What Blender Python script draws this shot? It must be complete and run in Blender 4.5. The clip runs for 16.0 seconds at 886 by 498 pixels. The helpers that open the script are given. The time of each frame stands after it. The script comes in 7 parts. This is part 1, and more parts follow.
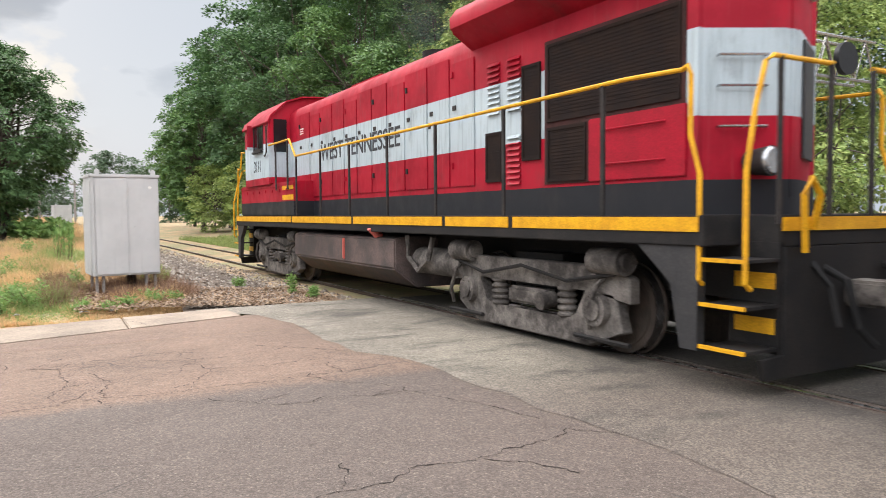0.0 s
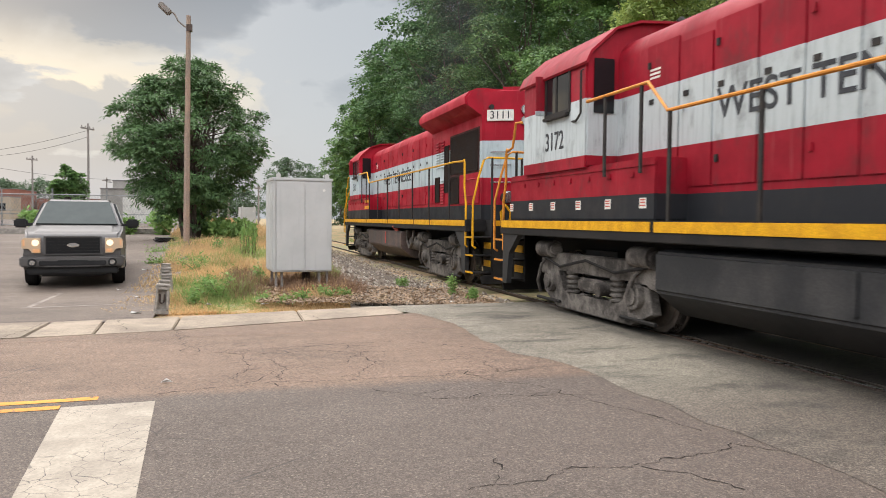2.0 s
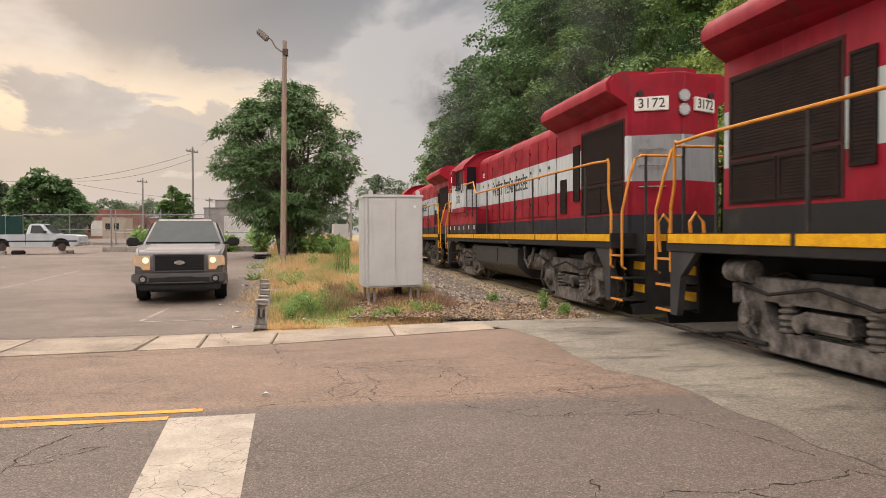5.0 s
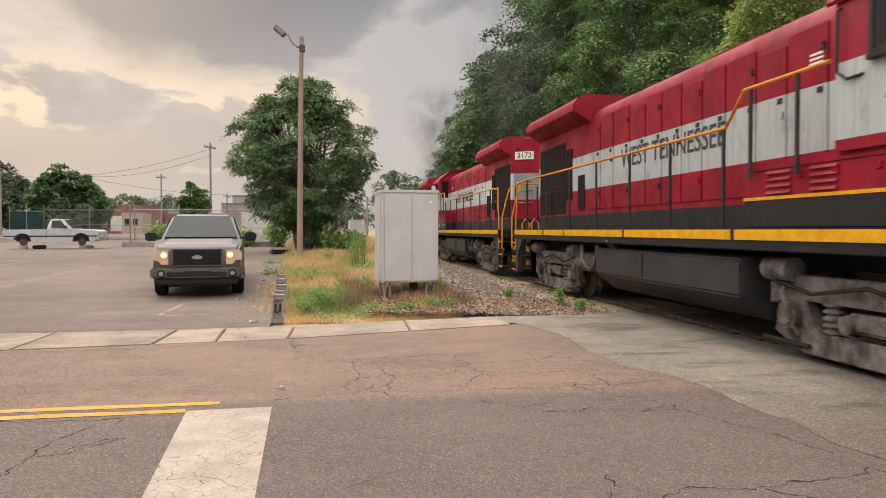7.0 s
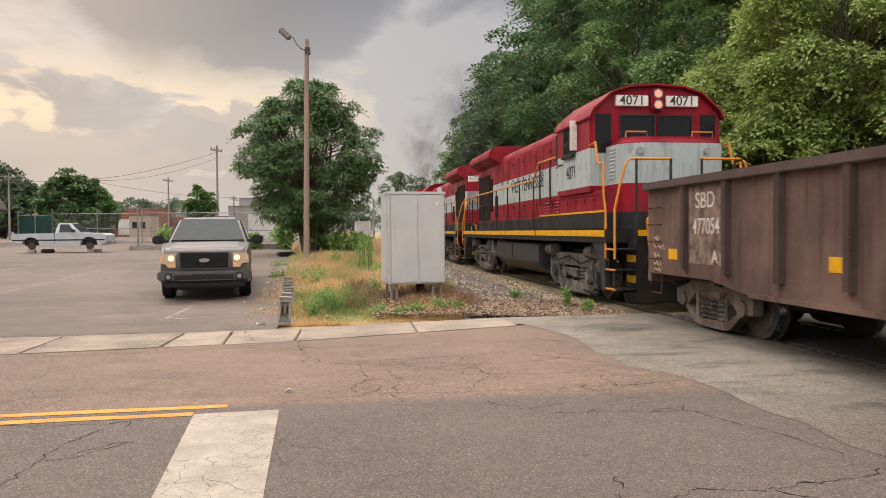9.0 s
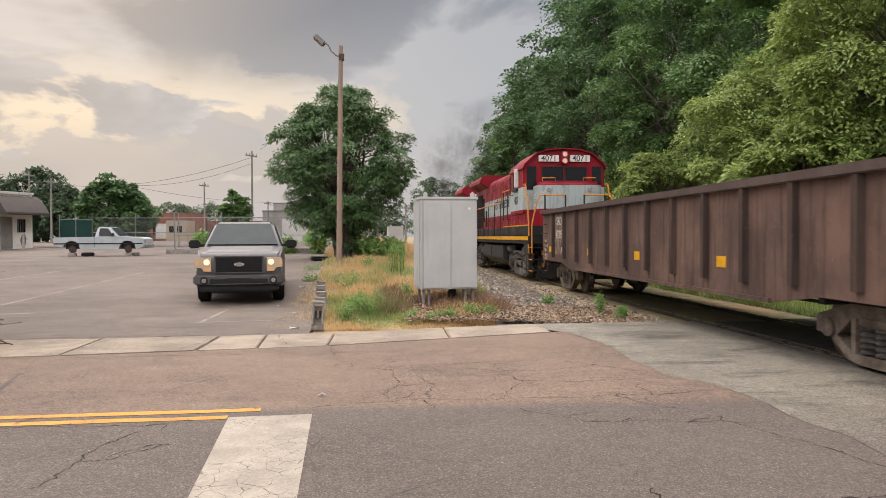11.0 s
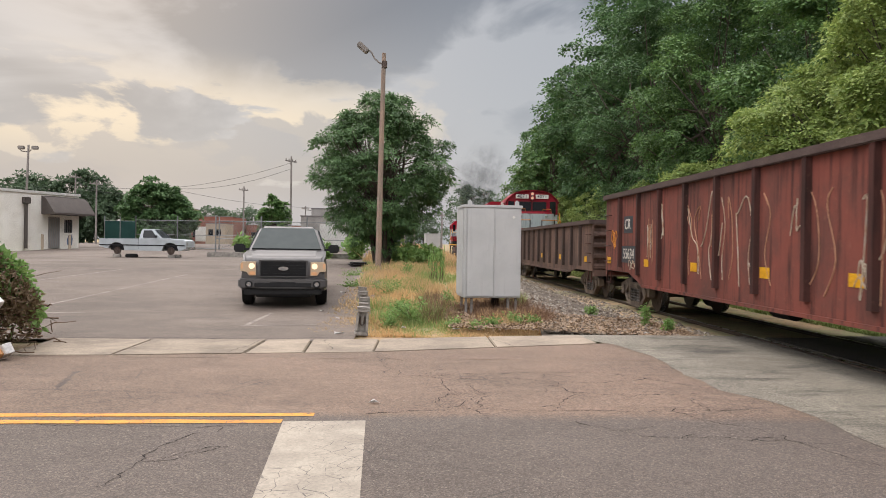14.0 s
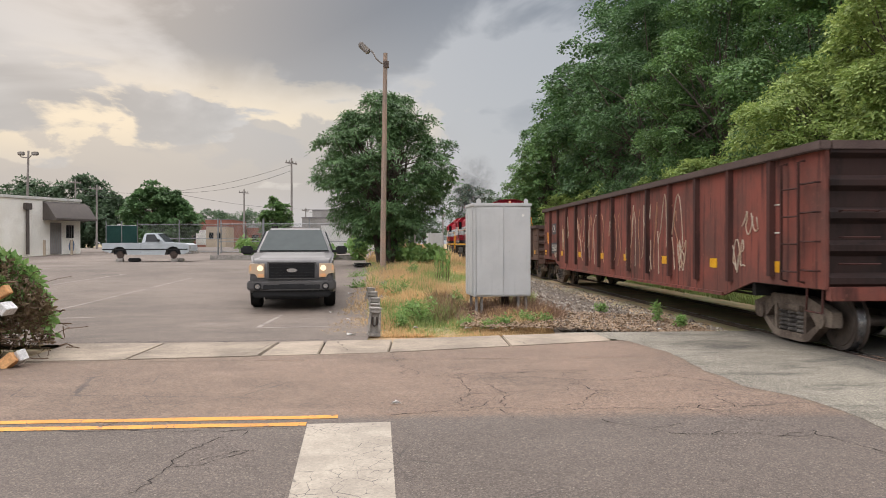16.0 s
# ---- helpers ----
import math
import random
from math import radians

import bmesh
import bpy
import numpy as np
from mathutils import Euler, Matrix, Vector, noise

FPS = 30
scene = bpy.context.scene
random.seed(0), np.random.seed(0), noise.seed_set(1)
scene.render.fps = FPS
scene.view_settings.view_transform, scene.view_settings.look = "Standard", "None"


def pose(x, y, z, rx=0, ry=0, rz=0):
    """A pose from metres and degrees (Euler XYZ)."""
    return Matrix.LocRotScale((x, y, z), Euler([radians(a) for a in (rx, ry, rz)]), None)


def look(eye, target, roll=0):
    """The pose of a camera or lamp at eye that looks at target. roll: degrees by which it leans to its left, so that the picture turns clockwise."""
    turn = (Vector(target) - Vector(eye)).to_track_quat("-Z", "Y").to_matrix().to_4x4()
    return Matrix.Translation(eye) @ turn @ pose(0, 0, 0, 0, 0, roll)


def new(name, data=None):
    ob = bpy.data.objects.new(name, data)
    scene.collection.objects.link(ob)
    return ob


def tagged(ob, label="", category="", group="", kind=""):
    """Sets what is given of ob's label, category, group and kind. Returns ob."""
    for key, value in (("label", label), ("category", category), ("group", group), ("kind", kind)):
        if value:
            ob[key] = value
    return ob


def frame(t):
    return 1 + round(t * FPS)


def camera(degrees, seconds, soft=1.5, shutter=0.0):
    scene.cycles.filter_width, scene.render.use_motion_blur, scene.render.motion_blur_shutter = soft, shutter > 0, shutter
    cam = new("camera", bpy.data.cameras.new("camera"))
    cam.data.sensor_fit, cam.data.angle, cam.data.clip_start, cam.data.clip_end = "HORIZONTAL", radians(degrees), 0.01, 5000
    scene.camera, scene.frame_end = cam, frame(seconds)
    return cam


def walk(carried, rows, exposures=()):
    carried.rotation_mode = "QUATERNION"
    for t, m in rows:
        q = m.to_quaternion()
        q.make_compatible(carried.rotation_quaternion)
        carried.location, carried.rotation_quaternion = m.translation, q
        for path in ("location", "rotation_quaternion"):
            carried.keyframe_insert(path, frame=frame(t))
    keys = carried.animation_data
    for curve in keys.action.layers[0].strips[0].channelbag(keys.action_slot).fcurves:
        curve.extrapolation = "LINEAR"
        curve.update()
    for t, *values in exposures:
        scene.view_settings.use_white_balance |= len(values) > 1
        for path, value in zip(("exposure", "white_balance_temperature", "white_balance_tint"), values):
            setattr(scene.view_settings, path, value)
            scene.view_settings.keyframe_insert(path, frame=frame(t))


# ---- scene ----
cam = camera(62.3, 16.0, 0.6, 0.3)
PATH = [
    (0, (0.107, -0.37, 1.612), (1.076, 1.377, 1.515), -0.4),
    (0.5, (0.128, -0.335, 1.571), (0.957, 1.483, 1.493), -0.4),
    (1, (0.104, -0.383, 1.568), (0.832, 1.479, 1.505), -0.1),
    (1.5, (0.09, -0.423, 1.559), (0.742, 1.467, 1.49), 0.5),
    (2, (0.085, -0.431, 1.569), (0.655, 1.485, 1.489), 0.5),
    (2.5, (0.077, -0.397, 1.569), (0.582, 1.536, 1.489), 0.4),
    (3, (0.082, -0.392, 1.567), (0.538, 1.553, 1.484), 0.2),
    (3.5, (0.089, -0.4, 1.568), (0.521, 1.552, 1.492), 0.2),
    (4, (0.085, -0.407, 1.576), (0.496, 1.549, 1.511), 0.0),
    (4.5, (0.069, -0.397, 1.572), (0.442, 1.567, 1.523), 0.0),
    (5, (0.072, -0.403, 1.576), (0.405, 1.569, 1.535), -0.2),
    (7.5, (0.077, -0.405, 1.565), (0.366, 1.574, 1.509), -0.1),
    (8, (0.075, -0.4, 1.571), (0.37, 1.577, 1.512), -0.4),
    (8.5, (0.088, -0.397, 1.568), (0.376, 1.581, 1.513), -0.6),
    (9, (0.082, -0.394, 1.571), (0.354, 1.587, 1.522), -0.5),
    (11.5, (0.062, -0.362, 1.578), (0.223, 1.632, 1.554), -0.2),
    (12, (0.036, -0.372, 1.582), (0.172, 1.623, 1.576), -0.0),
    (12.5, (0.022, -0.385, 1.578), (0.142, 1.612, 1.59), 0.2),
    (13, (0.021, -0.399, 1.579), (0.126, 1.598, 1.598), 0.2),
    (13.5, (0.004, -0.386, 1.583), (0.096, 1.611, 1.594), 0.7),
    (14, (-0.131, -0.305, 1.577), (-0.037, 1.692, 1.563), 0.8),
    (14.5, (-0.265, -0.248, 1.583), (-0.165, 1.75, 1.551), 0.1),
    (15, (-0.317, -0.233, 1.567), (-0.211, 1.763, 1.528), 0.1),
    (15.5, (-0.323, -0.231, 1.566), (-0.227, 1.766, 1.526), 0.3),
    (16, (-0.332, -0.238, 1.568), (-0.237, 1.76, 1.553), -0.1),
]
EXPOSURE = [(0.0, 1.24, 6450, 15), (0.5, 1.13, 6250, 9), (1.0, 1.03, 6120, 8), (1.5, 0.96, 6220, 9), (2.0, 0.93, 6550, 13), (3.5, 0.82, 7250, 20), (5.0, 0.77, 7400, 20), (9.0, 0.72, 7150, 19), (11.5, 0.7, 6750, 17), (13.0, 0.68, 6650, 16), (16.0, 0.68, 6550, 15)]
walk(cam, [(t, look(eye, target, roll)) for t, eye, target, roll in PATH], EXPOSURE)

# ---- light ----
world = bpy.data.worlds.new("sky")
scene.world = world
world.use_nodes = True
wt = world.node_tree
wn = wt.nodes
SUN_AZ, SUN_EL = radians(-24), radians(28)          # behind the clouds, left of the track


def wnode(kind, **kw):
    n = wn.new(kind)
    for k, v in kw.items():
        n.inputs[k].default_value = v
    return n


def wmath(op, a, b=None, c=None, clamp=False):
    n = wn.new("ShaderNodeMath")
    n.operation, n.use_clamp = op, clamp
    for i, v in enumerate((a, b, c)):
        if v is None:
            continue
        if isinstance(v, (int, float)):
            n.inputs[i].default_value = v
        else:
            wt.links.new(v, n.inputs[i])
    return n.outputs[0]


def wmix(f, a, b):
    n = wn.new("ShaderNodeMix")
    n.data_type = "RGBA"
    for s, v in ((n.inputs[0], f), (n.inputs[6], a), (n.inputs[7], b)):
        if isinstance(v, (tuple, float, int)):
            s.default_value = v
        else:
            wt.links.new(v, s)
    return n.outputs[2]


def wsmooth(v, lo, hi):
    n = wn.new("ShaderNodeMapRange")
    n.interpolation_type = "SMOOTHSTEP"
    wt.links.new(v, n.inputs[0])
    n.inputs[1].default_value, n.inputs[2].default_value = lo, hi
    return n.outputs[0]


sky_tex = wn.new("ShaderNodeTexSky")
sky_tex.sky_type, sky_tex.sun_disc = "NISHITA", False
sky_tex.sun_elevation, sky_tex.sun_rotation = SUN_EL, SUN_AZ
sky_tex.air_density, sky_tex.dust_density = 1.5, 3.0
tc = wn.new("ShaderNodeTexCoord")
sep = wn.new("ShaderNodeSeparateXYZ")
wt.links.new(tc.outputs["Generated"], sep.inputs[0])
dx, dy, dz = sep.outputs
comb = wn.new("ShaderNodeCombineXYZ")
wt.links.new(dx, comb.inputs[0])
wt.links.new(dy, comb.inputs[1])
wt.links.new(wmath("MULTIPLY", dz, 2.3), comb.inputs[2])


def wnoise(scale, detail, rough, off):
    m = wn.new("ShaderNodeMapping")
    m.inputs[1].default_value = (off, off * 0.7, off * 0.4)
    wt.links.new(comb.outputs[0], m.inputs[0])
    n = wnode("ShaderNodeTexNoise", Scale=scale, Detail=detail, Roughness=rough, Distortion=0.4)
    wt.links.new(m.outputs[0], n.inputs["Vector"])
    return n.outputs[0]


big = wnoise(1.5, 5, 0.5, 3.1)
small = wnoise(4.2, 6, 0.55, 7.7)
cumulus = wnoise(5.0, 8, 0.55, 1.3)
cloud = wmath("ADD", wmath("MULTIPLY", big, 0.7), wmath("MULTIPLY", small, 0.3))
# grey overcast deck: heavy dark cloud above, paler and broken towards the horizon
pale = wmix(wsmooth(dz, 0.02, 0.3), (0.27, 0.30, 0.325, 1), (0.25, 0.277, 0.30, 1))
heavy = wmix(wsmooth(dz, 0.05, 0.3), (0.20, 0.235, 0.27, 1), (0.080, 0.106, 0.137, 1))
shade = wmath("ADD", wsmooth(cloud, 0.44, 0.54), wmath("MULTIPLY", wsmooth(dz, 0.20, 0.40), -0.5))
# paler cloud north and east
shade = wmath("ADD", shade, wmath("MULTIPLY", wsmooth(dx, -0.25, 0.2), 0.55), clamp=True)
deck_col = wmix(shade, heavy, pale)
# warm break in the clouds low over the west
west = wmath("ADD", wmath("MULTIPLY", dx, math.sin(SUN_AZ)), wmath("MULTIPLY", dy, math.cos(SUN_AZ)))
warm = wmath("MULTIPLY", wsmooth(west, 0.80, 0.97), wmath("MULTIPLY", wsmooth(dz, 0.05, 0.16), wmath("SUBTRACT", 1.0, wsmooth(dz, 0.15, 0.25))))
warm = wmath("MULTIPLY", wmath("MULTIPLY", warm, 0.8), wsmooth(cumulus, 0.47, 0.53))
deck_col = wmix(warm, deck_col, (0.50, 0.445, 0.335, 1))
# blue-grey cumulus bank with a billowed top, low in the west
bank = wnoise(7.0, 7, 0.55, 5.9)
top = wmath("SUBTRACT", wmath("MULTIPLY_ADD", bank, 0.40, -0.065), dz)
puff = wmath("MULTIPLY", wsmooth(top, -0.006, 0.014), wmath("MULTIPLY", wsmooth(west, 0.86, 0.95), 0.8))
puff = wmath("MULTIPLY", puff, wsmooth(dz, 0.02, 0.09))
deck_col = wmix(puff, deck_col, (0.205, 0.226, 0.247, 1))
# unseen sky overhead, brightened as added light on the ground;
# it reaches lower in the south-east to brighten upright faces
south = wsmooth(wmath("ADD", wmath("MULTIPLY", dx, -0.6), wmath("MULTIPLY", dy, -0.8)), 0.1, 0.9)
thin = wmath("ADD", dz, wmath("MULTIPLY", south, 0.27))
deck_col = wmix(wsmooth(thin, 0.42, 0.66), deck_col, (1.55, 1.6, 1.65, 1))
over = wn.new("ShaderNodeMix")
over.data_type = "RGBA"
scaled = wn.new("ShaderNodeVectorMath")
scaled.operation = "SCALE"
scaled.inputs[3].default_value = 0.12
wt.links.new(sky_tex.outputs[0], scaled.inputs[0])
over.inputs[0].default_value = 0.95
wt.links.new(scaled.outputs[0], over.inputs[6])
wt.links.new(deck_col, over.inputs[7])
wt.links.new(over.outputs[2], wn["Background"].inputs[0])
wn["Background"].inputs[1].default_value = 1.0

sun = new("sun", bpy.data.lights.new("sun", "SUN"))
sun.data.energy, sun.data.angle, sun.data.color = 0.8, radians(40), (1.0, 0.93, 0.82)
sun.matrix_world = look((0, 0, 30), (30 * math.sin(-SUN_AZ) * 0.3 + 9, -22, 0))


# ---- mesh helpers ----
def box(bm, x0, x1, y0, y1, z0, z1, bevel=0.0):
    r = bmesh.ops.create_cube(bm, size=1.0)["verts"]
    for v in r:
        v.co = Vector(((x0 + x1) / 2 + v.co.x * (x1 - x0), (y0 + y1) / 2 + v.co.y * (y1 - y0), (z0 + z1) / 2 + v.co.z * (z1 - z0)))
    if bevel:
        es = list({e for v in r for e in v.link_edges})
        bmesh.ops.bevel(bm, geom=es, offset=bevel, segments=2, affect="EDGES")
    return r


def cyl(bm, p0, p1, r, n=12, r2=None):
    p0, p1 = Vector(p0), Vector(p1)
    q = (p1 - p0).to_track_quat("Z", "Y").to_matrix().to_4x4()
    q.translation = (p0 + p1) / 2
    return bmesh.ops.create_cone(bm, cap_ends=True, segments=n, radius1=r, radius2=r if r2 is None else r2, depth=(p1 - p0).length, matrix=q)["verts"]


def tube(bm, pts, r, n=6):
    """A round bar along a line; r is one radius, or one for each point."""
    pts = [Vector(p) for p in pts]
    radii = r if isinstance(r, (list, tuple)) else [r] * len(pts)
    rings = []
    for i, p in enumerate(pts):
        d = (pts[min(i + 1, len(pts) - 1)] - pts[max(i - 1, 0)]).normalized()
        a = d.cross(Vector((0.31, 0.17, 0.93)) if abs(d.z) < 0.85 else Vector((0.9, 0.3, 0.1))).normalized()
        b = d.cross(a)
        rings.append([bm.verts.new(p + (a * math.cos(k * math.tau / n) + b * math.sin(k * math.tau / n)) * radii[i]) for k in range(n)])
    for u, w in zip(rings, rings[1:]):
        for k in range(n):
            bm.faces.new((u[k], u[(k + 1) % n], w[(k + 1) % n], w[k]))
    bm.faces.new(rings[0][::-1])
    bm.faces.new(rings[-1])


def prism(bm, profile, lo, hi, axis="y"):
    """A profile of (a, b) run along an axis: y takes (x, z), x takes (y, z), z takes (x, y)."""
    def at(a, b, c):
        return {"y": (a, c, b), "x": (c, a, b), "z": (a, b, c)}[axis]
    u = [bm.verts.new(at(a, b, lo)) for a, b in profile]
    w = [bm.verts.new(at(a, b, hi)) for a, b in profile]
    n = len(u)
    for k in range(n):
        bm.faces.new((u[k], u[(k + 1) % n], w[(k + 1) % n], w[k]))
    bm.faces.new(u[::-1])
    bm.faces.new(w)


def finish(name, bm, material, smooth=0.0):
    bmesh.ops.recalc_face_normals(bm, faces=bm.faces)
    me = bpy.data.meshes.new(name)
    bm.to_mesh(me)
    bm.free()
    me.materials.append(material)
    if smooth:
        me.shade_smooth()
        me.set_sharp_from_angle(angle=radians(smooth))
    return me


def part(name, bm, material, parent=None, label="", smooth=35):
    ob = new(name, finish(name, bm, material, smooth))
    ob.parent = parent
    if label:
        ob["label"] = label
    return ob


def thing(name, label, category, group="", kind=""):
    return tagged(new(name), label, category, group, kind)


def B():
    return bmesh.new()


def boxpart(name, dims, material, parent=None, label="", bevel=0.0):
    bm = B()
    box(bm, *dims, bevel=bevel)
    return part(name, bm, material, parent, label)


def raw(name, verts, faces, material, parent=None, smooth=False):
    me = bpy.data.meshes.new(name)
    me.from_pydata(verts, [], faces)
    me.materials.append(material)
    if smooth:
        me.shade_smooth()
    ob = new(name, me)
    ob.parent = parent
    return ob


# ---- materials ----
def nodes_of(name):
    m = bpy.data.materials.new(name)
    m.use_nodes = True
    return m, m.node_tree, m.node_tree.nodes["Principled BSDF"]


class Tree:
    """Small wrapper to write node graphs briefly."""

    def __init__(self, name):
        self.m, self.t, self.p = nodes_of(name)
        self.tc = self.t.nodes.new("ShaderNodeTexCoord")
        self.geo = self.t.nodes.new("ShaderNodeNewGeometry")

    def put(self, sock, v):
        if isinstance(v, bpy.types.NodeSocket):
            self.t.links.new(v, sock)
        elif isinstance(v, tuple) and len(v) == 3 and len(sock.default_value) == 4:
            sock.default_value = (*v, 1)
        else:
            sock.default_value = v

    def noise(self, scale, detail=4, rough=0.6, stretch=(1, 1, 1), world_space=False, dist=0.0):
        mp = self.t.nodes.new("ShaderNodeMapping")
        mp.inputs[3].default_value = stretch
        self.t.links.new(self.geo.outputs["Position"] if world_space else self.tc.outputs["Object"], mp.inputs[0])
        n = self.t.nodes.new("ShaderNodeTexNoise")
        n.inputs["Scale"].default_value, n.inputs["Detail"].default_value = scale, detail
        n.inputs["Roughness"].default_value, n.inputs["Distortion"].default_value = rough, dist
        self.t.links.new(mp.outputs[0], n.inputs["Vector"])
        return n.outputs[0]

    def voronoi(self, scale, feature="F1", stretch=(1, 1, 1), out=0):
        mp = self.t.nodes.new("ShaderNodeMapping")
        mp.inputs[3].default_value = stretch
        self.t.links.new(self.tc.outputs["Object"], mp.inputs[0])
        n = self.t.nodes.new("ShaderNodeTexVoronoi")
        n.feature = feature
        n.inputs["Scale"].default_value = scale
        self.t.links.new(mp.outputs[0], n.inputs["Vector"])
        return n.outputs[out]

    def smooth(self, v, lo, hi, a=0.0, b=1.0):
        n = self.t.nodes.new("ShaderNodeMapRange")
        n.interpolation_type = "SMOOTHSTEP"
        for s, x in zip(n.inputs, (v, lo, hi, a, b)):
            self.put(s, x)
        return n.outputs[0]

    def math(self, op, a, b=0.0, clamp=False):
        n = self.t.nodes.new("ShaderNodeMath")
        n.operation, n.use_clamp = op, clamp
        self.put(n.inputs[0], a)
        self.put(n.inputs[1], b)
        return n.outputs[0]

    def mix(self, f, a, b, blend="MIX"):
        n = self.t.nodes.new("ShaderNodeMix")
        n.data_type, n.blend_type = "RGBA", blend
        self.put(n.inputs[0], f)
        self.put(n.inputs[6], a)
        self.put(n.inputs[7], b)
        return n.outputs[2]

    def xyz(self):
        s = self.t.nodes.new("ShaderNodeSeparateXYZ")
        self.t.links.new(self.tc.outputs["Object"], s.inputs[0])
        return s.outputs

    def island(self):
        return self.geo.outputs["Random Per Island"]

    def obrandom(self):
        return self.t.nodes.new("ShaderNodeObjectInfo").outputs["Random"]

    def bump(self, h, strength=0.3, distance=0.01):
        n = self.t.nodes.new("ShaderNodeBump")
        n.inputs["Strength"].default_value, n.inputs["Distance"].default_value = strength, distance
        self.put(n.inputs["Height"], h)
        self.t.links.new(n.outputs[0], self.p.inputs["Normal"])

    def done(self, color, rough=0.6, metal=0.0, spec=None):
        self.put(self.p.inputs["Base Color"], color)
        self.put(self.p.inputs["Roughness"], rough)
        self.put(self.p.inputs["Metallic"], metal)
        if spec is not None:
            self.p.inputs["Specular IOR Level"].default_value = spec
        return self.m


def surf(name, c1, c2, scale=2.0, fine=40.0, rough=0.6, metal=0.0, bump=0.2, dist=0.005, rand=0.0, spec=None):
    """Two tones mixed by broad stains, with a fine grain over them."""
    k = Tree(name)
    a = k.noise(scale, 5, 0.65)
    f = k.noise(fine, 3, 0.6)
    col = k.mix(k.smooth(a, 0.35, 0.68), c1, c2)
    col = k.mix(0.55, col, k.mix(k.smooth(f, 0.3, 0.7), (0.62, 0.62, 0.62), (1.25, 1.25, 1.25)), "MULTIPLY")
    if rand:
        col = k.mix(rand, col, k.mix(k.obrandom(), (0.3, 0.3, 0.3), (1.3, 1.3, 1.3)), "MULTIPLY")
    k.bump(k.math("ADD", f, k.math("MULTIPLY", a, 0.5)), bump, dist)
    return k.done(col, k.smooth(a, 0.3, 0.7, rough * 0.85, min(1.0, rough * 1.15)), metal, spec if spec is not None or metal > 0 else 0.22)


def livery(name, red, white, dark, wlo=2.56, whi=3.42, base=1.93, grime=0.5):
    """Faded locomotive paint: dark skirt, red body, one pale band; rain streaks and soot."""
    k = Tree(name)
    z = k.xyz()[2]
    n = k.noise(1.1, 5, 0.6)
    streak = k.noise(5.0, 4, 0.6, stretch=(3, 3, 0.22))
    fine = k.noise(60, 2)
    r = k.mix(k.smooth(n, 0.35, 0.65), red, tuple(c * 0.72 for c in red))
    r = k.mix(k.math("MULTIPLY", k.smooth(streak, 0.55, 0.78), 0.28), r, (0.36, 0.10, 0.10))
    w = k.mix(k.smooth(streak, 0.45, 0.75), white, tuple(c * 0.72 for c in white))
    band = k.math("MULTIPLY", k.math("GREATER_THAN", z, wlo), k.math("LESS_THAN", z, whi))
    col = k.mix(band, r, w)
    col = k.mix(k.math("LESS_THAN", z, base), col, dark)
    dirt = k.math("MULTIPLY", k.smooth(k.noise(2.6, 6, 0.7, stretch=(1, 1, 0.5)), 0.5, 0.78), grime)
    col = k.mix(dirt, col, (0.05, 0.042, 0.037))
    col = k.mix(0.25, col, k.mix(fine, (0.6, 0.6, 0.6), (1.2, 1.2, 1.2)), "MULTIPLY")
    k.bump(fine, 0.05, 0.003)
    return k.done(col, k.smooth(n, 0.3, 0.7, 0.42, 0.65), 0.0, 0.18)


def line_paint(name, c1, c2):
    """Road paint worn thin, crazed by fine cracks and flaked off in places."""
    k = Tree(name)
    a = k.noise(2.2, 5, 0.65)
    col = k.mix(k.smooth(a, 0.35, 0.66), c1, c2)
    e = k.voronoi(7.0, "DISTANCE_TO_EDGE")
    cr = k.math("MULTIPLY", k.smooth(k.math("ADD", e, k.math("MULTIPLY", k.noise(9, 3), 0.06)), 0.047, 0.036), k.smooth(k.noise(1.3, 3), 0.42, 0.52))
    chip = k.smooth(k.noise(26, 4, 0.7), 0.66, 0.72)
    col = k.mix(k.math("MAXIMUM", cr, k.math("MULTIPLY", chip, 0.7)), col, (0.10, 0.085, 0.075))
    col = k.mix(0.4, col, k.mix(k.voronoi(60, out=1), (0.6, 0.6, 0.6), (1.3, 1.3, 1.3)), "MULTIPLY")
    k.bump(k.noise(90, 2), 0.3, 0.004)
    return k.done(col, 0.8)


def plain(name, c1, c2):
    """Smooth painted sheet metal with faint runs and scuffs."""
    k = Tree(name)
    a = k.noise(1.6, 5, 0.6)
    st = k.noise(6, 4, 0.6, stretch=(2, 2, 0.15))
    col = k.mix(k.smooth(a, 0.3, 0.7), c1, c2)
    col = k.mix(k.math("MULTIPLY", k.smooth(st, 0.55, 0.75), 0.25), col, tuple(c * 0.7 for c in c1))
    col = k.mix(k.math("MULTIPLY", k.smooth(k.noise(14, 4, 0.7), 0.66, 0.74), 0.4), col, (0.22, 0.20, 0.18))
    k.bump(k.noise(3, 2), 0.12, 0.01)
    return k.done(col, 0.5, 0.1)


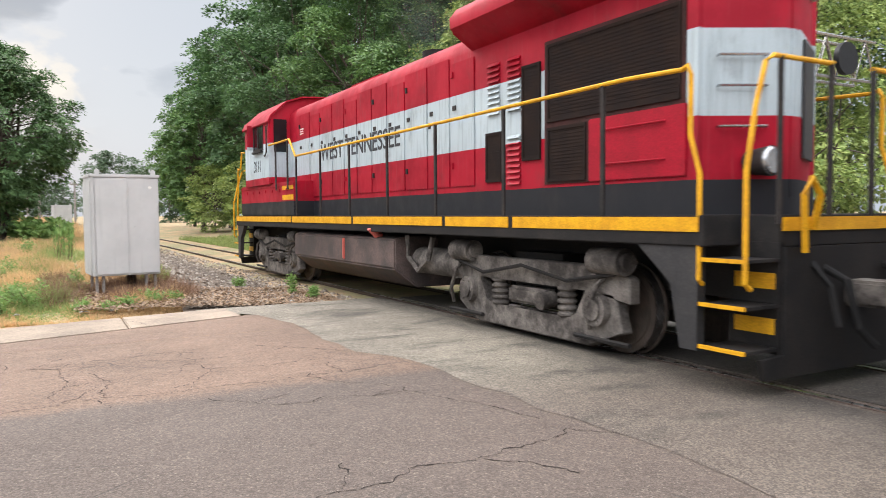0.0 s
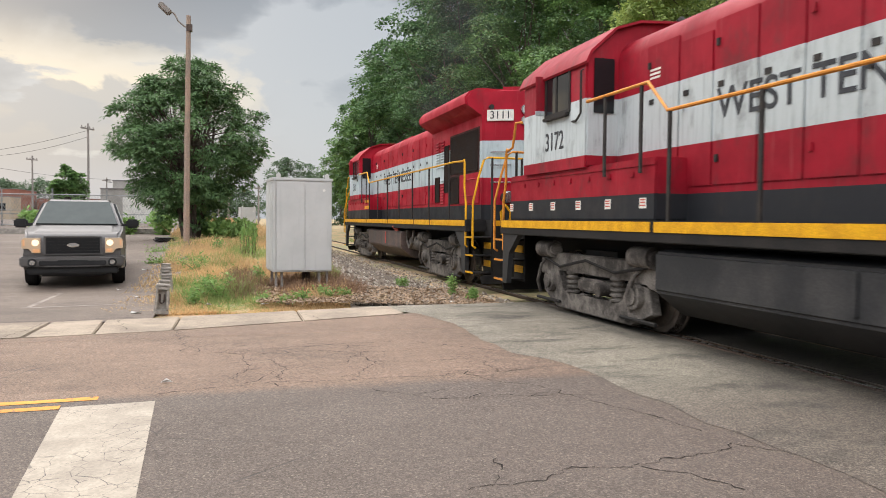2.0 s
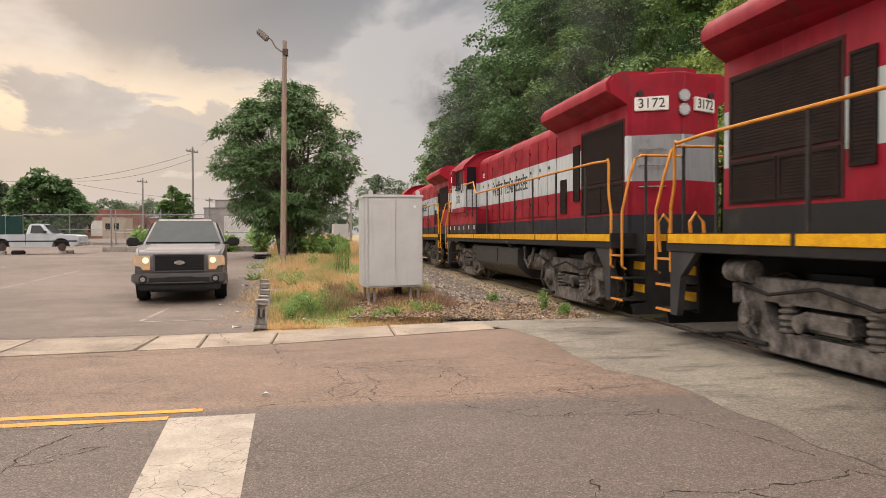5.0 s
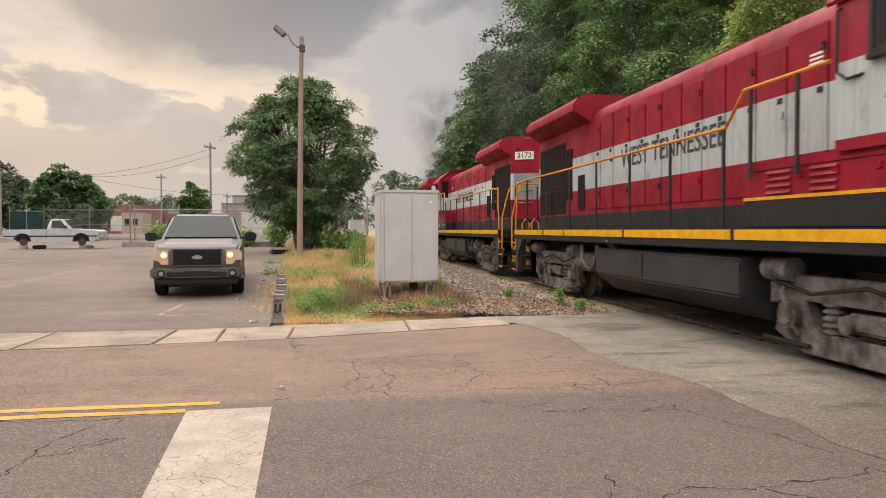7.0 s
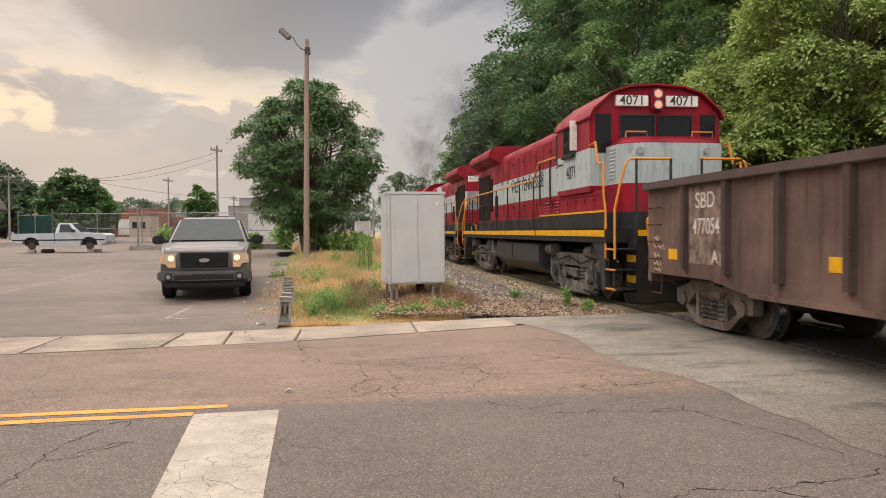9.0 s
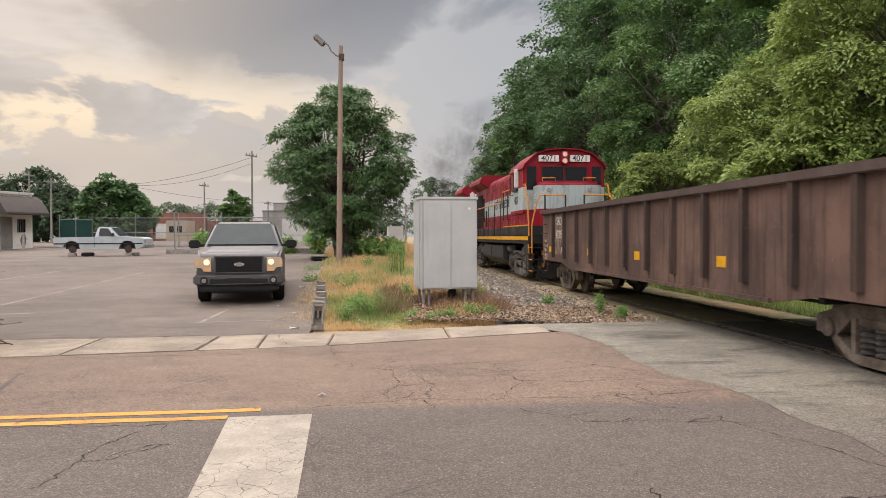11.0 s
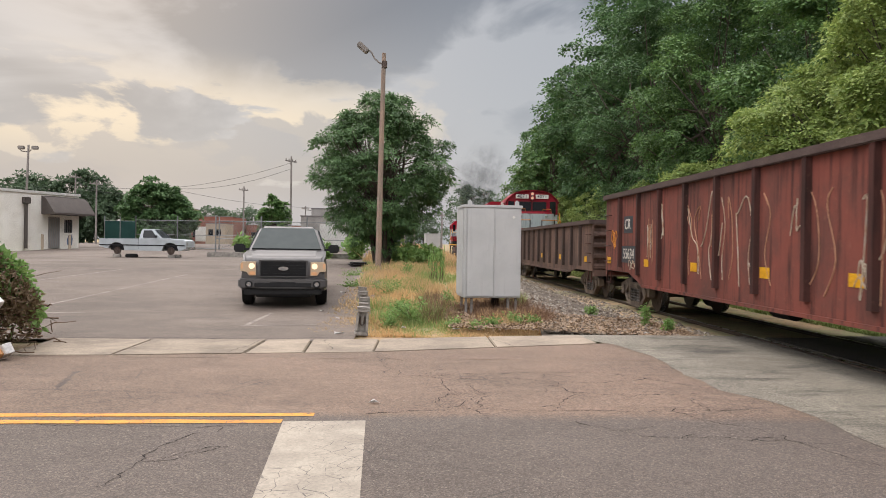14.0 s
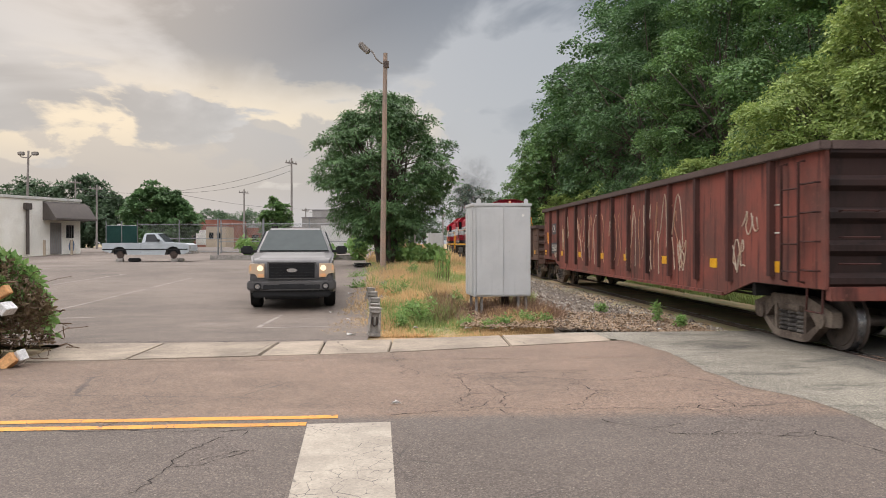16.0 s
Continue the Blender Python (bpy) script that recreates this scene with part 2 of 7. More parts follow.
def rusty(name, c1, c2, rust):
    """Old oxide paint: broad fading, dark runs down the sheet, rust specks."""
    k = Tree(name)
    a = k.noise(0.8, 5, 0.65)
    run = k.noise(3.5, 5, 0.65, stretch=(1, 2.2, 0.14))
    sp = k.noise(11, 5, 0.75)
    col = k.mix(k.smooth(a, 0.35, 0.68), c1, c2)
    col = k.mix(k.math("MULTIPLY", k.smooth(run, 0.48, 0.68), 0.75), col, tuple(c * 0.3 for c in c2))
    col = k.mix(k.math("MULTIPLY", k.smooth(sp, 0.60, 0.72), 0.6), col, rust)
    col = k.mix(0.4, col, k.mix(k.noise(70, 3), (0.6, 0.6, 0.6), (1.35, 1.35, 1.35)), "MULTIPLY")
    k.bump(k.math("ADD", sp, k.noise(1.5, 2)), 0.35, 0.012)
    return k.done(col, 0.8, 0.0, 0.25)


LIV_A = livery("paint_bright", (0.38, 0.008, 0.024), (0.42, 0.49, 0.51), (0.020, 0.021, 0.024), grime=0.4)
LIV_B = livery("paint_worn", (0.31, 0.010, 0.023), (0.46, 0.50, 0.50), (0.022, 0.023, 0.026), grime=0.6)
LIV_C = livery("paint_dull", (0.27, 0.008, 0.020), (0.37, 0.42, 0.41), (0.020, 0.020, 0.020), wlo=2.5, whi=3.3, base=1.92, grime=0.65)
REDP = surf("plain_red_panel", (0.38, 0.008, 0.024), (0.30, 0.008, 0.020), 2, 50, 0.5, bump=0.08)
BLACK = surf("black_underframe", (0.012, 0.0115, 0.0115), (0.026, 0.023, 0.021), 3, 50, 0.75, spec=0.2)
TRUCKM = surf("grimy_cast_steel", (0.045, 0.039, 0.035), (0.19, 0.17, 0.15), 3, 40, 0.85, bump=0.4, spec=0.2)
TANKM = surf("tank_grey", (0.020, 0.021, 0.023), (0.045, 0.043, 0.042), 1.4, 40, 0.6, spec=0.3)
TANKRUST = surf("tank_rusty", (0.06, 0.05, 0.047), (0.14, 0.10, 0.088), 1.6, 40, 0.7)
YELLOW = surf("safety_yellow", (0.70, 0.36, 0.012), (0.56, 0.27, 0.012), 4, 60, 0.5, bump=0.05)
ORANGE = surf("faded_orange_rail", (0.62, 0.24, 0.035), (0.50, 0.19, 0.03), 4, 60, 0.5, bump=0.05)
POST = surf("rail_post_black", (0.02, 0.019, 0.019), (0.04, 0.034, 0.03), 5, 50, 0.55)
GRILL = surf("radiator_screen", (0.014, 0.009, 0.008), (0.028, 0.018, 0.014), 3, 80, 0.9, bump=0.5, spec=0.15)
WHEELM = surf("wheel_steel", (0.07, 0.055, 0.045), (0.13, 0.10, 0.08), 6, 60, 0.6, 0.4)
TREAD = surf("polished_steel", (0.35, 0.34, 0.33), (0.25, 0.24, 0.23), 6, 60, 0.28, 0.9, bump=0.05)
PLATE = surf("number_board_white", (0.72, 0.71, 0.66), (0.64, 0.62, 0.56), 8, 60, 0.5, bump=0.03)
INK = surf("lettering_black", (0.034, 0.037, 0.042), (0.06, 0.063, 0.068), 8, 60, 0.6, bump=0.02)
CHROME = surf("dull_chrome", (0.5, 0.5, 0.5), (0.38, 0.38, 0.38), 8, 60, 0.25, 0.9, bump=0.03)
PINK = surf("faded_red_label", (0.55, 0.12, 0.09), (0.42, 0.1, 0.08), 8, 60, 0.6, bump=0.02)
GON1 = rusty("dark_brown_gondola", (0.083, 0.052, 0.041), (0.165, 0.098, 0.073), (0.26, 0.125, 0.075))
GON2 = rusty("oxide_red_gondola", (0.205, 0.058, 0.041), (0.108, 0.045, 0.035), (0.26, 0.115, 0.07))
GONPOSTA = rusty("brown_gondola_post", (0.050, 0.033, 0.027), (0.080, 0.050, 0.039), (0.15, 0.075, 0.045))
# rusty like the sheets, but darkened: the shade at the posts is in the colour
GONPOST = rusty("gondola_post_rust_shaded", (0.072, 0.024, 0.018), (0.045, 0.020, 0.016), (0.11, 0.05, 0.03))
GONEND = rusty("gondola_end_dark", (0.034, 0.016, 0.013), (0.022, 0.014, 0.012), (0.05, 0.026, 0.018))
GONTOP = surf("gondola_top_chord", (0.07, 0.045, 0.04), (0.10, 0.07, 0.06), 2, 40, 0.7)
CHALK = surf("sprayed_pale_paint", (0.52, 0.46, 0.36), (0.44, 0.30, 0.20), 6, 60, 0.7, bump=0.02)
PEACH = surf("sprayed_peach_paint", (0.50, 0.27, 0.16), (0.38, 0.20, 0.12), 6, 60, 0.7, bump=0.02)
WHITEP = surf("stencil_white", (0.60, 0.57, 0.50), (0.40, 0.36, 0.31), 9, 70, 0.7, bump=0.02)
GALV = plain("galvanised_cabinet", (0.44, 0.44, 0.425), (0.50, 0.497, 0.48))
CONC = surf("old_concrete", (0.33, 0.268, 0.203), (0.225, 0.184, 0.145), 1.3, 45, 0.9, bump=0.4, rand=0.25)
BLOCKM = surf("weathered_concrete_block", (0.36, 0.33, 0.29), (0.20, 0.18, 0.16), 5, 50, 0.9, bump=0.5)
WOODP = surf("weathered_pole_wood", (0.33, 0.23, 0.17), (0.25, 0.20, 0.165), 1.2, 30, 0.85, bump=0.4)
GREYPOLE = surf("grey_weathered_pole", (0.21, 0.19, 0.17), (0.28, 0.25, 0.23), 1.2, 30, 0.85)
TIEM = surf("creosoted_tie", (0.055, 0.045, 0.038), (0.10, 0.082, 0.07), 3, 40, 0.9, bump=0.5, rand=0.3)
RAILM = surf("rail_rusty", (0.06, 0.042, 0.034), (0.10, 0.07, 0.055), 4, 60, 0.6, 0.5)
WIREM = surf("cable_black", (0.03, 0.03, 0.03), (0.05, 0.05, 0.05), 3, 30, 0.7)
WALLW = surf("whitewashed_block_wall", (0.82, 0.79, 0.72), (0.70, 0.66, 0.58), 0.7, 20, 0.85, bump=0.2)
AWN = surf("dark_brown_awning", (0.075, 0.062, 0.055), (0.10, 0.085, 0.075), 2, 30, 0.8)
GREYBLK = surf("grey_block_wall", (0.25, 0.235, 0.215), (0.33, 0.31, 0.285), 0.8, 15, 0.9)
BRICK = surf("far_red_brick", (0.22, 0.085, 0.06), (0.28, 0.12, 0.085), 0.6, 8, 0.9)
TAN = surf("far_tan_wall", (0.42, 0.34, 0.25), (0.36, 0.29, 0.22), 0.5, 8, 0.9)
ROOFM = surf("far_roof", (0.16, 0.15, 0.15), (0.22, 0.2, 0.19), 0.6, 8, 0.9)
DOORW = surf("white_door_paint", (0.60, 0.59, 0.55), (0.50, 0.48, 0.44), 1.5, 20, 0.7)
FENCEM = surf("chain_link_galvanised", (0.20, 0.21, 0.21), (0.28, 0.28, 0.28), 3, 30, 0.5, 0.5)
SCREEN = surf("green_privacy_screen", (0.028, 0.085, 0.075), (0.042, 0.11, 0.095), 1.0, 30, 0.8)
RUBBER = surf("tyre_rubber", (0.011, 0.011, 0.011), (0.02, 0.019, 0.018), 6, 60, 0.9, spec=0.2)
TRIM = surf("black_plastic_trim", (0.011, 0.011, 0.012), (0.018, 0.018, 0.018), 6, 80, 0.5, spec=0.3)
BRUSHM = surf("dry_brush_stems", (0.16, 0.10, 0.065), (0.10, 0.065, 0.045), 3, 30, 0.9)
BAGM = surf("black_bag_plastic", (0.012, 0.012, 0.013), (0.02, 0.02, 0.02), 3, 30, 0.3)
PAPER = surf("pale_litter", (0.62, 0.60, 0.57), (0.48, 0.46, 0.44), 4, 30, 0.7)
CARTON = surf("orange_carton", (0.62, 0.33, 0.14), (0.52, 0.27, 0.12), 4, 30, 0.7)
LINEW = line_paint("worn_white_marking", (0.355, 0.305, 0.24), (0.265, 0.225, 0.178))
YELLOWP = line_paint("road_yellow_paint", (0.62, 0.27, 0.04), (0.48, 0.205, 0.035))
GRILLBOX = surf("sooty_brown_panel", (0.060, 0.020, 0.018), (0.035, 0.020, 0.017), 3, 50, 0.8, spec=0.2)
FADED = surf("faded_lot_line", (0.29, 0.25, 0.215), (0.17, 0.14, 0.12), 3, 40, 0.85)
CARTRUCK = surf("dusty_brown_cast_steel", (0.075, 0.054, 0.042), (0.20, 0.16, 0.125), 3, 40, 0.85, bump=0.4, spec=0.2)
CRACKM = surf("dark_crack", (0.016, 0.013, 0.011), (0.034, 0.027, 0.022), 3, 40, 0.95)


def carpaint(name, c, flake=0.25, coat=0.2):
    k = Tree(name)
    n = k.noise(2.0, 4)
    col = k.mix(k.smooth(n, 0.3, 0.7), c, tuple(v * 0.86 for v in c))
    k.p.inputs["Coat Weight"].default_value = coat
    k.p.inputs["Coat Roughness"].default_value = 0.06
    return k.done(col, 0.48, flake, 0.3)


GREYCAR = carpaint("dark_grey_car_paint", (0.095, 0.089, 0.086), 0.12, 0.15)
SILVERCAR = carpaint("silver_car_paint", (0.42, 0.45, 0.46), 0.15)
WHITECAR = carpaint("white_car_paint", (0.6, 0.6, 0.58), 0.0)


def glass_dark(name, c=(0.02, 0.024, 0.026), rough=0.05):
    k = Tree(name)
    n = k.noise(3.0)
    return k.done(k.mix(n, c, tuple(v * 1.6 for v in c)), rough, 0.0, 0.3)


GLASS = glass_dark("dark_window_glass", (0.008, 0.009, 0.010))
WSHIELD = glass_dark("windscreen_glass", (0.03, 0.037, 0.034), 0.04)
LENS = glass_dark("lamp_lens", (0.30, 0.30, 0.29), 0.12)


def glow(name, c, strength, base=0.25):
    k = Tree(name)
    k.p.inputs["Emission Color"].default_value = (*c, 1)
    k.p.inputs["Emission Strength"].default_value = strength
    return k.done((base, base * 0.9, base * 0.7), 0.3)


HEADLIGHT = glow("lit_headlight", (1.0, 0.72, 0.40), 0.95)
LOCOLIGHT = glow("lit_loco_headlight", (1.0, 0.36, 0.17), 0.42)
LAMPGLOW = glow("lit_lamp_housing", (1.0, 0.5, 0.2), 0.10, 0.3)
AMBER = glow("amber_marker", (1.0, 0.36, 0.06), 0.28)


def asphalt(name, c1, c2, c3, scale, cracks=0.6, grey=None, stains=0.0, speck=0.8, oil_shade=0.0, edge=(7.15, 6.75)):
    k = Tree(name)
    a = k.noise(scale, 6, 0.65)
    b = k.noise(scale * 5, 5, 0.7, stretch=(0.5, 1.6, 1))
    g = k.noise(150, 2, 0.7)
    st = k.voronoi(120)
    col = k.mix(k.smooth(a, 0.36, 0.66), c1, c2)
    col = k.mix(k.math("MULTIPLY", k.smooth(b, 0.52, 0.72), 0.6), col, c3)
    if grey:
        y = k.xyz()[1]
        col = k.mix(k.math("MULTIPLY", k.smooth(k.math("ADD", y, k.math("MULTIPLY", a, 1.2)), *edge), 0.85), col, grey)
    if stains:
        d = k.noise(0.9, 5, 0.65, stretch=(0.6, 1.5, 1))
        col = k.mix(k.math("MULTIPLY", k.smooth(d, 0.50, 0.68), stains), col, tuple(c * 0.35 for c in c2))
    # darker towards the rails: oil stains, with the train's shade painted in
    if oil_shade:
        near = k.smooth(k.math("ADD", k.xyz()[0], k.math("MULTIPLY", k.noise(1.1, 5, 0.7, stretch=(1, 0.35, 1)), 2.6)), 6.0, 7.3)
        col = k.mix(k.math("MULTIPLY", near, oil_shade), col, (0.045, 0.038, 0.032))
    cell = k.voronoi(80, out=1)
    col = k.mix(speck, col, k.mix(k.smooth(cell, 0.15, 0.95), (0.42, 0.41, 0.40), (1.55, 1.53, 1.5)), "MULTIPLY")
    col = k.mix(0.45, col, k.mix(k.smooth(g, 0.3, 0.72), (0.5, 0.5, 0.5), (1.45, 1.45, 1.45)), "MULTIPLY")
    col = k.mix(0.16, col, k.mix(k.smooth(k.noise(5, 5, 0.7), 0.35, 0.68), (0.6, 0.6, 0.6), (1.35, 1.35, 1.35)), "MULTIPLY")
    col = k.mix(k.math("MULTIPLY", k.smooth(k.voronoi(95, out=1), 0.80, 0.92), 0.35), col, (0.36, 0.31, 0.25))
    e = k.voronoi(0.8, "DISTANCE_TO_EDGE")
    w = k.noise(6, 3)
    cr = k.math("MULTIPLY", k.smooth(k.math("ADD", e, k.math("MULTIPLY", w, 0.02)), 0.017, 0.011), k.math("MULTIPLY", k.smooth(k.noise(0.35, 2), 0.5, 0.6), cracks))
    col = k.mix(cr, col, (0.04, 0.034, 0.03))
    k.bump(k.math("ADD", k.math("ADD", g, st), k.math("MULTIPLY", cr, -1.5)), 0.5, 0.006)
    return k.done(col, k.smooth(a, 0.3, 0.7, 0.72, 0.9))


ROADM = asphalt("reddish_worn_asphalt", (0.190, 0.124, 0.085), (0.146, 0.101, 0.073), (0.225, 0.157, 0.112), 0.35, 0.7, (0.088, 0.071, 0.059), 0.15, 0.62)
LOTM = asphalt("grey_lot_asphalt", (0.144, 0.108, 0.083), (0.108, 0.084, 0.067), (0.176, 0.138, 0.109), 0.22, 0.6, None, 0.25, 0.35)
PATCHM = asphalt("pale_crossing_patch", (0.222, 0.200, 0.156), (0.155, 0.138, 0.108), (0.265, 0.242, 0.192), 0.5, 0.15, (0.105, 0.083, 0.066), 0.9, 0.75, 0.75, (6.9, 4.8))


def grass_ground(name):
    k = Tree(name)
    a = k.noise(0.35, 6, 0.65)
    b = k.noise(3.0, 6, 0.7)
    col = k.mix(k.smooth(a, 0.42, 0.58), (0.36, 0.24, 0.125), (0.21, 0.195, 0.09))
    col = k.mix(k.smooth(b, 0.45, 0.7), col, (0.20, 0.135, 0.085))
    col = k.mix(0.7, col, k.mix(k.noise(60, 3), (0.4, 0.4, 0.4), (1.6, 1.6, 1.6)), "MULTIPLY")
    k.bump(b, 0.6, 0.05)
    return k.done(col, 0.95)


GROUNDM = grass_ground("dry_grass_earth")


def gravel_mat(name, tones):
    k = Tree(name)
    r = k.island()
    col = k.mix(k.smooth(r, 0.0, 0.5), tones[0], tones[1])
    col = k.mix(k.smooth(r, 0.6, 1.0), col, tones[2])
    col = k.mix(0.5, col, k.mix(k.noise(40, 3), (0.5, 0.5, 0.5), (1.4, 1.4, 1.4)), "MULTIPLY")
    return k.done(col, 0.9)


GRAVELM = gravel_mat("limestone_ballast", ((0.075, 0.054, 0.039), (0.19, 0.153, 0.118), (0.38, 0.34, 0.285)))
BALLASTM = surf("ballast_bed", (0.09, 0.070, 0.053), (0.15, 0.122, 0.096), 3, 28, 0.95, bump=0.9, dist=0.03)


def leaf_mat(name, c1, c2, trans=0.35):
    k = Tree(name)
    col = k.mix(k.island(), c1, c2)
    col = k.mix(k.smooth(k.noise(0.45, 3), 0.35, 0.65), col, k.mix(0.5, col, (0.5, 0.5, 0.5), "MULTIPLY"))
    m = k.done(col, 0.55, 0.0, 0.3)
    tr = k.t.nodes.new("ShaderNodeBsdfTranslucent")
    k.t.links.new(col, tr.inputs[0])
    mx = k.t.nodes.new("ShaderNodeMixShader")
    mx.inputs[0].default_value = trans
    k.t.links.new(k.p.outputs[0], mx.inputs[1])
    k.t.links.new(tr.outputs[0], mx.inputs[2])
    k.t.links.new(mx.outputs[0], k.t.nodes["Material Output"].inputs[0])
    return m


LEAF_DARK = leaf_mat("dark_green_leaves", (0.050, 0.112, 0.044), (0.140, 0.255, 0.090), 0.26)
LEAF_MID = leaf_mat("mid_green_leaves", (0.072, 0.150, 0.050), (0.185, 0.310, 0.094), 0.28)
LEAF_LIGHT = leaf_mat("light_green_leaves", (0.185, 0.28, 0.072), (0.44, 0.53, 0.165), 0.32)
LEAF_TREE = leaf_mat("lot_tree_leaves", (0.075, 0.150, 0.058), (0.155, 0.265, 0.10), 0.25)
LEAF_FAR = leaf_mat("far_tree_leaves", (0.075, 0.122, 0.066), (0.115, 0.172, 0.09))
GRASS_DRY = leaf_mat("dry_grass_blades", (0.72, 0.48, 0.235), (0.54, 0.385, 0.20), 0.3)
GRASS_GREEN = leaf_mat("green_grass_blades", (0.22, 0.31, 0.09), (0.36, 0.41, 0.15), 0.3)
WEEDM = leaf_mat("green_weed_leaves", (0.16, 0.29, 0.08), (0.26, 0.39, 0.12), 0.3)
BARK = surf("bark", (0.085, 0.068, 0.055), (0.13, 0.105, 0.085), 3, 25, 0.95, bump=0.7)


def ellipse(bm, x, y, z, rx, rz, n=20, depth=0.02):
    """A flat oval plate that faces -y."""
    prism(bm, [(x + rx * math.cos(k * math.tau / n), z + rz * math.sin(k * math.tau / n)) for k in range(n)], y - depth, y, "y")


def text_mesh(name, body, size, material, m, parent, label="", thick=0.004, squeeze=1.0):
    """Writing as a thin mesh; m is its pose, x along the words and y up them."""
    cu = bpy.data.curves.new(name, "FONT")
    cu.body, cu.size, cu.extrude, cu.align_x, cu.align_y = body, size, thick, "CENTER", "CENTER"
    cu.offset = size * 0.006
    tmp = bpy.data.objects.new(name, cu)
    me = bpy.data.meshes.new_from_object(tmp)
    bpy.data.objects.remove(tmp)
    me.transform(m @ Matrix.Diagonal((squeeze, 1, 1, 1)))
    me.materials.clear()
    me.materials.append(material)
    ob = new(name, me)
    ob.parent = parent
    if label:
        ob["label"] = label
    return ob


# ---- the lie of the land ----
def rise(x, y):
    """The lot and the verge climb gently away from the road; the track bed stays level."""
    h = 0.0
    for (ya, za), (yb, zb) in zip(LIE, LIE[1:]):
        if ya <= y < yb:
            h = za + (zb - za) * (y - ya) / (yb - ya)
    if y >= LIE[-1][0]:
        h = LIE[-1][1]
    s = min(max((4.4 - x) / 2.6, 0.0), 1.0)
    return h * s * s * (3 - 2 * s)


LIE = ((12.0, 0.0), (17.0, 0.08), (30.0, 0.54), (44.0, 0.56), (62.0, 1.0))


def sheet(name, xs, ys, fz, material, kind="structure", label="", category="", parent=None):
    verts = [(x, y, fz(x, y)) for y in ys for x in xs]
    n = len(xs)
    faces = [(j * n + i, j * n + i + 1, (j + 1) * n + i + 1, (j + 1) * n + i) for j in range(len(ys) - 1) for i in range(n - 1)]
    ob = raw(name, verts, faces, material, parent, True)
    return tagged(ob, label, category, "", kind)


def steps(a, b, n):
    return [a + (b - a) * i / n for i in range(n + 1)]


def strip(name, pts, widths, z, material, parent=None):
    """A flat ribbon along a line on the ground."""
    vs = []
    for i, p in enumerate(pts):
        a, b = Vector(pts[max(i - 1, 0)]), Vector(pts[min(i + 1, len(pts) - 1)])
        d = (b - a).normalized()
        nrm = Vector((-d.y, d.x)) * widths[i] / 2
        for s in (1, -1):
            x, y = p[0] + nrm.x * s, p[1] + nrm.y * s
            vs.append((x, y, rise(x, y) + z))
    return raw(name, vs, [(2 * i, 2 * i + 1, 2 * i + 3, 2 * i + 2) for i in range(len(pts) - 1)], material, parent)


far_x = [-900, -400, -200, -110] + steps(-70, -30, 8) + steps(-25, 20, 60) + [26, 40, 70, 150, 400, 900]
far_y = [-300, -60, -20] + steps(-10, 60, 70) + [66, 75, 90, 120, 200, 400, 900, 1800]


def ground_z(x, y):
    z = rise(x, y) - 0.06
    if y > 12.3 and -1.2 < x < 3.2:
        z += 0.07 * min(1.0, (y - 12.3) / 1.5) * (0.6 + 0.6 * noise.noise((x * 0.9, y * 0.7, 0)))
    if x > 10.5:
        z += 0.25 * min(1.0, (x - 10.5) / 3) * min(1, max(0, (y - 12.5) / 3))
    return z


sheet("ground", far_x, far_y, ground_z, GROUNDM, label="dry grassy earth reaching to the horizon", category="ground")


def road_edge(x):
    """The far edge of the asphalt, along the concrete strip."""
    return 9.75 + max(0.0, x + 4.8) * 0.13 + max(0.0, x + 0.5) * 0.17


road = sheet("road", steps(-60, 60, 60), [-8.0] + steps(-4, 9, 13) + [9.7], lambda x, y: 0.0 if y < 9.6 else -0.002, ROADM, label="worn reddish asphalt road with cracks and grey wheel tracks", category="road")
# the tongue of asphalt up to the slanting concrete strip
raw("road_margin", [(x, y, 0.0) for x in steps(-5.2, 4.3, 20) for y in (9.699, min(11.6, road_edge(x) + 0.05))],
    [(2 * i, 2 * i + 2, 2 * i + 3, 2 * i + 1) for i in range(20)], ROADM)
tagged(bpy.data.objects["road_margin"], "worn reddish asphalt beside the concrete strip", "road", "", "structure")

lot_y = steps(11.4, 57, 46)
sheet("parking_lot", steps(-26, -1.0, 25), lot_y, lambda x, y: rise(x, y) + 0.004, LOTM, label="cracked grey asphalt parking lot", category="pavement")

sheet("yard", steps(-75, -3.0, 24), steps(57.6, 132, 20), lambda x, y: rise(x, y) + 0.004, LOTM, label="worn grey asphalt yard behind the fence", category="pavement")

# concrete strip between lot and road, slab by slab, each a little out of level
walk_strip = thing("pavement", "old cracked concrete strip between lot and road", "pavement", kind="structure")
slab_x = [-5.6, -4.15, -2.42, -1.6, -0.62, 1.22, 2.95]
for i, (a, b) in enumerate(zip(slab_x, slab_x[1:])):
    bm = B()
    g = 0.012
    def back(x):
        return 11.5 + max(0.0, x + 2.3) * 0.17 + 0.06 * math.sin(x * 2.2)
    skew = 0.16 * math.sin(i * 2.3)
    prof = [(a + g, road_edge(a)), (b - g, road_edge(b)), (b - g + skew * 0.4, back(b)), (a + g + 0.16 * math.sin((i - 1) * 2.3) * 0.4, back(a))]
    prism(bm, prof, -0.12, 0.010 + 0.004 * math.sin(i * 1.7), "z")
    bmesh.ops.bevel(bm, geom=[e for e in bm.edges if all(v.co.z > 0 for v in e.verts)], offset=0.014, segments=2, affect="EDGES")
    part("slab", bm, CONC, walk_strip)

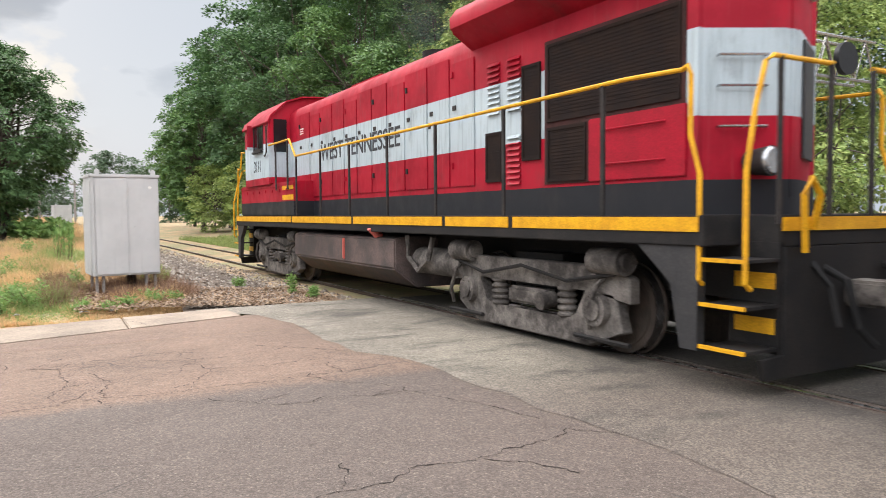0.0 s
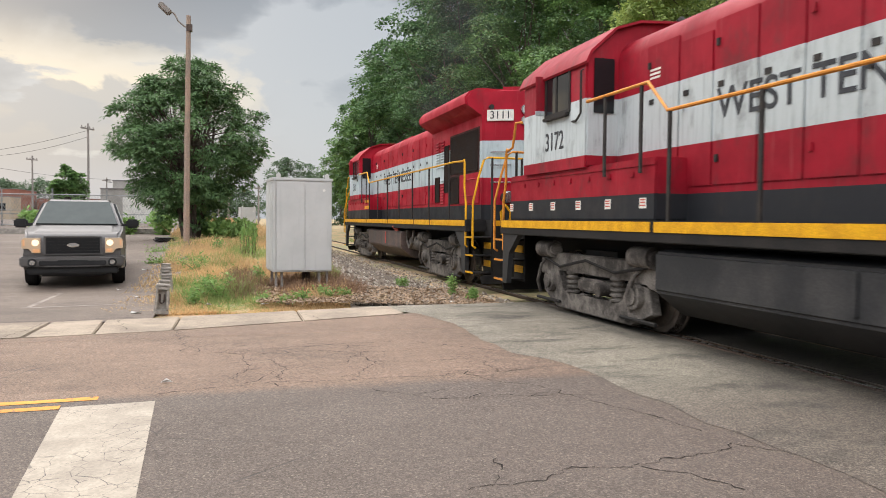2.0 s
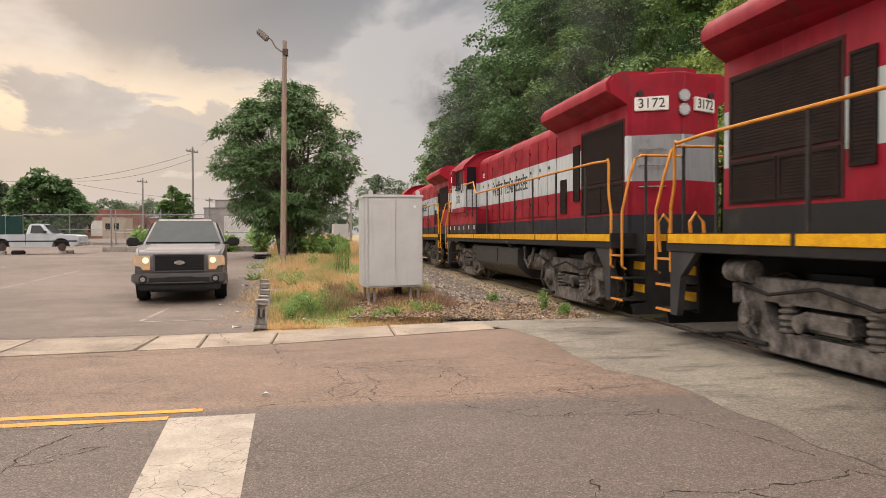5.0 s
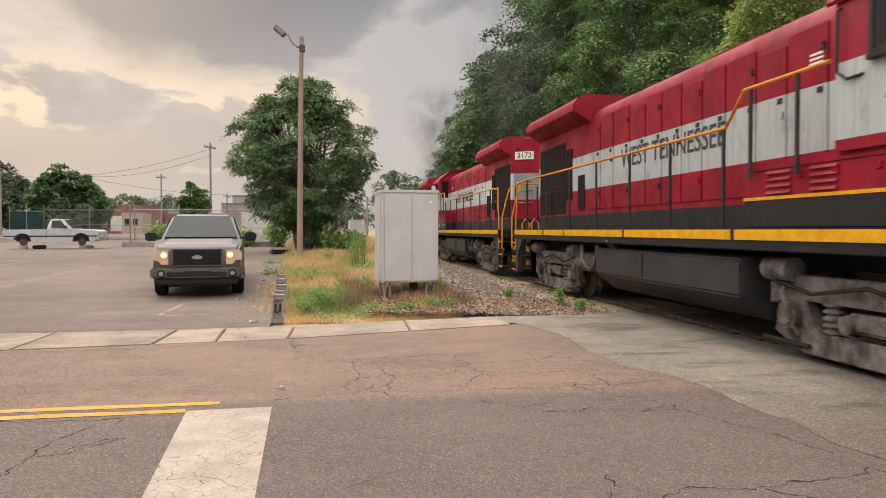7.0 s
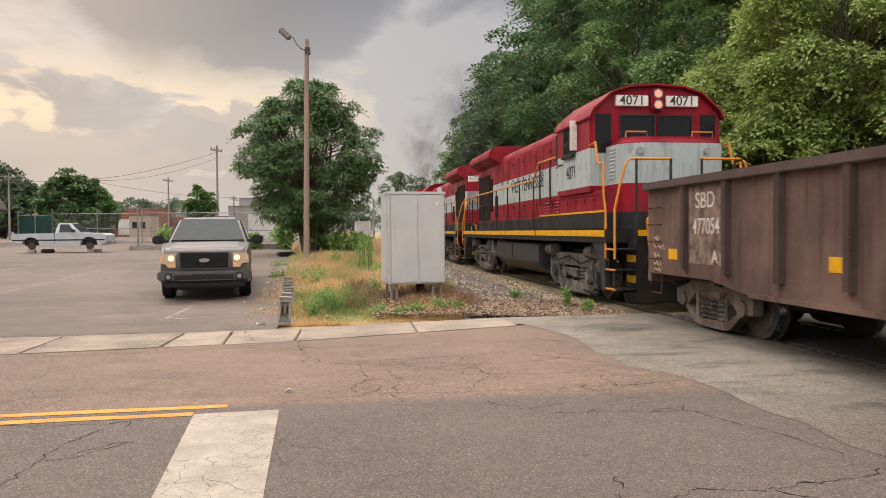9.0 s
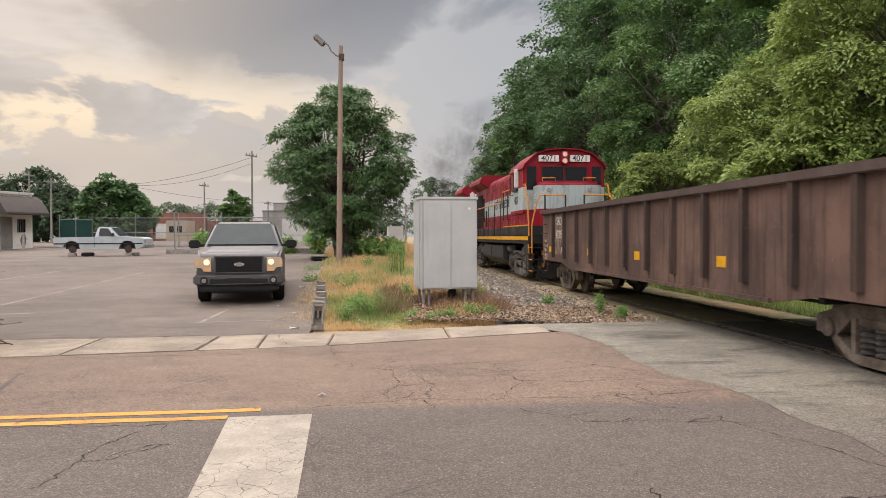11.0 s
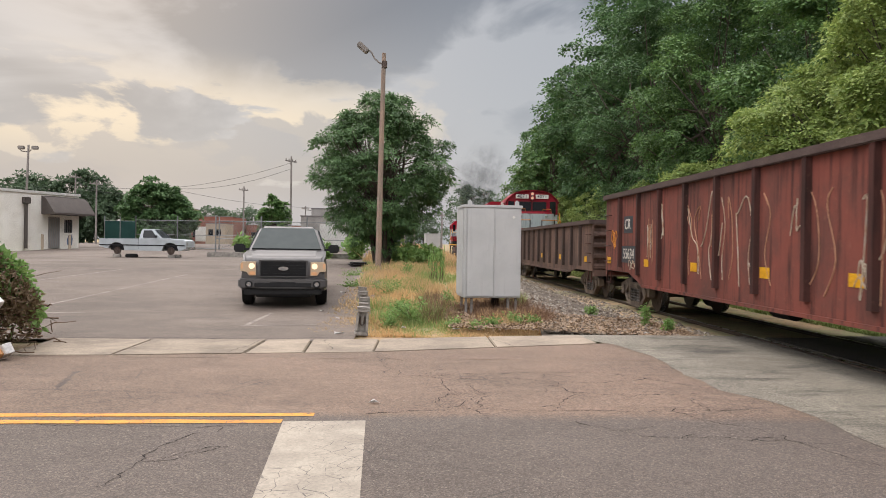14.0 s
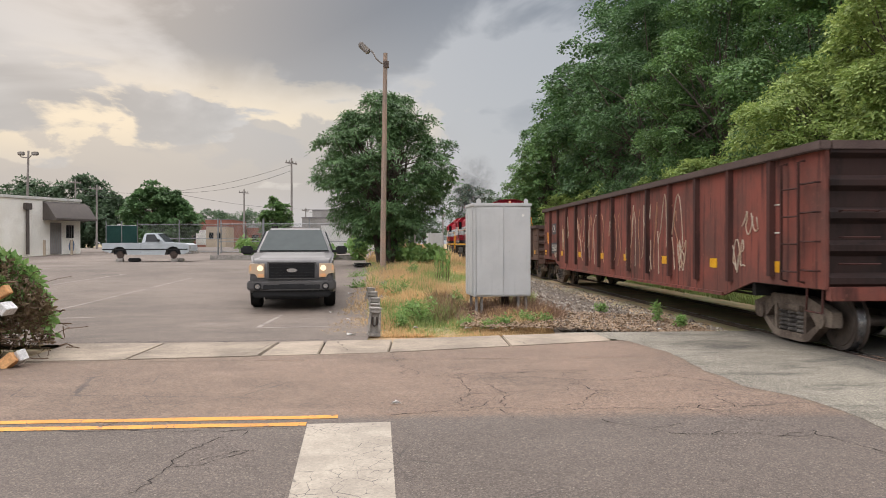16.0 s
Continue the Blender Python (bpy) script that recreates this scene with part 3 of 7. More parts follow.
# pale patch of newer asphalt up to the rails
patch_line = [(2.35, 12.45), (2.85, 11.75), (3.15, 11.3), (3.4, 10.0), (3.3, 8.6), (3.35, 7.6), (3.6, 7.1), (3.72, 6.4), (3.64, 5.7), (3.75, 5.0), (3.69, 4.4), (3.81, 3.2), (3.6, 1.5), (3.7, -1.0), (3.5, -7.8)]
fine_line = []
for (ax, ay), (bx, by) in zip(patch_line, patch_line[1:]):
    for k in range(8):
        y = ay + (by - ay) * k / 8
        fine_line.append((ax + (bx - ax) * k / 8 + 0.05 * noise.noise((0, y * 2.5, 3.3)), y))
nl = len(fine_line)
pv = [(x, y, 0.004) for x, y in fine_line] + [(min(x + 0.25, 5.8), y, 0.012) for x, y in fine_line] + [(5.86, y, 0.012) for x, y in fine_line]
pf = [(r * nl + i, (r + 1) * nl + i, (r + 1) * nl + i + 1, r * nl + i + 1) for r in (0, 1) for i in range(nl - 1)]
tagged(raw("pavement_patch", pv, pf, PATCHM), "pale grey patched asphalt beside the rails", "pavement", "", "structure")
tagged(boxpart("pavement_gauge", (6.16, 7.36, -7.8, 12.3, -0.1, 0.008), PATCHM), "pale grey asphalt between the rails", "pavement", "", "structure")
tagged(boxpart("pavement_far", (7.62, 12.0, -7.8, 12.6, -0.1, 0.008), PATCHM), "pale grey asphalt beyond the rails", "pavement", "", "structure")
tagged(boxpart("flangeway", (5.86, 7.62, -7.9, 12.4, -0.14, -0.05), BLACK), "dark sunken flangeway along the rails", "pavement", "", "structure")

# markings
marks = thing("stop_line", "worn white painted stop line with cracks", "road marking", kind="structure")
raw("paint", [(-1.21, 6.16, 0.004), (-0.49, 6.20, 0.004), (-0.40, 4.0, 0.004), (-0.36, 2.9, 0.004), (-0.98, 2.9, 0.004), (-1.05, 4.0, 0.004)], [(0, 5, 2, 1), (5, 4, 3, 2)], LINEW, marks)
for nm, yl, xe in (("far", 6.42, -0.97), ("near", 6.17, -1.22)):
    ln = strip("yellow_line", [(x, yl + 0.02 * (x + 1) + 0.008 * math.sin(x * 5)) for x in steps(-30, xe, 60)], [0.125 + 0.014 * math.sin(i * 2.1) for i in range(61)], 0.004, YELLOWP)
    tagged(ln, "worn yellow centre line on asphalt", "road marking", "double yellow line", "structure")
for pts in ([(-8.25, 16.8), (-7.82, 25.6)], [(-3.2, 13.3), (-1.5, 13.5)], [(-3.1, 13.4), (-3.0, 15.4)], [(-9.5, 14.6), (-6.8, 15.2)], [(-12.0, 19.0), (-10.8, 27.5)], [(-16.2, 24.0), (-15.4, 32.0)]):
    (ax, ay), (bx, by) = pts
    ln = strip("lot_line", [(ax + (bx - ax) * k / 8, ay + (by - ay) * k / 8) for k in range(9)], [0.09] * 9, 0.009, FADED)
    tagged(ln, "faded white parking line on lot asphalt", "road marking", "parking lines", "structure")

# cracks that run across the road
CRACKS = [
    [(-4.6, 6.1), (-3.3, 6.02), (-2.2, 5.98), (-1.3, 6.02)], [(-0.48, 6.46), (0.3, 6.7), (1.15, 6.62), (2.44, 6.63), (3.3, 6.75)],
    [(-2.12, 4.4), (-1.96, 5.0), (-1.84, 5.9)], [(-0.56, 10.2), (-0.45, 9.3), (-0.19, 8.44)], [(1.5, 8.6), (1.62, 7.5), (1.37, 6.68)],
    [(1.35, 6.18), (1.86, 5.67), (2.6, 5.6), (3.33, 5.47)], [(0.21, 6.75), (0.28, 7.6), (0.18, 8.42)], [(-0.45, 8.36), (1.0, 8.6), (2.31, 8.75)],
    [(1.5, 3.5), (2.1, 3.7), (2.94, 3.67), (3.6, 3.9)], [(-2.42, 11.5), (-2.5, 10.8), (-2.66, 10.0)], [(1.22, 12.2), (1.3, 11.5), (1.55, 10.8)],
    [(-6, 11.45), (-4.2, 11.55), (-2.3, 11.5), (-1.1, 11.7)], [(-3.9, 11.5), (-4.1, 10.4), (-4.3, 9.9)], [(2.4, 6.6), (2.9, 5.9), (3.2, 5.2), (3.5, 4.2)],
    [(0.0, 8.5), (0.6, 8.2), (1.1, 8.3), (1.9, 8.05), (2.8, 8.3)], [(0.55, 6.7), (0.7, 7.3), (0.5, 7.9)], [(1.62, 7.5), (2.2, 7.3), (3.0, 7.45)], [(2.31, 8.75), (2.9, 8.2), (3.3, 7.7)], [(-0.85, 6.1), (-0.75, 5.5), (-0.82, 4.9)], [(3.4, 10.6), (2.9, 11.3), (2.3, 11.5), (1.7, 11.45)], [(-1.5, 11.55), (-1.35, 10.9), (-1.2, 10.3)]]
branch_rng = random.Random(21)
for c in list(CRACKS[:9]):
    for (ax, ay), (bx, by) in zip(c, c[1:]):
        f, turn, far = branch_rng.random(), branch_rng.choice((-1, 1)) * branch_rng.uniform(0.6, 1.3), branch_rng.uniform(0.25, 0.7)
        way = math.atan2(by - ay, bx - ax) + turn
        x, y = ax + (bx - ax) * f, ay + (by - ay) * f
        CRACKS.append([(x, y), (x + far * math.cos(way), y + far * math.sin(way))])
for n, c in enumerate(CRACKS):
    pts = []
    for (ax, ay), (bx, by) in zip(c, c[1:]):
        k = max(3, int(math.hypot(bx - ax, by - ay) / 0.035))
        for i in range(k):
            x, y = ax + (bx - ax) * i / k, ay + (by - ay) * i / k
            pts.append((x + 0.12 * noise.noise((x * 2.3, y * 2.3, n)) + 0.05 * noise.noise((x * 9, y * 9, n)) + 0.025 * noise.noise((x * 27, y * 27, n)),
                        y + 0.12 * noise.noise((x * 2.3, y * 2.3, n + 9)) + 0.05 * noise.noise((x * 9, y * 9, n + 5)) + 0.025 * noise.noise((x * 27, y * 27, n + 3))))
    zz = 0.026 if c[0][1] > 11.3 or n in (9, 12) else 0.003
    tagged(strip("crack", pts, [(2.6 if n == 11 else 1.0) * (0.003 + 0.024 * max(0.0, noise.noise((i * 0.21, n, 0)) + 0.25) * (0.6 + 0.4 * math.sin(i * 2.4))) for i in range(len(pts))], zz, CRACKM), "dark open crack across the pavement", "crack", "pavement cracks", "structure")

# ---- track ----
track = thing("railway_track", "rusty steel rails on ties in pale ballast", "railway track", kind="structure")
for x in (6.0, 7.5):
    bm = B()
    prism(bm, [(x - 0.075, -0.16), (x + 0.075, -0.16), (x + 0.075, -0.145), (x + 0.012, -0.125), (x + 0.012, -0.035), (x + 0.036, -0.02), (x + 0.036, 0.006), (x + 0.028, 0.012),
               (x - 0.028, 0.012), (x - 0.036, 0.006), (x - 0.036, -0.02), (x - 0.012, -0.035), (x - 0.012, -0.125), (x - 0.075, -0.145)], -60, 400)
    part("rail", bm, RAILM, track)
    boxpart("rail_head", (x - 0.026, x + 0.026, -60, 400, 0.011, 0.016), TREAD, track, "polished steel running surface")
bm = B()
prism(bm, [(4.3, -0.3), (4.9, -0.20), (5.5, -0.17), (8.0, -0.17), (8.6, -0.2), (9.4, -0.3), (9.4, -0.6), (4.3, -0.6)], 12.3, 400)
part("ballast_bed", bm, BALLASTM, track)
bm = B()
box(bm, 5.45, 8.05, -0.11, 0.11, -0.32, -0.155, 0.01)
tie_me = finish("tie", bm, TIEM)
for i in range(160):
    o = new("tie", tie_me)
    o.parent = track
    o.matrix_basis = pose(0.03 * math.sin(i * 3.1), 12.6 + i * 0.53, 0, 0, 0, 0.8 * math.sin(i * 1.9))


def rocks(name, n, area, size, material, seed, label, category):
    rng = np.random.default_rng(seed)
    base = np.array([(1, 0, 0), (-1, 0, 0), (0, 1, 0), (0, -1, 0), (0, 0, 1), (0, 0, -1)], float)
    tri = np.array([(0, 2, 4), (2, 1, 4), (1, 3, 4), (3, 0, 4), (2, 0, 5), (1, 2, 5), (3, 1, 5), (0, 3, 5)])
    V, F = [], []
    for i in range(n):
        x, y, z = area(rng)
        s = size * (0.5 + rng.random() ** 2 * 1.1)
        p = base * rng.uniform(0.6, 1.25, (6, 3)) * s * rng.uniform(0.6, 1.2, 3) + rng.normal(0, 0.12 * s, (6, 3))
        a = rng.random() * 6.28
        c, d = math.cos(a), math.sin(a)
        p = p @ np.array([(c, -d, 0), (d, c, 0), (0, 0, 0.75)])
        V.append(p + (x, y, z))
        F.append(tri + 6 * i)
    return tagged(raw(name, np.concatenate(V).tolist(), np.concatenate(F).tolist(), material), label, category, "", "stuff")


def ballast_area(rng):
    y = 12.6 + 32 * rng.random() ** 1.9
    lo = 2.3 + 0.09 * (y - 12.6) if y < 28 else 3.8
    x = lo + (5.6 - lo) * rng.random() ** 0.7
    f = min(1.0, max(0.0, (x - lo) / (5.0 - lo)))
    return x, y, rise(x, y) * 0.8 + 0.03 - 0.13 * f + 0.025 * rng.random()


rocks("ballast_gravel", 30000, ballast_area, 0.05, GRAVELM, 3, "pale crushed limestone ballast beside the track", "gravel")
rocks("ballast_in_track", 5000, lambda r: (5.2 + 3.6 * r.random(), 12.5 + 26 * r.random() ** 1.7, -0.165), 0.04, GRAVELM, 4, "dusty ballast between the ties", "gravel")
raw("gravel_bed", [(2.2, 12.3, 0.012), (5.0, 12.3, -0.09), (4.9, 60, -0.1), (3.7, 60, 0.18), (3.6, 28, 0.09), (3.0, 19, 0.05)], [(0, 1, 5), (1, 2, 4, 5), (2, 3, 4)], BALLASTM)
tagged(bpy.data.objects["gravel_bed"], "bed of fine dusty gravel", "gravel", "", "structure")


# ---- train ----
def side_pose(s, v, z, x):
    """Writing on the flank: s is -1 for the left flank (outward -x) and 1 for the right."""
    m = Matrix(((0, 0, s, s * x), (s, 0, 0, v), (0, 1, 0, z), (0, 0, 0, 1)))
    return m


def end_pose(e, x, v, z):
    """Writing on an end: e is 1 for the front (outward +y), -1 for the rear."""
    return Matrix(((-e, 0, 0, x), (0, 0, e, v), (0, 1, 0, z), (0, 0, 0, 1)))


def wheelset(parent, v, r):
    bm = B()
    for s in (-1, 1):
        cyl(bm, (s * 0.69, 0, 0), (s * 0.83, 0, 0), r, 32)
        cyl(bm, (s * 0.665, 0, 0), (s * 0.692, 0, 0), r + 0.028, 32)
        cyl(bm, (s * 0.82, 0, 0), (s * 0.845, 0, 0), r * 0.86, 32, r * 0.84)
        cyl(bm, (s * 0.83, 0, 0), (s * 0.90, 0, 0), 0.13, 12)
        for k in range(4):
            a = k * math.tau / 4
            cyl(bm, (s * 0.84, math.cos(a) * r * 0.55, math.sin(a) * r * 0.55), (s * 0.852, math.cos(a) * r * 0.55, math.sin(a) * r * 0.55), 0.05, 8)
    cyl(bm, (-0.95, 0, 0), (0.95, 0, 0), 0.08, 12)
    w = part("wheelset", bm, WHEELM, parent)
    for s in (-1, 1):
        bm = B()
        cyl(bm, (s * 0.70, 0, 0), (s * 0.815, 0, 0), r + 0.003, 32)
        part("tread", bm, TREAD, w, "polished wheel tread")
    w.location = (0, v, r + 0.014)
    w["roll"] = r
    return w


def coil(parent, x, y, z0, z1, r):
    """A coil spring turned as one piece."""
    bm = B()
    prof = [(0.6 * r, z0)]
    for k in range(5):
        za, zb = z0 + (z1 - z0) * k / 5, z0 + (z1 - z0) * (k + 1) / 5
        prof += [(r * 0.72, za + 0.005), (r, za * 0.65 + zb * 0.35), (r, za * 0.35 + zb * 0.65), (r * 0.72, zb - 0.005)]
    prof.append((0.6 * r, z1))
    n = 12
    rings = [[bm.verts.new((x + q * math.cos(a * math.tau / n), y + q * math.sin(a * math.tau / n), z)) for a in range(n)] for q, z in prof]
    for u, w in zip(rings, rings[1:]):
        for a in range(n):
            bm.faces.new((u[a], u[(a + 1) % n], w[(a + 1) % n], w[a]))
    part("coil_spring", bm, TRUCKM, parent)


def loco_truck(parent, vc):
    t = new("truck")
    t.parent = parent
    t.location = (0, vc, 0)
    for s in (-1, 1):
        bm = B()
        x0, x1 = sorted((s * 1.02, s * 1.18))
        prism(bm, [(-1.85, 0.62), (-1.85, 0.9), (-1.5, 1.02), (1.5, 1.02), (1.85, 0.9), (1.85, 0.62), (1.2, 0.74), (-1.2, 0.74)], x0, x1, "x")
        prism(bm, [(-1.75, 0.3), (-1.62, 0.72), (-1.12, 0.74), (-0.98, 0.42), (-0.85, 0.36), (0.85, 0.36), (0.98, 0.42), (1.12, 0.74), (1.62, 0.72), (1.72, 0.34), (1.5, 0.24), (1.2, 0.09), (-1.2, 0.09), (-1.5, 0.24)], x0, x1, "x")
        bmesh.ops.bevel(bm, geom=list(bm.edges), offset=0.018, segments=1, affect="EDGES")
        part("sideframe", bm, TRUCKM, t)
        coil(t, s * 1.1, -0.72, 0.36, 0.75, 0.125)
        coil(t, s * 1.1, 0.72, 0.36, 0.75, 0.125)
        bm = B()
        box(bm, min(s * 0.98, s * 1.2), max(s * 0.98, s * 1.2), -0.42, 0.42, 0.44, 0.66, 0.04)
        cyl(bm, (s * 1.05, -0.36, 0.55), (s * 1.26, -0.36, 0.52), 0.11, 12)
        part("bolster", bm, TRUCKM, t)
        for v in (-1.37, 1.37):
            bm = B()
            cyl(bm, (s * 1.0, v, 0.53), (s * 1.27, v, 0.53), 0.185, 16)
            cyl(bm, (s * 1.26, v, 0.53), (s * 1.30, v, 0.53), 0.12, 12)
            for k in range(6):
                a = k * math.tau / 6
                cyl(bm, (s * 1.26, v + 0.15 * math.cos(a), 0.53 + 0.15 * math.sin(a)), (s * 1.285, v + 0.15 * math.cos(a), 0.53 + 0.15 * math.sin(a)), 0.022, 6)
            part("axle_box", bm, TRUCKM, t)
            bm = B()
            w = v * 1.12
            cyl(bm, (s * 1.2, w - 0.28, 1.08), (s * 1.2, w + 0.22, 1.08), 0.15, 14)
            cyl(bm, (s * 1.2, w - 0.34, 1.08), (s * 1.2, w - 0.28, 1.08), 0.10, 14)
            tube(bm, [(s * 1.15, w, 0.98), (s * 1.28, w + 0.1, 0.8), (s * 1.28, w + 0.25, 0.5), (s * 1.2, w + 0.3, 0.3)], 0.03)
            part("brake_cylinder", bm, TRUCKM, t)
        bm = B()
        tube(bm, [(s * 1.24, -1.7, 0.95), (s * 1.27, -0.9, 0.82), (s * 1.27, 0, 0.95), (s * 1.27, 0.9, 0.80), (s * 1.24, 1.7, 0.95)], 0.024)
        tube(bm, [(s * 1.22, -1.9, 0.2), (s * 1.22, -1.0, 0.2)], 0.03)
        tube(bm, [(s * 1.22, 1.9, 0.2), (s * 1.22, 1.0, 0.2)], 0.03)
        part("brake_pipe", bm, BLACK, t)
    boxpart("transom", (-1.0, 1.0, -0.5, 0.5, 0.4, 1.1), BLACK, t)
    for v in (-1.37, 1.37):
        wheelset(t, v, 0.51)
    return t


ROLLERS = []


def locomotive(cfg, label):
    L = thing("locomotive", label, "locomotive", "coupled red locomotives")
    liv, railm = cfg["liv"], cfg["rail"]
    # frame
    bm = B()
    box(bm, -1.5, 1.5, -8.62, 8.62, 1.30, 1.58, 0.012)
    box(bm, -0.6, 0.6, -8.9, 8.9, 0.75, 1.3)
    box(bm, -1.02, 1.02, -9.02, 9.02, 1.30, 1.575, 0.01)
    part("underframe", bm, BLACK, L)
    for s in (-1, 1):
        cuts = cfg["cuts"]
        for a, b in zip(cuts, cuts[1:]):
            bm = B()
            box(bm, min(s * 1.495, s * 1.512), max(s * 1.495, s * 1.512), a + 0.05, b - 0.05, 1.43, 1.565, 0.003)
            part("stripe", bm, YELLOW, L, "yellow sill stripe")
    # long hood
    bm = B()
    hw = 0.92
    prism(bm, [(-hw, 1.58), (hw, 1.58), (hw, 4.0), (hw - 0.05, 4.16), (hw - 0.17, 4.28), (hw - 0.36, 4.345), (0.3, 4.37), (-0.3, 4.37), (-hw + 0.36, 4.345), (-hw + 0.17, 4.28), (-hw + 0.05, 4.16), (-hw, 4.0)], -8.0, 5.2)
    part("long_hood", bm, liv, L, smooth=50)
    # hood doors, each proud of the body
    edges = [-3.85, -3.1, -2.35, -1.5, -0.75, -0.05, 0.7, 1.4, 2.1, 2.9, 3.6, 4.4]
    for s in (-1, 1):
        for i, (a, b) in enumerate(zip(edges, edges[1:])):
            z1 = 4.02 if i % 3 else 3.92
            bm = B()
            box(bm, min(s * 0.915, s * 0.938), max(s * 0.915, s * 0.938), a + 0.022, b - 0.022, 2.02, z1, 0.008)
            d = part("hood_door", bm, liv, L)
            boxpart("vent", (min(s * 0.935, s * 0.95), max(s * 0.935, s * 0.95), b - 0.2, b - 0.1, 3.2, 3.27), POST, d)
            for zz in (2.3, 3.0, 3.7)[i % 2::2]:
                boxpart("latch", (min(s * 0.935, s * 0.965), max(s * 0.935, s * 0.965), b - 0.12, b - 0.07, zz, zz + 0.09), POST if i % 3 else liv, d)
        boxpart("screen_surround", (min(s * 0.915, s * 0.932), max(s * 0.915, s * 0.932), -7.86, -5.54, 1.97, 3.77), GRILLBOX, L)
        if cfg.get("panel"):
            bm = B()
            box(bm, min(s * 0.915, s * 0.945), max(s * 0.915, s * 0.945), -7.88, -6.4, 1.97, 2.70, 0.01)
            lower = part("lower_panel", bm, REDP, L)
            for z in (2.16, 2.55):
                bm = B()
                tube(bm, [(s * 0.945, -7.6, z), (s * 0.97, -7.58, z), (s * 0.97, -6.7, z), (s * 0.945, -6.68, z)], 0.012)
                part("grab_iron", bm, REDP, lower)
        # radiator and electrical screens
        for (a, b, z0, z1) in cfg["grills"]:
            bm = B()
            x0, x1 = sorted((s * 0.915, s * 0.95))
            for aa, bb, c0, c1 in ((a, b, z0, z0 + 0.04), (a, b, z1 - 0.04, z1), (a, a + 0.04, z0 + 0.04, z1 - 0.04), (b - 0.04, b, z0 + 0.04, z1 - 0.04)):
                box(bm, x0, x1, aa, bb, c0, c1)
            g = part("screen_frame", bm, GRILL, L)
            bm = B()
            n = max(4, int((z1 - z0) / 0.045))
            for k in range(n):
                z = z0 + 0.05 + (z1 - z0 - 0.1) * k / (n - 1)
                box(bm, min(s * 0.915, s * 0.941), max(s * 0.915, s * 0.941), a + 0.04, b - 0.04, z - 0.012, z + 0.012)
            box(bm, min(s * 0.915, s * 0.937), max(s * 0.915, s * 0.937), a + 0.03, b - 0.03, z0 + 0.03, z1 - 0.03)
            part("slats", bm, GRILL, g)
        for (a, b, z0, z1) in cfg["louvers"]:
            bm = B()
            n = int((z1 - z0) / 0.075)
            for k in range(n):
                z = z0 + (z1 - z0) * k / n
                xx = cfg.get("louver_x", 0.925)
                prism(bm, [(s * xx, z), (s * (xx + 0.035), z), (s * xx, z + 0.05)], a, b)
            part("louvers", bm, liv, L, "pressed louvers")
    # radiator section with its overhanging wings
    bm = B()
    prism(bm, [(-0.9, 4.0), (0.9, 4.0), (1.24, 4.22), (1.32, 4.27), (1.33, 4.42), (1.22, 4.56), (1.0, 4.65), (-1.0, 4.65), (-1.22, 4.56), (-1.33, 4.42), (-1.32, 4.27), (-1.24, 4.22)], -7.98, cfg["wing"])
    bmesh.ops.bevel(bm, geom=[e for e in bm.edges if abs(e.verts[0].co.y - e.verts[1].co.y) < 0.01 and e.verts[0].co.z > 4.2 and e.verts[1].co.z > 4.2], offset=0.05, segments=2, affect="EDGES")
    part("radiator_wing", bm, liv, L, "red overhanging radiator roof", 50)
    bm = B()
    cyl(bm, (0, -1.0, 4.35), (0, -1.0, 4.62), 0.28, 16)
    part("exhaust_stack", bm, BLACK, L)
    boxpart("roof_hatch", (-0.45, 0.45, 0.6, 2.2, 4.34, 4.46), liv, L, "", 0.03)
    bm = B()
    for k in range(3):
        cyl(bm, (0.25 + 0.12 * k, 5.0, 4.62 - 0.1), (0.25 + 0.12 * k, 5.0 + 0.35 - 0.06 * k, 4.74), 0.03, 10, 0.075)
    part("horn", bm, BLACK, L)
    # blunt wedge that ends the hood
    bm = B()
    prism(bm, [(-0.918, -7.96), (-0.12, -8.38), (0.12, -8.38), (0.918, -7.96)], 1.58, 4.68, "z")
    bmesh.ops.bevel(bm, geom=[e for e in bm.edges if all(v.co.z > 4.6 for v in e.verts)], offset=0.12, segments=3, affect="EDGES")
    part("hood_end", bm, cfg.get("end", liv), L, "", 30)
    # number boards, lamps, grab irons of the rear end
    lit = cfg.get("lit")
    for e, v0, zb in ((-1, -8.38, cfg["board_z"]),):
        for x in (-0.53, 0.53):
            facet = pose(x, -8.185, zb, 0, 0, 27.7 if x > 0 else -27.7)
            bm = B()
            box(bm, -0.31, 0.31, -0.03, 0.03, -0.13, 0.13, 0.01)
            bmesh.ops.transform(bm, matrix=facet, verts=bm.verts)
            part("number_board", bm, PLATE, L, "white number board")
            text_mesh("number", cfg["no"], 0.25, INK, facet @ end_pose(-1, 0, -0.034, 0), L)
        for dz in (-0.13, 0.13):
            bm = B()
            cyl(bm, (0, v0 + 0.02, zb + dz), (0, v0 - 0.07, zb + dz), 0.115, 16)
            hl = part("headlight", bm, CHROME, L)
            bm = B()
            cyl(bm, (0, v0 - 0.06, zb + dz), (0, v0 - 0.075, zb + dz), 0.09, 16)
            part("lens", bm, LENS, hl)
        for z in (3.15, 2.85, 2.45):
            bm = B()
            tube(bm, [(-0.7, -8.02, z), (-0.74, -8.12, z), (-0.32, -8.34, z), (-0.3, -8.26, z)], 0.014)
            part("grab_iron", bm, CHROME, L)
        for x in (-0.72, 0.72):
            bm = B()
            cyl(bm, (x, -8.0, zb + 0.2), (x, -8.13, zb + 0.2), 0.055, 12)
            part("marker_light", bm, POST, L)
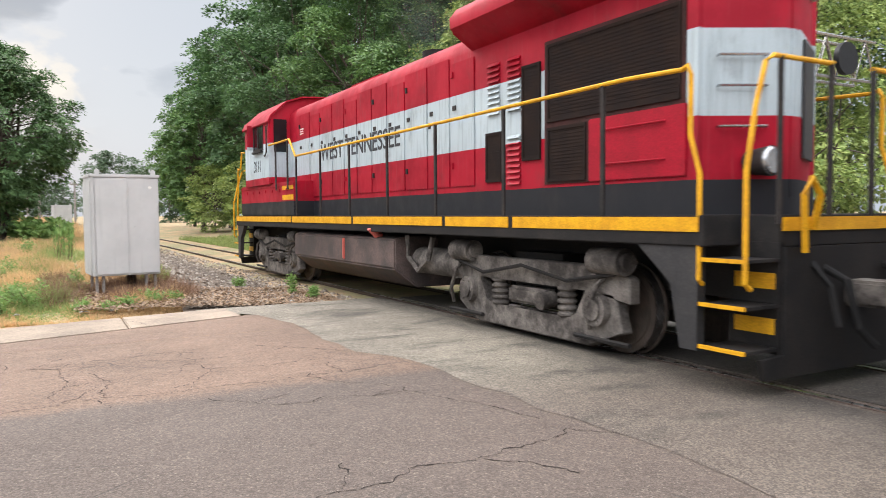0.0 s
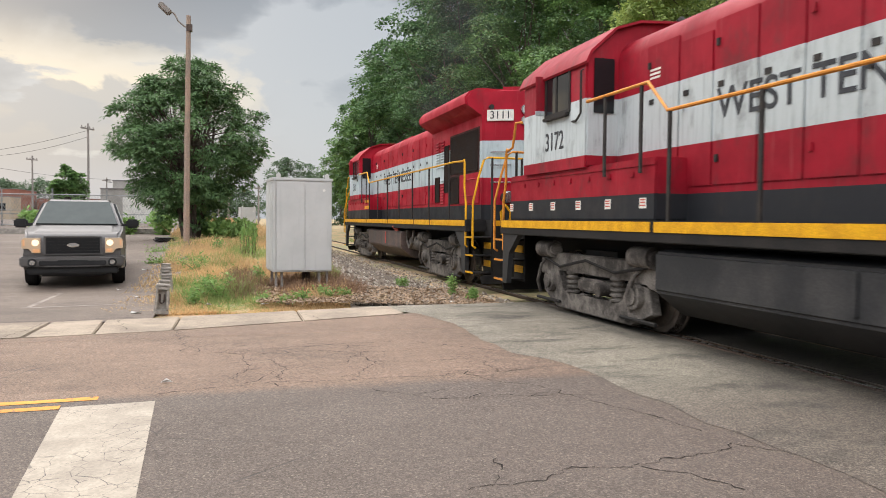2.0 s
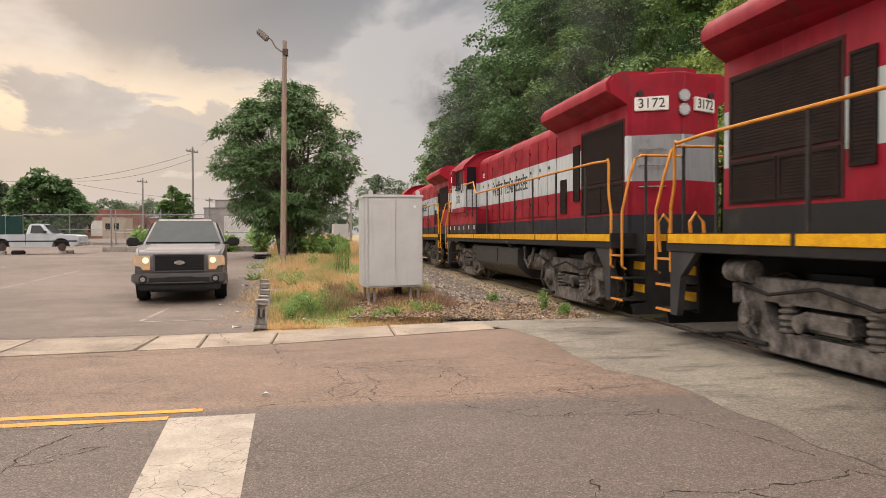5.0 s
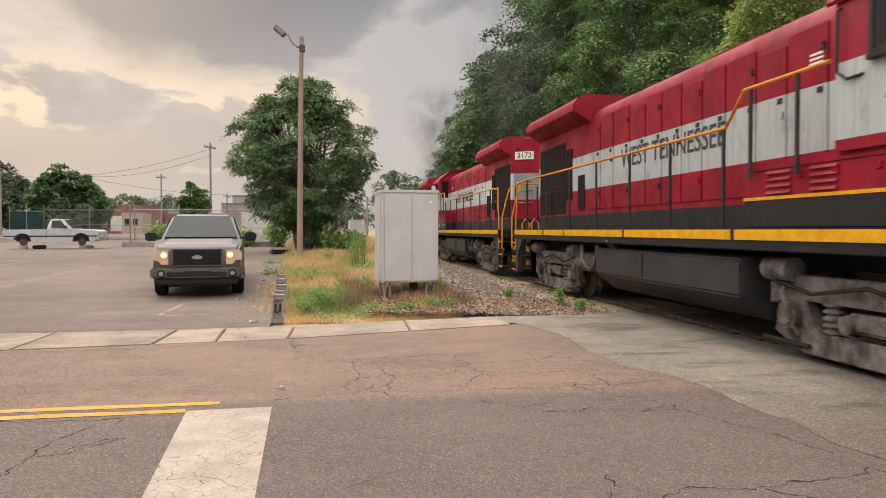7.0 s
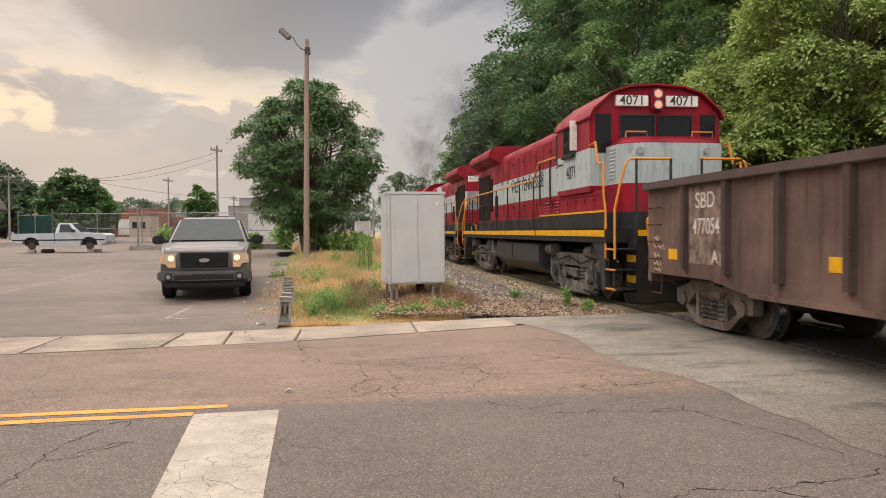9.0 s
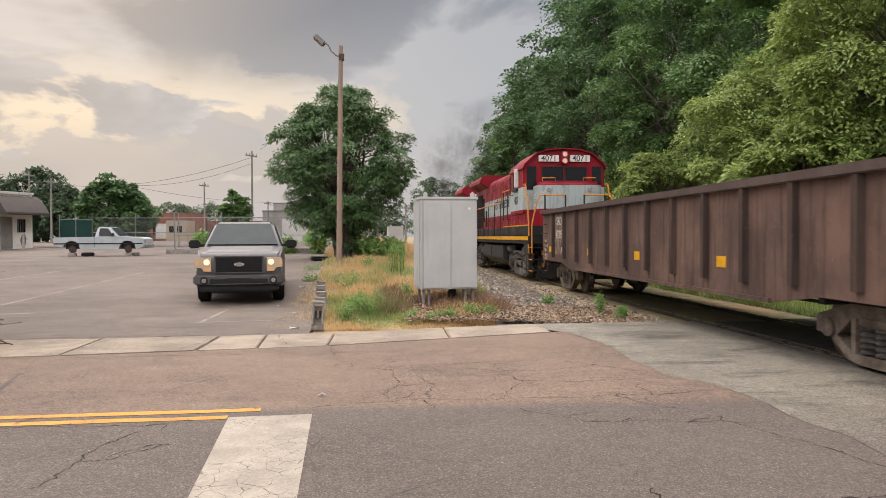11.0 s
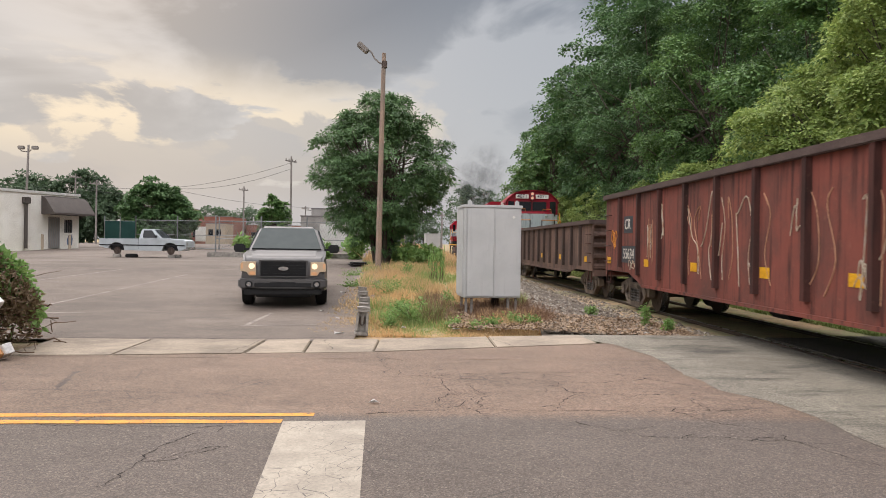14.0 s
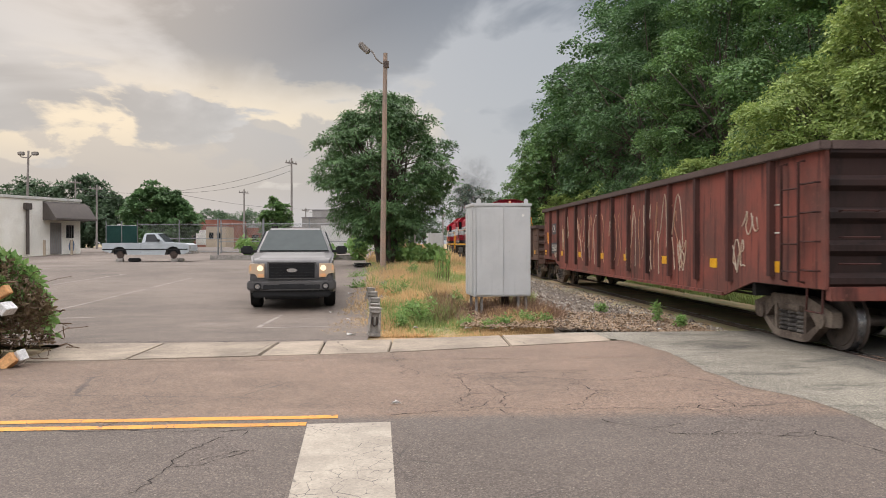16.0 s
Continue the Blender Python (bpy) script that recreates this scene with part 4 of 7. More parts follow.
        if cfg.get("panel"):
            bm = B()
            box(bm, -0.36, 0.36, -0.012, 0.012, -0.6, 0.6, 0.006)
            bmesh.ops.transform(bm, matrix=pose(0.53, -8.19, 2.75, 0, 0, 27.7), verts=bm.verts)
            part("end_panel", bm, TANKM, L, "dark grey steel panel")
            bm = B()
            cyl(bm, (-0.4, -8.2, 2.1), (-0.4, -8.46, 2.1), 0.12, 16, 0.15)
            lamp_can = part("end_lamp", bm, POST, L, "round chrome end lamp")
            bm = B()
            cyl(bm, (-0.4, -8.45, 2.1), (-0.4, -8.49, 2.1), 0.15, 16, 0.12)
            part("lens", bm, CHROME, lamp_can)
        boxpart("rear_seam", (-0.03, 0.03, v0 - 0.012, v0 + 0.02, 1.75, 3.75), liv, L, "", 0.004)
    # boxes under and behind the cab
    bm = B()
    prism(bm, [(-1.40, 1.58), (1.40, 1.58), (1.40, 2.40), (-1.40, 2.40)], cfg["box"], 8.35)
    bmesh.ops.bevel(bm, geom=list(bm.edges), offset=0.02, segments=2, affect="EDGES")
    part("cab_base", bm, liv, L)
    for s in (-1, 1):
        bm = B()
        for k in range(7):
            v = cfg["box"] + 0.5 + k * 0.62
            if v < 8.2:
                box(bm, min(s * 1.395, s * 1.42), max(s * 1.395, s * 1.42), v, v + 0.09, 2.16, 2.24, 0.008)
        box(bm, min(s * 1.395, s * 1.415), max(s * 1.395, s * 1.415), cfg["box"], 8.3, 2.30, 2.34)
        part("box_hardware", bm, liv, L)
        for k in range(cfg["stickers"]):
            v = 3.6 + k * 0.92
            boxpart("warning_label", (min(s * 1.398, s * 1.406), max(s * 1.398, s * 1.406), v, v + 0.16, 1.74, 1.88), PLATE, L, "white label with red bars")
            bm = B()
            for z in (1.77, 1.81, 1.845):
                box(bm, min(s * 1.404, s * 1.409), max(s * 1.404, s * 1.409), v + 0.02, v + 0.14, z, z + 0.018)
            part("label_bars", bm, PINK, L)
        for (a, b, z0, z1) in cfg.get("yellow", ()):
            boxpart("yellow_panel", (min(s * 1.395, s * 1.41), max(s * 1.395, s * 1.41), a, b, z0, z1), YELLOW, L, "", 0.004)
    # cab shell with arched roof
    bm = B()
    cw = 1.46
    prism(bm, [(-cw, 2.38), (cw, 2.38), (cw, 3.96), (cw - 0.05, 4.10), (1.0, 4.46), (0.6, 4.585), (0, 4.62), (-0.6, 4.585), (-1.0, 4.46), (-cw + 0.05, 4.10), (-cw, 3.96)], 5.2, 7.6)
    bmesh.ops.bevel(bm, geom=[e for e in bm.edges if abs(e.verts[0].co.y - e.verts[1].co.y) < 0.01], offset=0.03, segments=2, affect="EDGES")
    cab = part("cab", bm, liv, L, "red cab with pale lower band", 40)
    bm = B()
    rf = [(cw + 0.05, 3.95), (cw - 0.03, 4.12), (1.01, 4.49), (0.6, 4.62), (0, 4.655), (-0.6, 4.62), (-1.01, 4.49), (-cw + 0.03, 4.12), (-cw - 0.05, 3.95)]
    prism(bm, rf + [(x * 0.985, z - 0.035) for x, z in rf[::-1]], 5.12, 7.72)
    part("roof_sheet", bm, liv, cab, "", 50)
    for s in (-1, 1):
        bm = B()
        x0, x1 = sorted((s * 1.455, s * 1.478))
        for a, b, c0, c1 in ((5.72, 6.66, 3.28, 3.33), (5.72, 6.66, 3.92, 3.97), (5.72, 5.78, 3.33, 3.92), (6.60, 6.66, 3.33, 3.92), (6.20, 6.25, 3.33, 3.92)):
            box(bm, x0, x1, a, b, c0, c1)
        part("window_frame", bm, POST, cab)
        boxpart("window_pane", (min(s * 1.452, s * 1.466), max(s * 1.452, s * 1.466), 5.77, 6.61, 3.32, 3.93), GLASS, cab)
        boxpart("armrest", (min(s * 1.46, s * 1.54), max(s * 1.46, s * 1.54), 5.75, 6.62, 3.22, 3.275), POST, cab, "", 0.01)
        bm = B()
        box(bm, min(s * 1.46, s * 1.62), max(s * 1.46, s * 1.62), 6.70, 6.74, 3.34, 4.0, 0.008)
        part("wind_deflector", bm, PLATE if cfg["no"] == "4071" else liv, cab)
        bm = B()
        tube(bm, [(s * 1.46, 5.30, 3.86), (s * 1.50, 5.30, 3.84), (s * 1.50, 5.30, 3.2), (s * 1.50, 5.45, 3.1), (s * 1.46, 5.65, 3.12)], 0.018)
        part("cab_hose", bm, POST, cab)
        text_mesh("number", cfg["no"], 0.42, INK, side_pose(s, 6.3, 2.86, 1.463), cab, squeeze=0.85)
        # front and rear door windows of the cab
        for v, e in ((7.6, 1), (5.2, -1)):
            bm = B()
            y0, y1 = sorted((v - 0.01, v + e * 0.02))
            x0, x1 = sorted((s * 1.0, s * 1.34))
            box(bm, x0, x1, y0, y1, 3.2, 4.02, 0.008)
            part("door_window", bm, GLASS, cab)
    # short nose
    bm = B()
    nw = 1.12
    prism(bm, [(-nw, 7.55), (nw, 7.55), (nw, 8.30), (nw - 0.16, 8.52), (0.55, 8.62), (-0.55, 8.62), (-nw + 0.16, 8.52), (-nw, 8.30)], 1.58, 3.44, "z")
    bmesh.ops.bevel(bm, geom=[e for e in bm.edges if all(v.co.z > 3.4 for v in e.verts)], offset=0.12, segments=3, affect="EDGES")
    nose = part("nose", bm, liv, L, "rounded short nose", 50)
    for x, y in ((-0.62, 8.5), (0.78, 8.45)):
        bm = B()
        cyl(bm, (x, y, 3.14), (x, y + 0.16, 3.14), 0.07, 14)
        part("class_light", bm, CHROME, nose)
    for x in (-0.42, 0.42):
        boxpart("windscreen", (x - 0.36, x + 0.36, 7.59, 7.625, 3.53, 3.98), GLASS, cab, "", 0.02)
        bm = B()
        for a, b, c0, c1 in ((x - 0.39, x + 0.39, 3.50, 3.53), (x - 0.39, x + 0.39, 3.98, 4.01), (x - 0.39, x - 0.36, 3.53, 3.98), (x + 0.36, x + 0.39, 3.53, 3.98)):
            box(bm, a, b, 7.6, 7.64, c0, c1)
        part("windscreen_frame", bm, POST, cab)
        boxpart("number_board", (x * 1.33 - 0.36, x * 1.33 + 0.36, 7.58, 7.68, 4.18, 4.41), PLATE, cab, "white number board", 0.012)
        text_mesh("number", cfg["no"], 0.28, INK, end_pose(1, x * 1.33, 7.684, 4.295), cab)
        bm = B()
        tube(bm, [(x * 1.7 - 0.25, 8.2, 3.42), (x * 1.7 - 0.25, 8.2, 3.57), (x * 1.7 + 0.2, 8.2, 3.57), (x * 1.7 + 0.2, 8.2, 3.42)], 0.018)
        part("grab_iron", bm, railm, nose)
    bm = B()
    box(bm, -0.14, 0.14, 7.58, 7.72, 4.08, 4.57, 0.05)
    part("lamp_housing", bm, liv, cab)
    for z in (4.21, 4.44):
        bm = B()
        cyl(bm, (0, 7.7, z), (0, 7.733, z), 0.10, 18)
        ring = part("headlight", bm, CHROME, cab, "round chrome headlight")
        bm = B()
        cyl(bm, (0, 7.72, z), (0, 7.738, z), 0.075, 16)
        part("lens", bm, LOCOLIGHT if lit else LENS, ring)
    for s in (-1, 1):
        bm = B()
        for k in range(9):
            z = 2.62 + k * 0.075
            prism(bm, [(s * 1.118, z), (s * 1.14, z), (s * 1.118, z + 0.04)], 7.85, 8.15)
        part("nose_louvers", bm, POST if cfg["no"] == "3172" else liv, nose)
    # fuel tank
    bm = B()
    prism(bm, [(-1.42, 1.18), (-1.42, 0.68), (-1.0, 0.36), (1.0, 0.36), (1.42, 0.68), (1.42, 1.18), (1.3, 1.22), (-1.3, 1.22)], -2.05, 3.35)
    bmesh.ops.bevel(bm, geom=list(bm.edges), offset=0.03, segments=2, affect="EDGES")
    tank = part("fuel_tank", bm, cfg["tank"], L, "big sloping fuel tank", 40)
    for s in (-1, 1):
        bm = B()
        box(bm, min(s * 1.41, s * 1.45), max(s * 1.41, s * 1.45), 0.2, 0.27, 0.75, 1.15, 0.01)
        part("sight_gauge", bm, cfg["gauge"], tank)
        bm = B()
        cyl(bm, (s * 1.3, -1.2, 1.2), (s * 1.48, -1.2, 1.38), 0.08, 12)
        part("filler_cap", bm, cfg["gauge"], tank)
        bm = B()
        cyl(bm, (s * 1.05, -3.9, 0.85), (s * 1.05, -2.4, 0.85), 0.22, 16)
        tube(bm, [(s * 1.3, -3.2, 1.25), (s * 1.34, -3.1, 0.9), (s * 1.30, -2.7, 0.7), (s * 1.30, -2.35, 0.9), (s * 1.3, -2.3, 1.25)], 0.045)
        part("air_reservoir", bm, TRUCKM, L)
    # steps, brackets, pilots and couplers
    for e in (-1, 1):
        for s in (-1, 1):
            bm = B()
            x0, x1 = sorted((s * 1.38, s * 1.48))
            prism(bm, [(e * 7.75, 1.32), (e * 8.52, 1.32), (e * 8.52, 0.36), (e * 8.32, 0.36), (e * 8.2, 0.95)], x0, x1, "x")
            part("step_bracket", bm, TANKM, L)
            bm = B()
            x0, x1 = sorted((s * 0.98, s * 1.03))
            box(bm, x0, x1, min(e * 8.5, e * 9.02), max(e * 8.5, e * 9.02), 0.36, 1.34)
            part("step_back", bm, BLACK, L)
            for z in (0.42, 0.80, 1.2):
                bm = B()
                x0, x1 = sorted((s * 1.02, s * 1.46))
                box(bm, x0, x1, min(e * 8.53, e * 9.02), max(e * 8.53, e * 9.02), z - 0.03, z, 0.004)
                st = part("step", bm, BLACK, L)
                bm = B()
                x0, x1 = sorted((s * 1.455, s * 1.475))
                box(bm, x0, x1, min(e * 8.53, e * 9.02), max(e * 8.53, e * 9.02), z - 0.032, z + 0.004)
                part("step_edge", bm, railm if cfg["no"] != "3111" else YELLOW, st)
                if z > 0.5:
                    x0, x1 = sorted((s * 1.03, s * 1.045))
                    boxpart("step_riser", (x0, x1, min(e * 8.57, e * 8.98), max(e * 8.57, e * 8.98), z - 0.27, z - 0.13), YELLOW, st)
            # grab rails at the steps
            bm = B()
            tube(bm, [(s * 1.47, e * 8.32, 2.90), (s * 1.47, e * 8.38, 2.93), (s * 1.47, e * 8.42, 2.84), (s * 1.47, e * 8.42, 2.3), (s * 1.47, e * 8.53, 1.95), (s * 1.47, e * 8.53, 1.0), (s * 1.42, e * 8.53, 0.96)], 0.024, 8)
            part("grab_rail", bm, railm, L)
            bm = B()
            tube(bm, [(s * 1.40, e * 9.02, 0.95), (s * 1.47, e * 9.02, 1.0), (s * 1.47, e * 9.02, 1.95), (s * 1.34, e * 9.0, 2.5), (s * 1.22, e * 9.0, 2.88), (s * 1.12, e * 9.0, 2.94), (s * 0.3, e * 9.0, 2.94)], 0.024, 8)
            part("end_rail", bm, railm, L)
            bm = B()
            tube(bm, [(s * 1.02, e * 9.0, 1.5), (s * 1.02, e * 9.0, 2.95)], 0.026)
            tube(bm, [(s * 0.32, e * 9.0, 1.5), (s * 0.32, e * 9.0, 2.95)], 0.026)
            part("end_rail_post", bm, POST, L)
            bm = B()
            tube(bm, [(s * 0.62, e * 9.05, 1.45), (s * 0.62, e * 9.12, 1.75), (s * 0.75, e * 9.12, 1.9), (s * 0.85, e * 9.12, 1.75), (s * 0.80, e * 9.1, 1.25)], 0.03)
            part("coupler_lever", bm, railm, L)
            bm = B()
            tube(bm, [(s * 0.45, e * 9.05, 1.1), (s * 0.5, e * 9.3, 1.0), (s * 0.52, e * 9.42, 0.6), (s * 0.4, e * 9.5, 0.45)], 0.035, 8)
            tube(bm, [(s * 0.62, e * 9.05, 1.15), (s * 0.66, e * 9.25, 0.95), (s * 0.68, e * 9.35, 0.62)], 0.03, 8)
            part("air_hose", bm, RUBBER, L)
        bm = B()
        prism(bm, [(-1.0, 1.3), (1.0, 1.3), (1.0, 0.36), (1.3, 0.34), (1.25, 0.16), (-1.25, 0.16), (-1.3, 0.34), (-1.0, 0.36)], min(e * 9.0, e * 9.06), max(e * 9.0, e * 9.06))
        part("pilot", bm, BLACK, L)
        boxpart("end_stripe", (-1.0, 1.0, min(e * 9.02, e * 9.035), max(e * 9.02, e * 9.035), 1.44, 1.56), YELLOW, L)
        bm = B()
        box(bm, -0.16, 0.16, min(e * 9.0, e * 9.5), max(e * 9.0, e * 9.5), 0.74, 0.98, 0.03)
        box(bm, -0.24, 0.2, min(e * 9.45, e * 9.78), max(e * 9.45, e * 9.78), 0.68, 1.04, 0.07)
        part("coupler", bm, TRUCKM, L)
    # side handrails with their posts
    for s in (-1, 1):
        bm = B()
        hz = 2.93
        b = cfg["box"]
        tube(bm, [(s * 1.47, -8.32, hz - 0.03), (s * 1.47, -7.6, hz), (s * 1.47, b - 0.35, hz), (s * 1.47, b + 0.1, hz + 0.42), (s * 1.47, 5.15, hz + 0.42)], 0.024, 8)
        part("handrail", bm, railm, L)
        bm = B()
        tube(bm, [(s * 1.47, 7.65, hz + 0.42), (s * 1.47, 7.95, hz + 0.45), (s * 1.47, 8.1, hz), (s * 1.47, 8.32, hz - 0.03)], 0.024, 8)
        part("front_handrail", bm, railm, L)
        for v in [-7.25, -5.4, -3.6, -1.9, -0.2, 1.4, b - 0.4, b + 0.25, 4.6]:
            bm = B()
            top = hz if v < b - 0.3 else hz + 0.42
            box(bm, min(s * 1.455, s * 1.485), max(s * 1.455, s * 1.485), v - 0.03, v + 0.03, 1.5 if v < b else 2.2, top, 0.004)
            part("rail_post", bm, POST, L)
    # lettering along the flank
    for s in (-1, 1):
        a, bb = cfg["name_v"]
        text_mesh("lettering", "WEST TENNESSEE", 0.52, INK, side_pose(s, (a + bb) / 2, 2.98, 0.9415), L, squeeze=cfg["squeeze"])
        bm = B()
        for k in range(3):
            box(bm, min(s * 0.938, s * 0.943), max(s * 0.938, s * 0.943), 4.05, 4.3, 3.55 + k * 0.055, 3.58 + k * 0.055)
        part("small_notice", bm, PLATE, L)
    for vc in (-5.5, 5.5):
        t = loco_truck(L, vc)
        ROLLERS.extend((w, cfg["dir"]) for w in t.children if w.get("roll"))
    return L


common = dict(cuts=[-8.6, -5.6, -3.9, -0.4, 3.3, 8.6], grills=[(-7.8, -5.6, 2.62, 3.72), (-7.8, -6.75, 2.0, 2.56), (-6.7, -5.6, 2.0, 2.56), (-5.45, -5.05, 2.3, 3.55), (-4.55, -4.15, 2.05, 2.85)],
              louvers=[], wing=-3.75, board_z=4.0, box=3.4, stickers=0, name_v=(-1.6, 3.1), squeeze=1.0, tank=TANKM, gauge=TANKM)
CFG_A = dict(common, grills=[(-7.8, -5.6, 2.75, 3.72), (-6.35, -5.6, 2.0, 2.68), (-5.45, -5.05, 2.3, 3.55), (-4.55, -4.15, 2.05, 2.75)], panel=True, liv=LIV_A, rail=YELLOW, no="3111", dir=1, tank=TANKRUST, gauge=PINK, yellow=[(3.45, 4.3, 2.2, 2.33), (3.45, 4.3, 1.96, 2.08)],
             louvers=[(-4.5, -4.2, 3.0, 3.75), (-5.0, -4.7, 3.0, 3.75), (-5.0, -4.7, 2.0, 2.7)])
CFG_B = dict(common, liv=LIV_B, rail=ORANGE, no="3172", dir=1, stickers=6, end=livery("paint_grey_band_end", (0.30, 0.010, 0.023), (0.24, 0.25, 0.255), (0.022, 0.023, 0.026), grime=0.6))
CFG_C = dict(common, liv=LIV_C, rail=ORANGE, no="4071", dir=-1, lit=True, name_v=(-2.2, 2.4), squeeze=0.97, louvers=[(3.9, 4.4, 2.0, 2.32), (4.75, 5.2, 2.0, 2.32)], louver_x=1.395, board_z=4.0)
loco_a = locomotive(CFG_A, "clean red and white diesel locomotive with yellow handrails")
loco_b = locomotive(CFG_B, "worn red and white diesel locomotive with orange handrails")
loco_c = locomotive(CFG_C, "sooty red and white diesel locomotive with lit headlights")
for s in (-1, 1):
    boxpart("thin_stripe", (min(s * 1.396, s * 1.41), max(s * 1.396, s * 1.41), 3.4, 8.3, 1.93, 1.97), YELLOW, loco_c)


def car_truck(parent, vc):
    t = new("truck")
    t.parent = parent
    t.location = (0, vc, 0)
    for s in (-1, 1):
        x0, x1 = sorted((s * 0.95, s * 1.10))
        bm = B()
        prism(bm, [(-1.15, 0.36), (-1.15, 0.58), (-0.5, 0.76), (0.5, 0.76), (1.15, 0.58), (1.15, 0.36), (0.75, 0.36), (0.45, 0.60), (-0.45, 0.60), (-0.75, 0.36)], x0, x1, "x")
        prism(bm, [(-0.75, 0.36), (-0.45, 0.18), (0.45, 0.18), (0.75, 0.36), (0.95, 0.40), (0.55, 0.10), (0.35, 0.06), (-0.35, 0.06), (-0.55, 0.10), (-0.95, 0.40)], x0, x1, "x")
        for a in (-0.48, 0.40):
            box(bm, x0, x1, a, a + 0.08, 0.17, 0.62)
        part("sideframe", bm, CARTRUCK, t)
        for y in (-0.26, 0, 0.26):
            coil(t, s * 1.02, y, 0.18, 0.52, 0.10)
        boxpart("bolster", (min(s * 0.3, s * 1.12), max(s * 0.3, s * 1.12), -0.34, 0.34, 0.5, 0.64), CARTRUCK, t, "", 0.03)
        for v in (-0.89, 0.89):
            bm = B()
            cyl(bm, (s * 0.92, v, 0.44), (s * 1.14, v, 0.44), 0.12, 12)
            part("axle_bearing", bm, CARTRUCK, t)
    for v in (-0.89, 0.89):
        ROLLERS.append((wheelset(t, v, 0.42), 1))


def scrawl(bm, x, v0, z0, w, h, seed, loops):
    """One loose line of spray paint on a flank."""
    rng = random.Random(seed)
    p = [rng.uniform(0, 6.28) for _ in range(4)]
    n = 10 + loops * 9
    pts = []
    for i in range(n):
        f = i / (n - 1)
        a = f * loops * 3.3
        pts.append((x, v0 + w * (f * 0.75 + 0.25 * math.sin(a * 1.3 + p[0]) * (0.4 + 0.6 * math.sin(p[1]) ** 2)), z0 + h * (0.5 + 0.38 * math.sin(a + p[2]) + 0.12 * math.sin(a * 2.6 + p[3]))))
    tube(bm, pts, 0.012, 4)


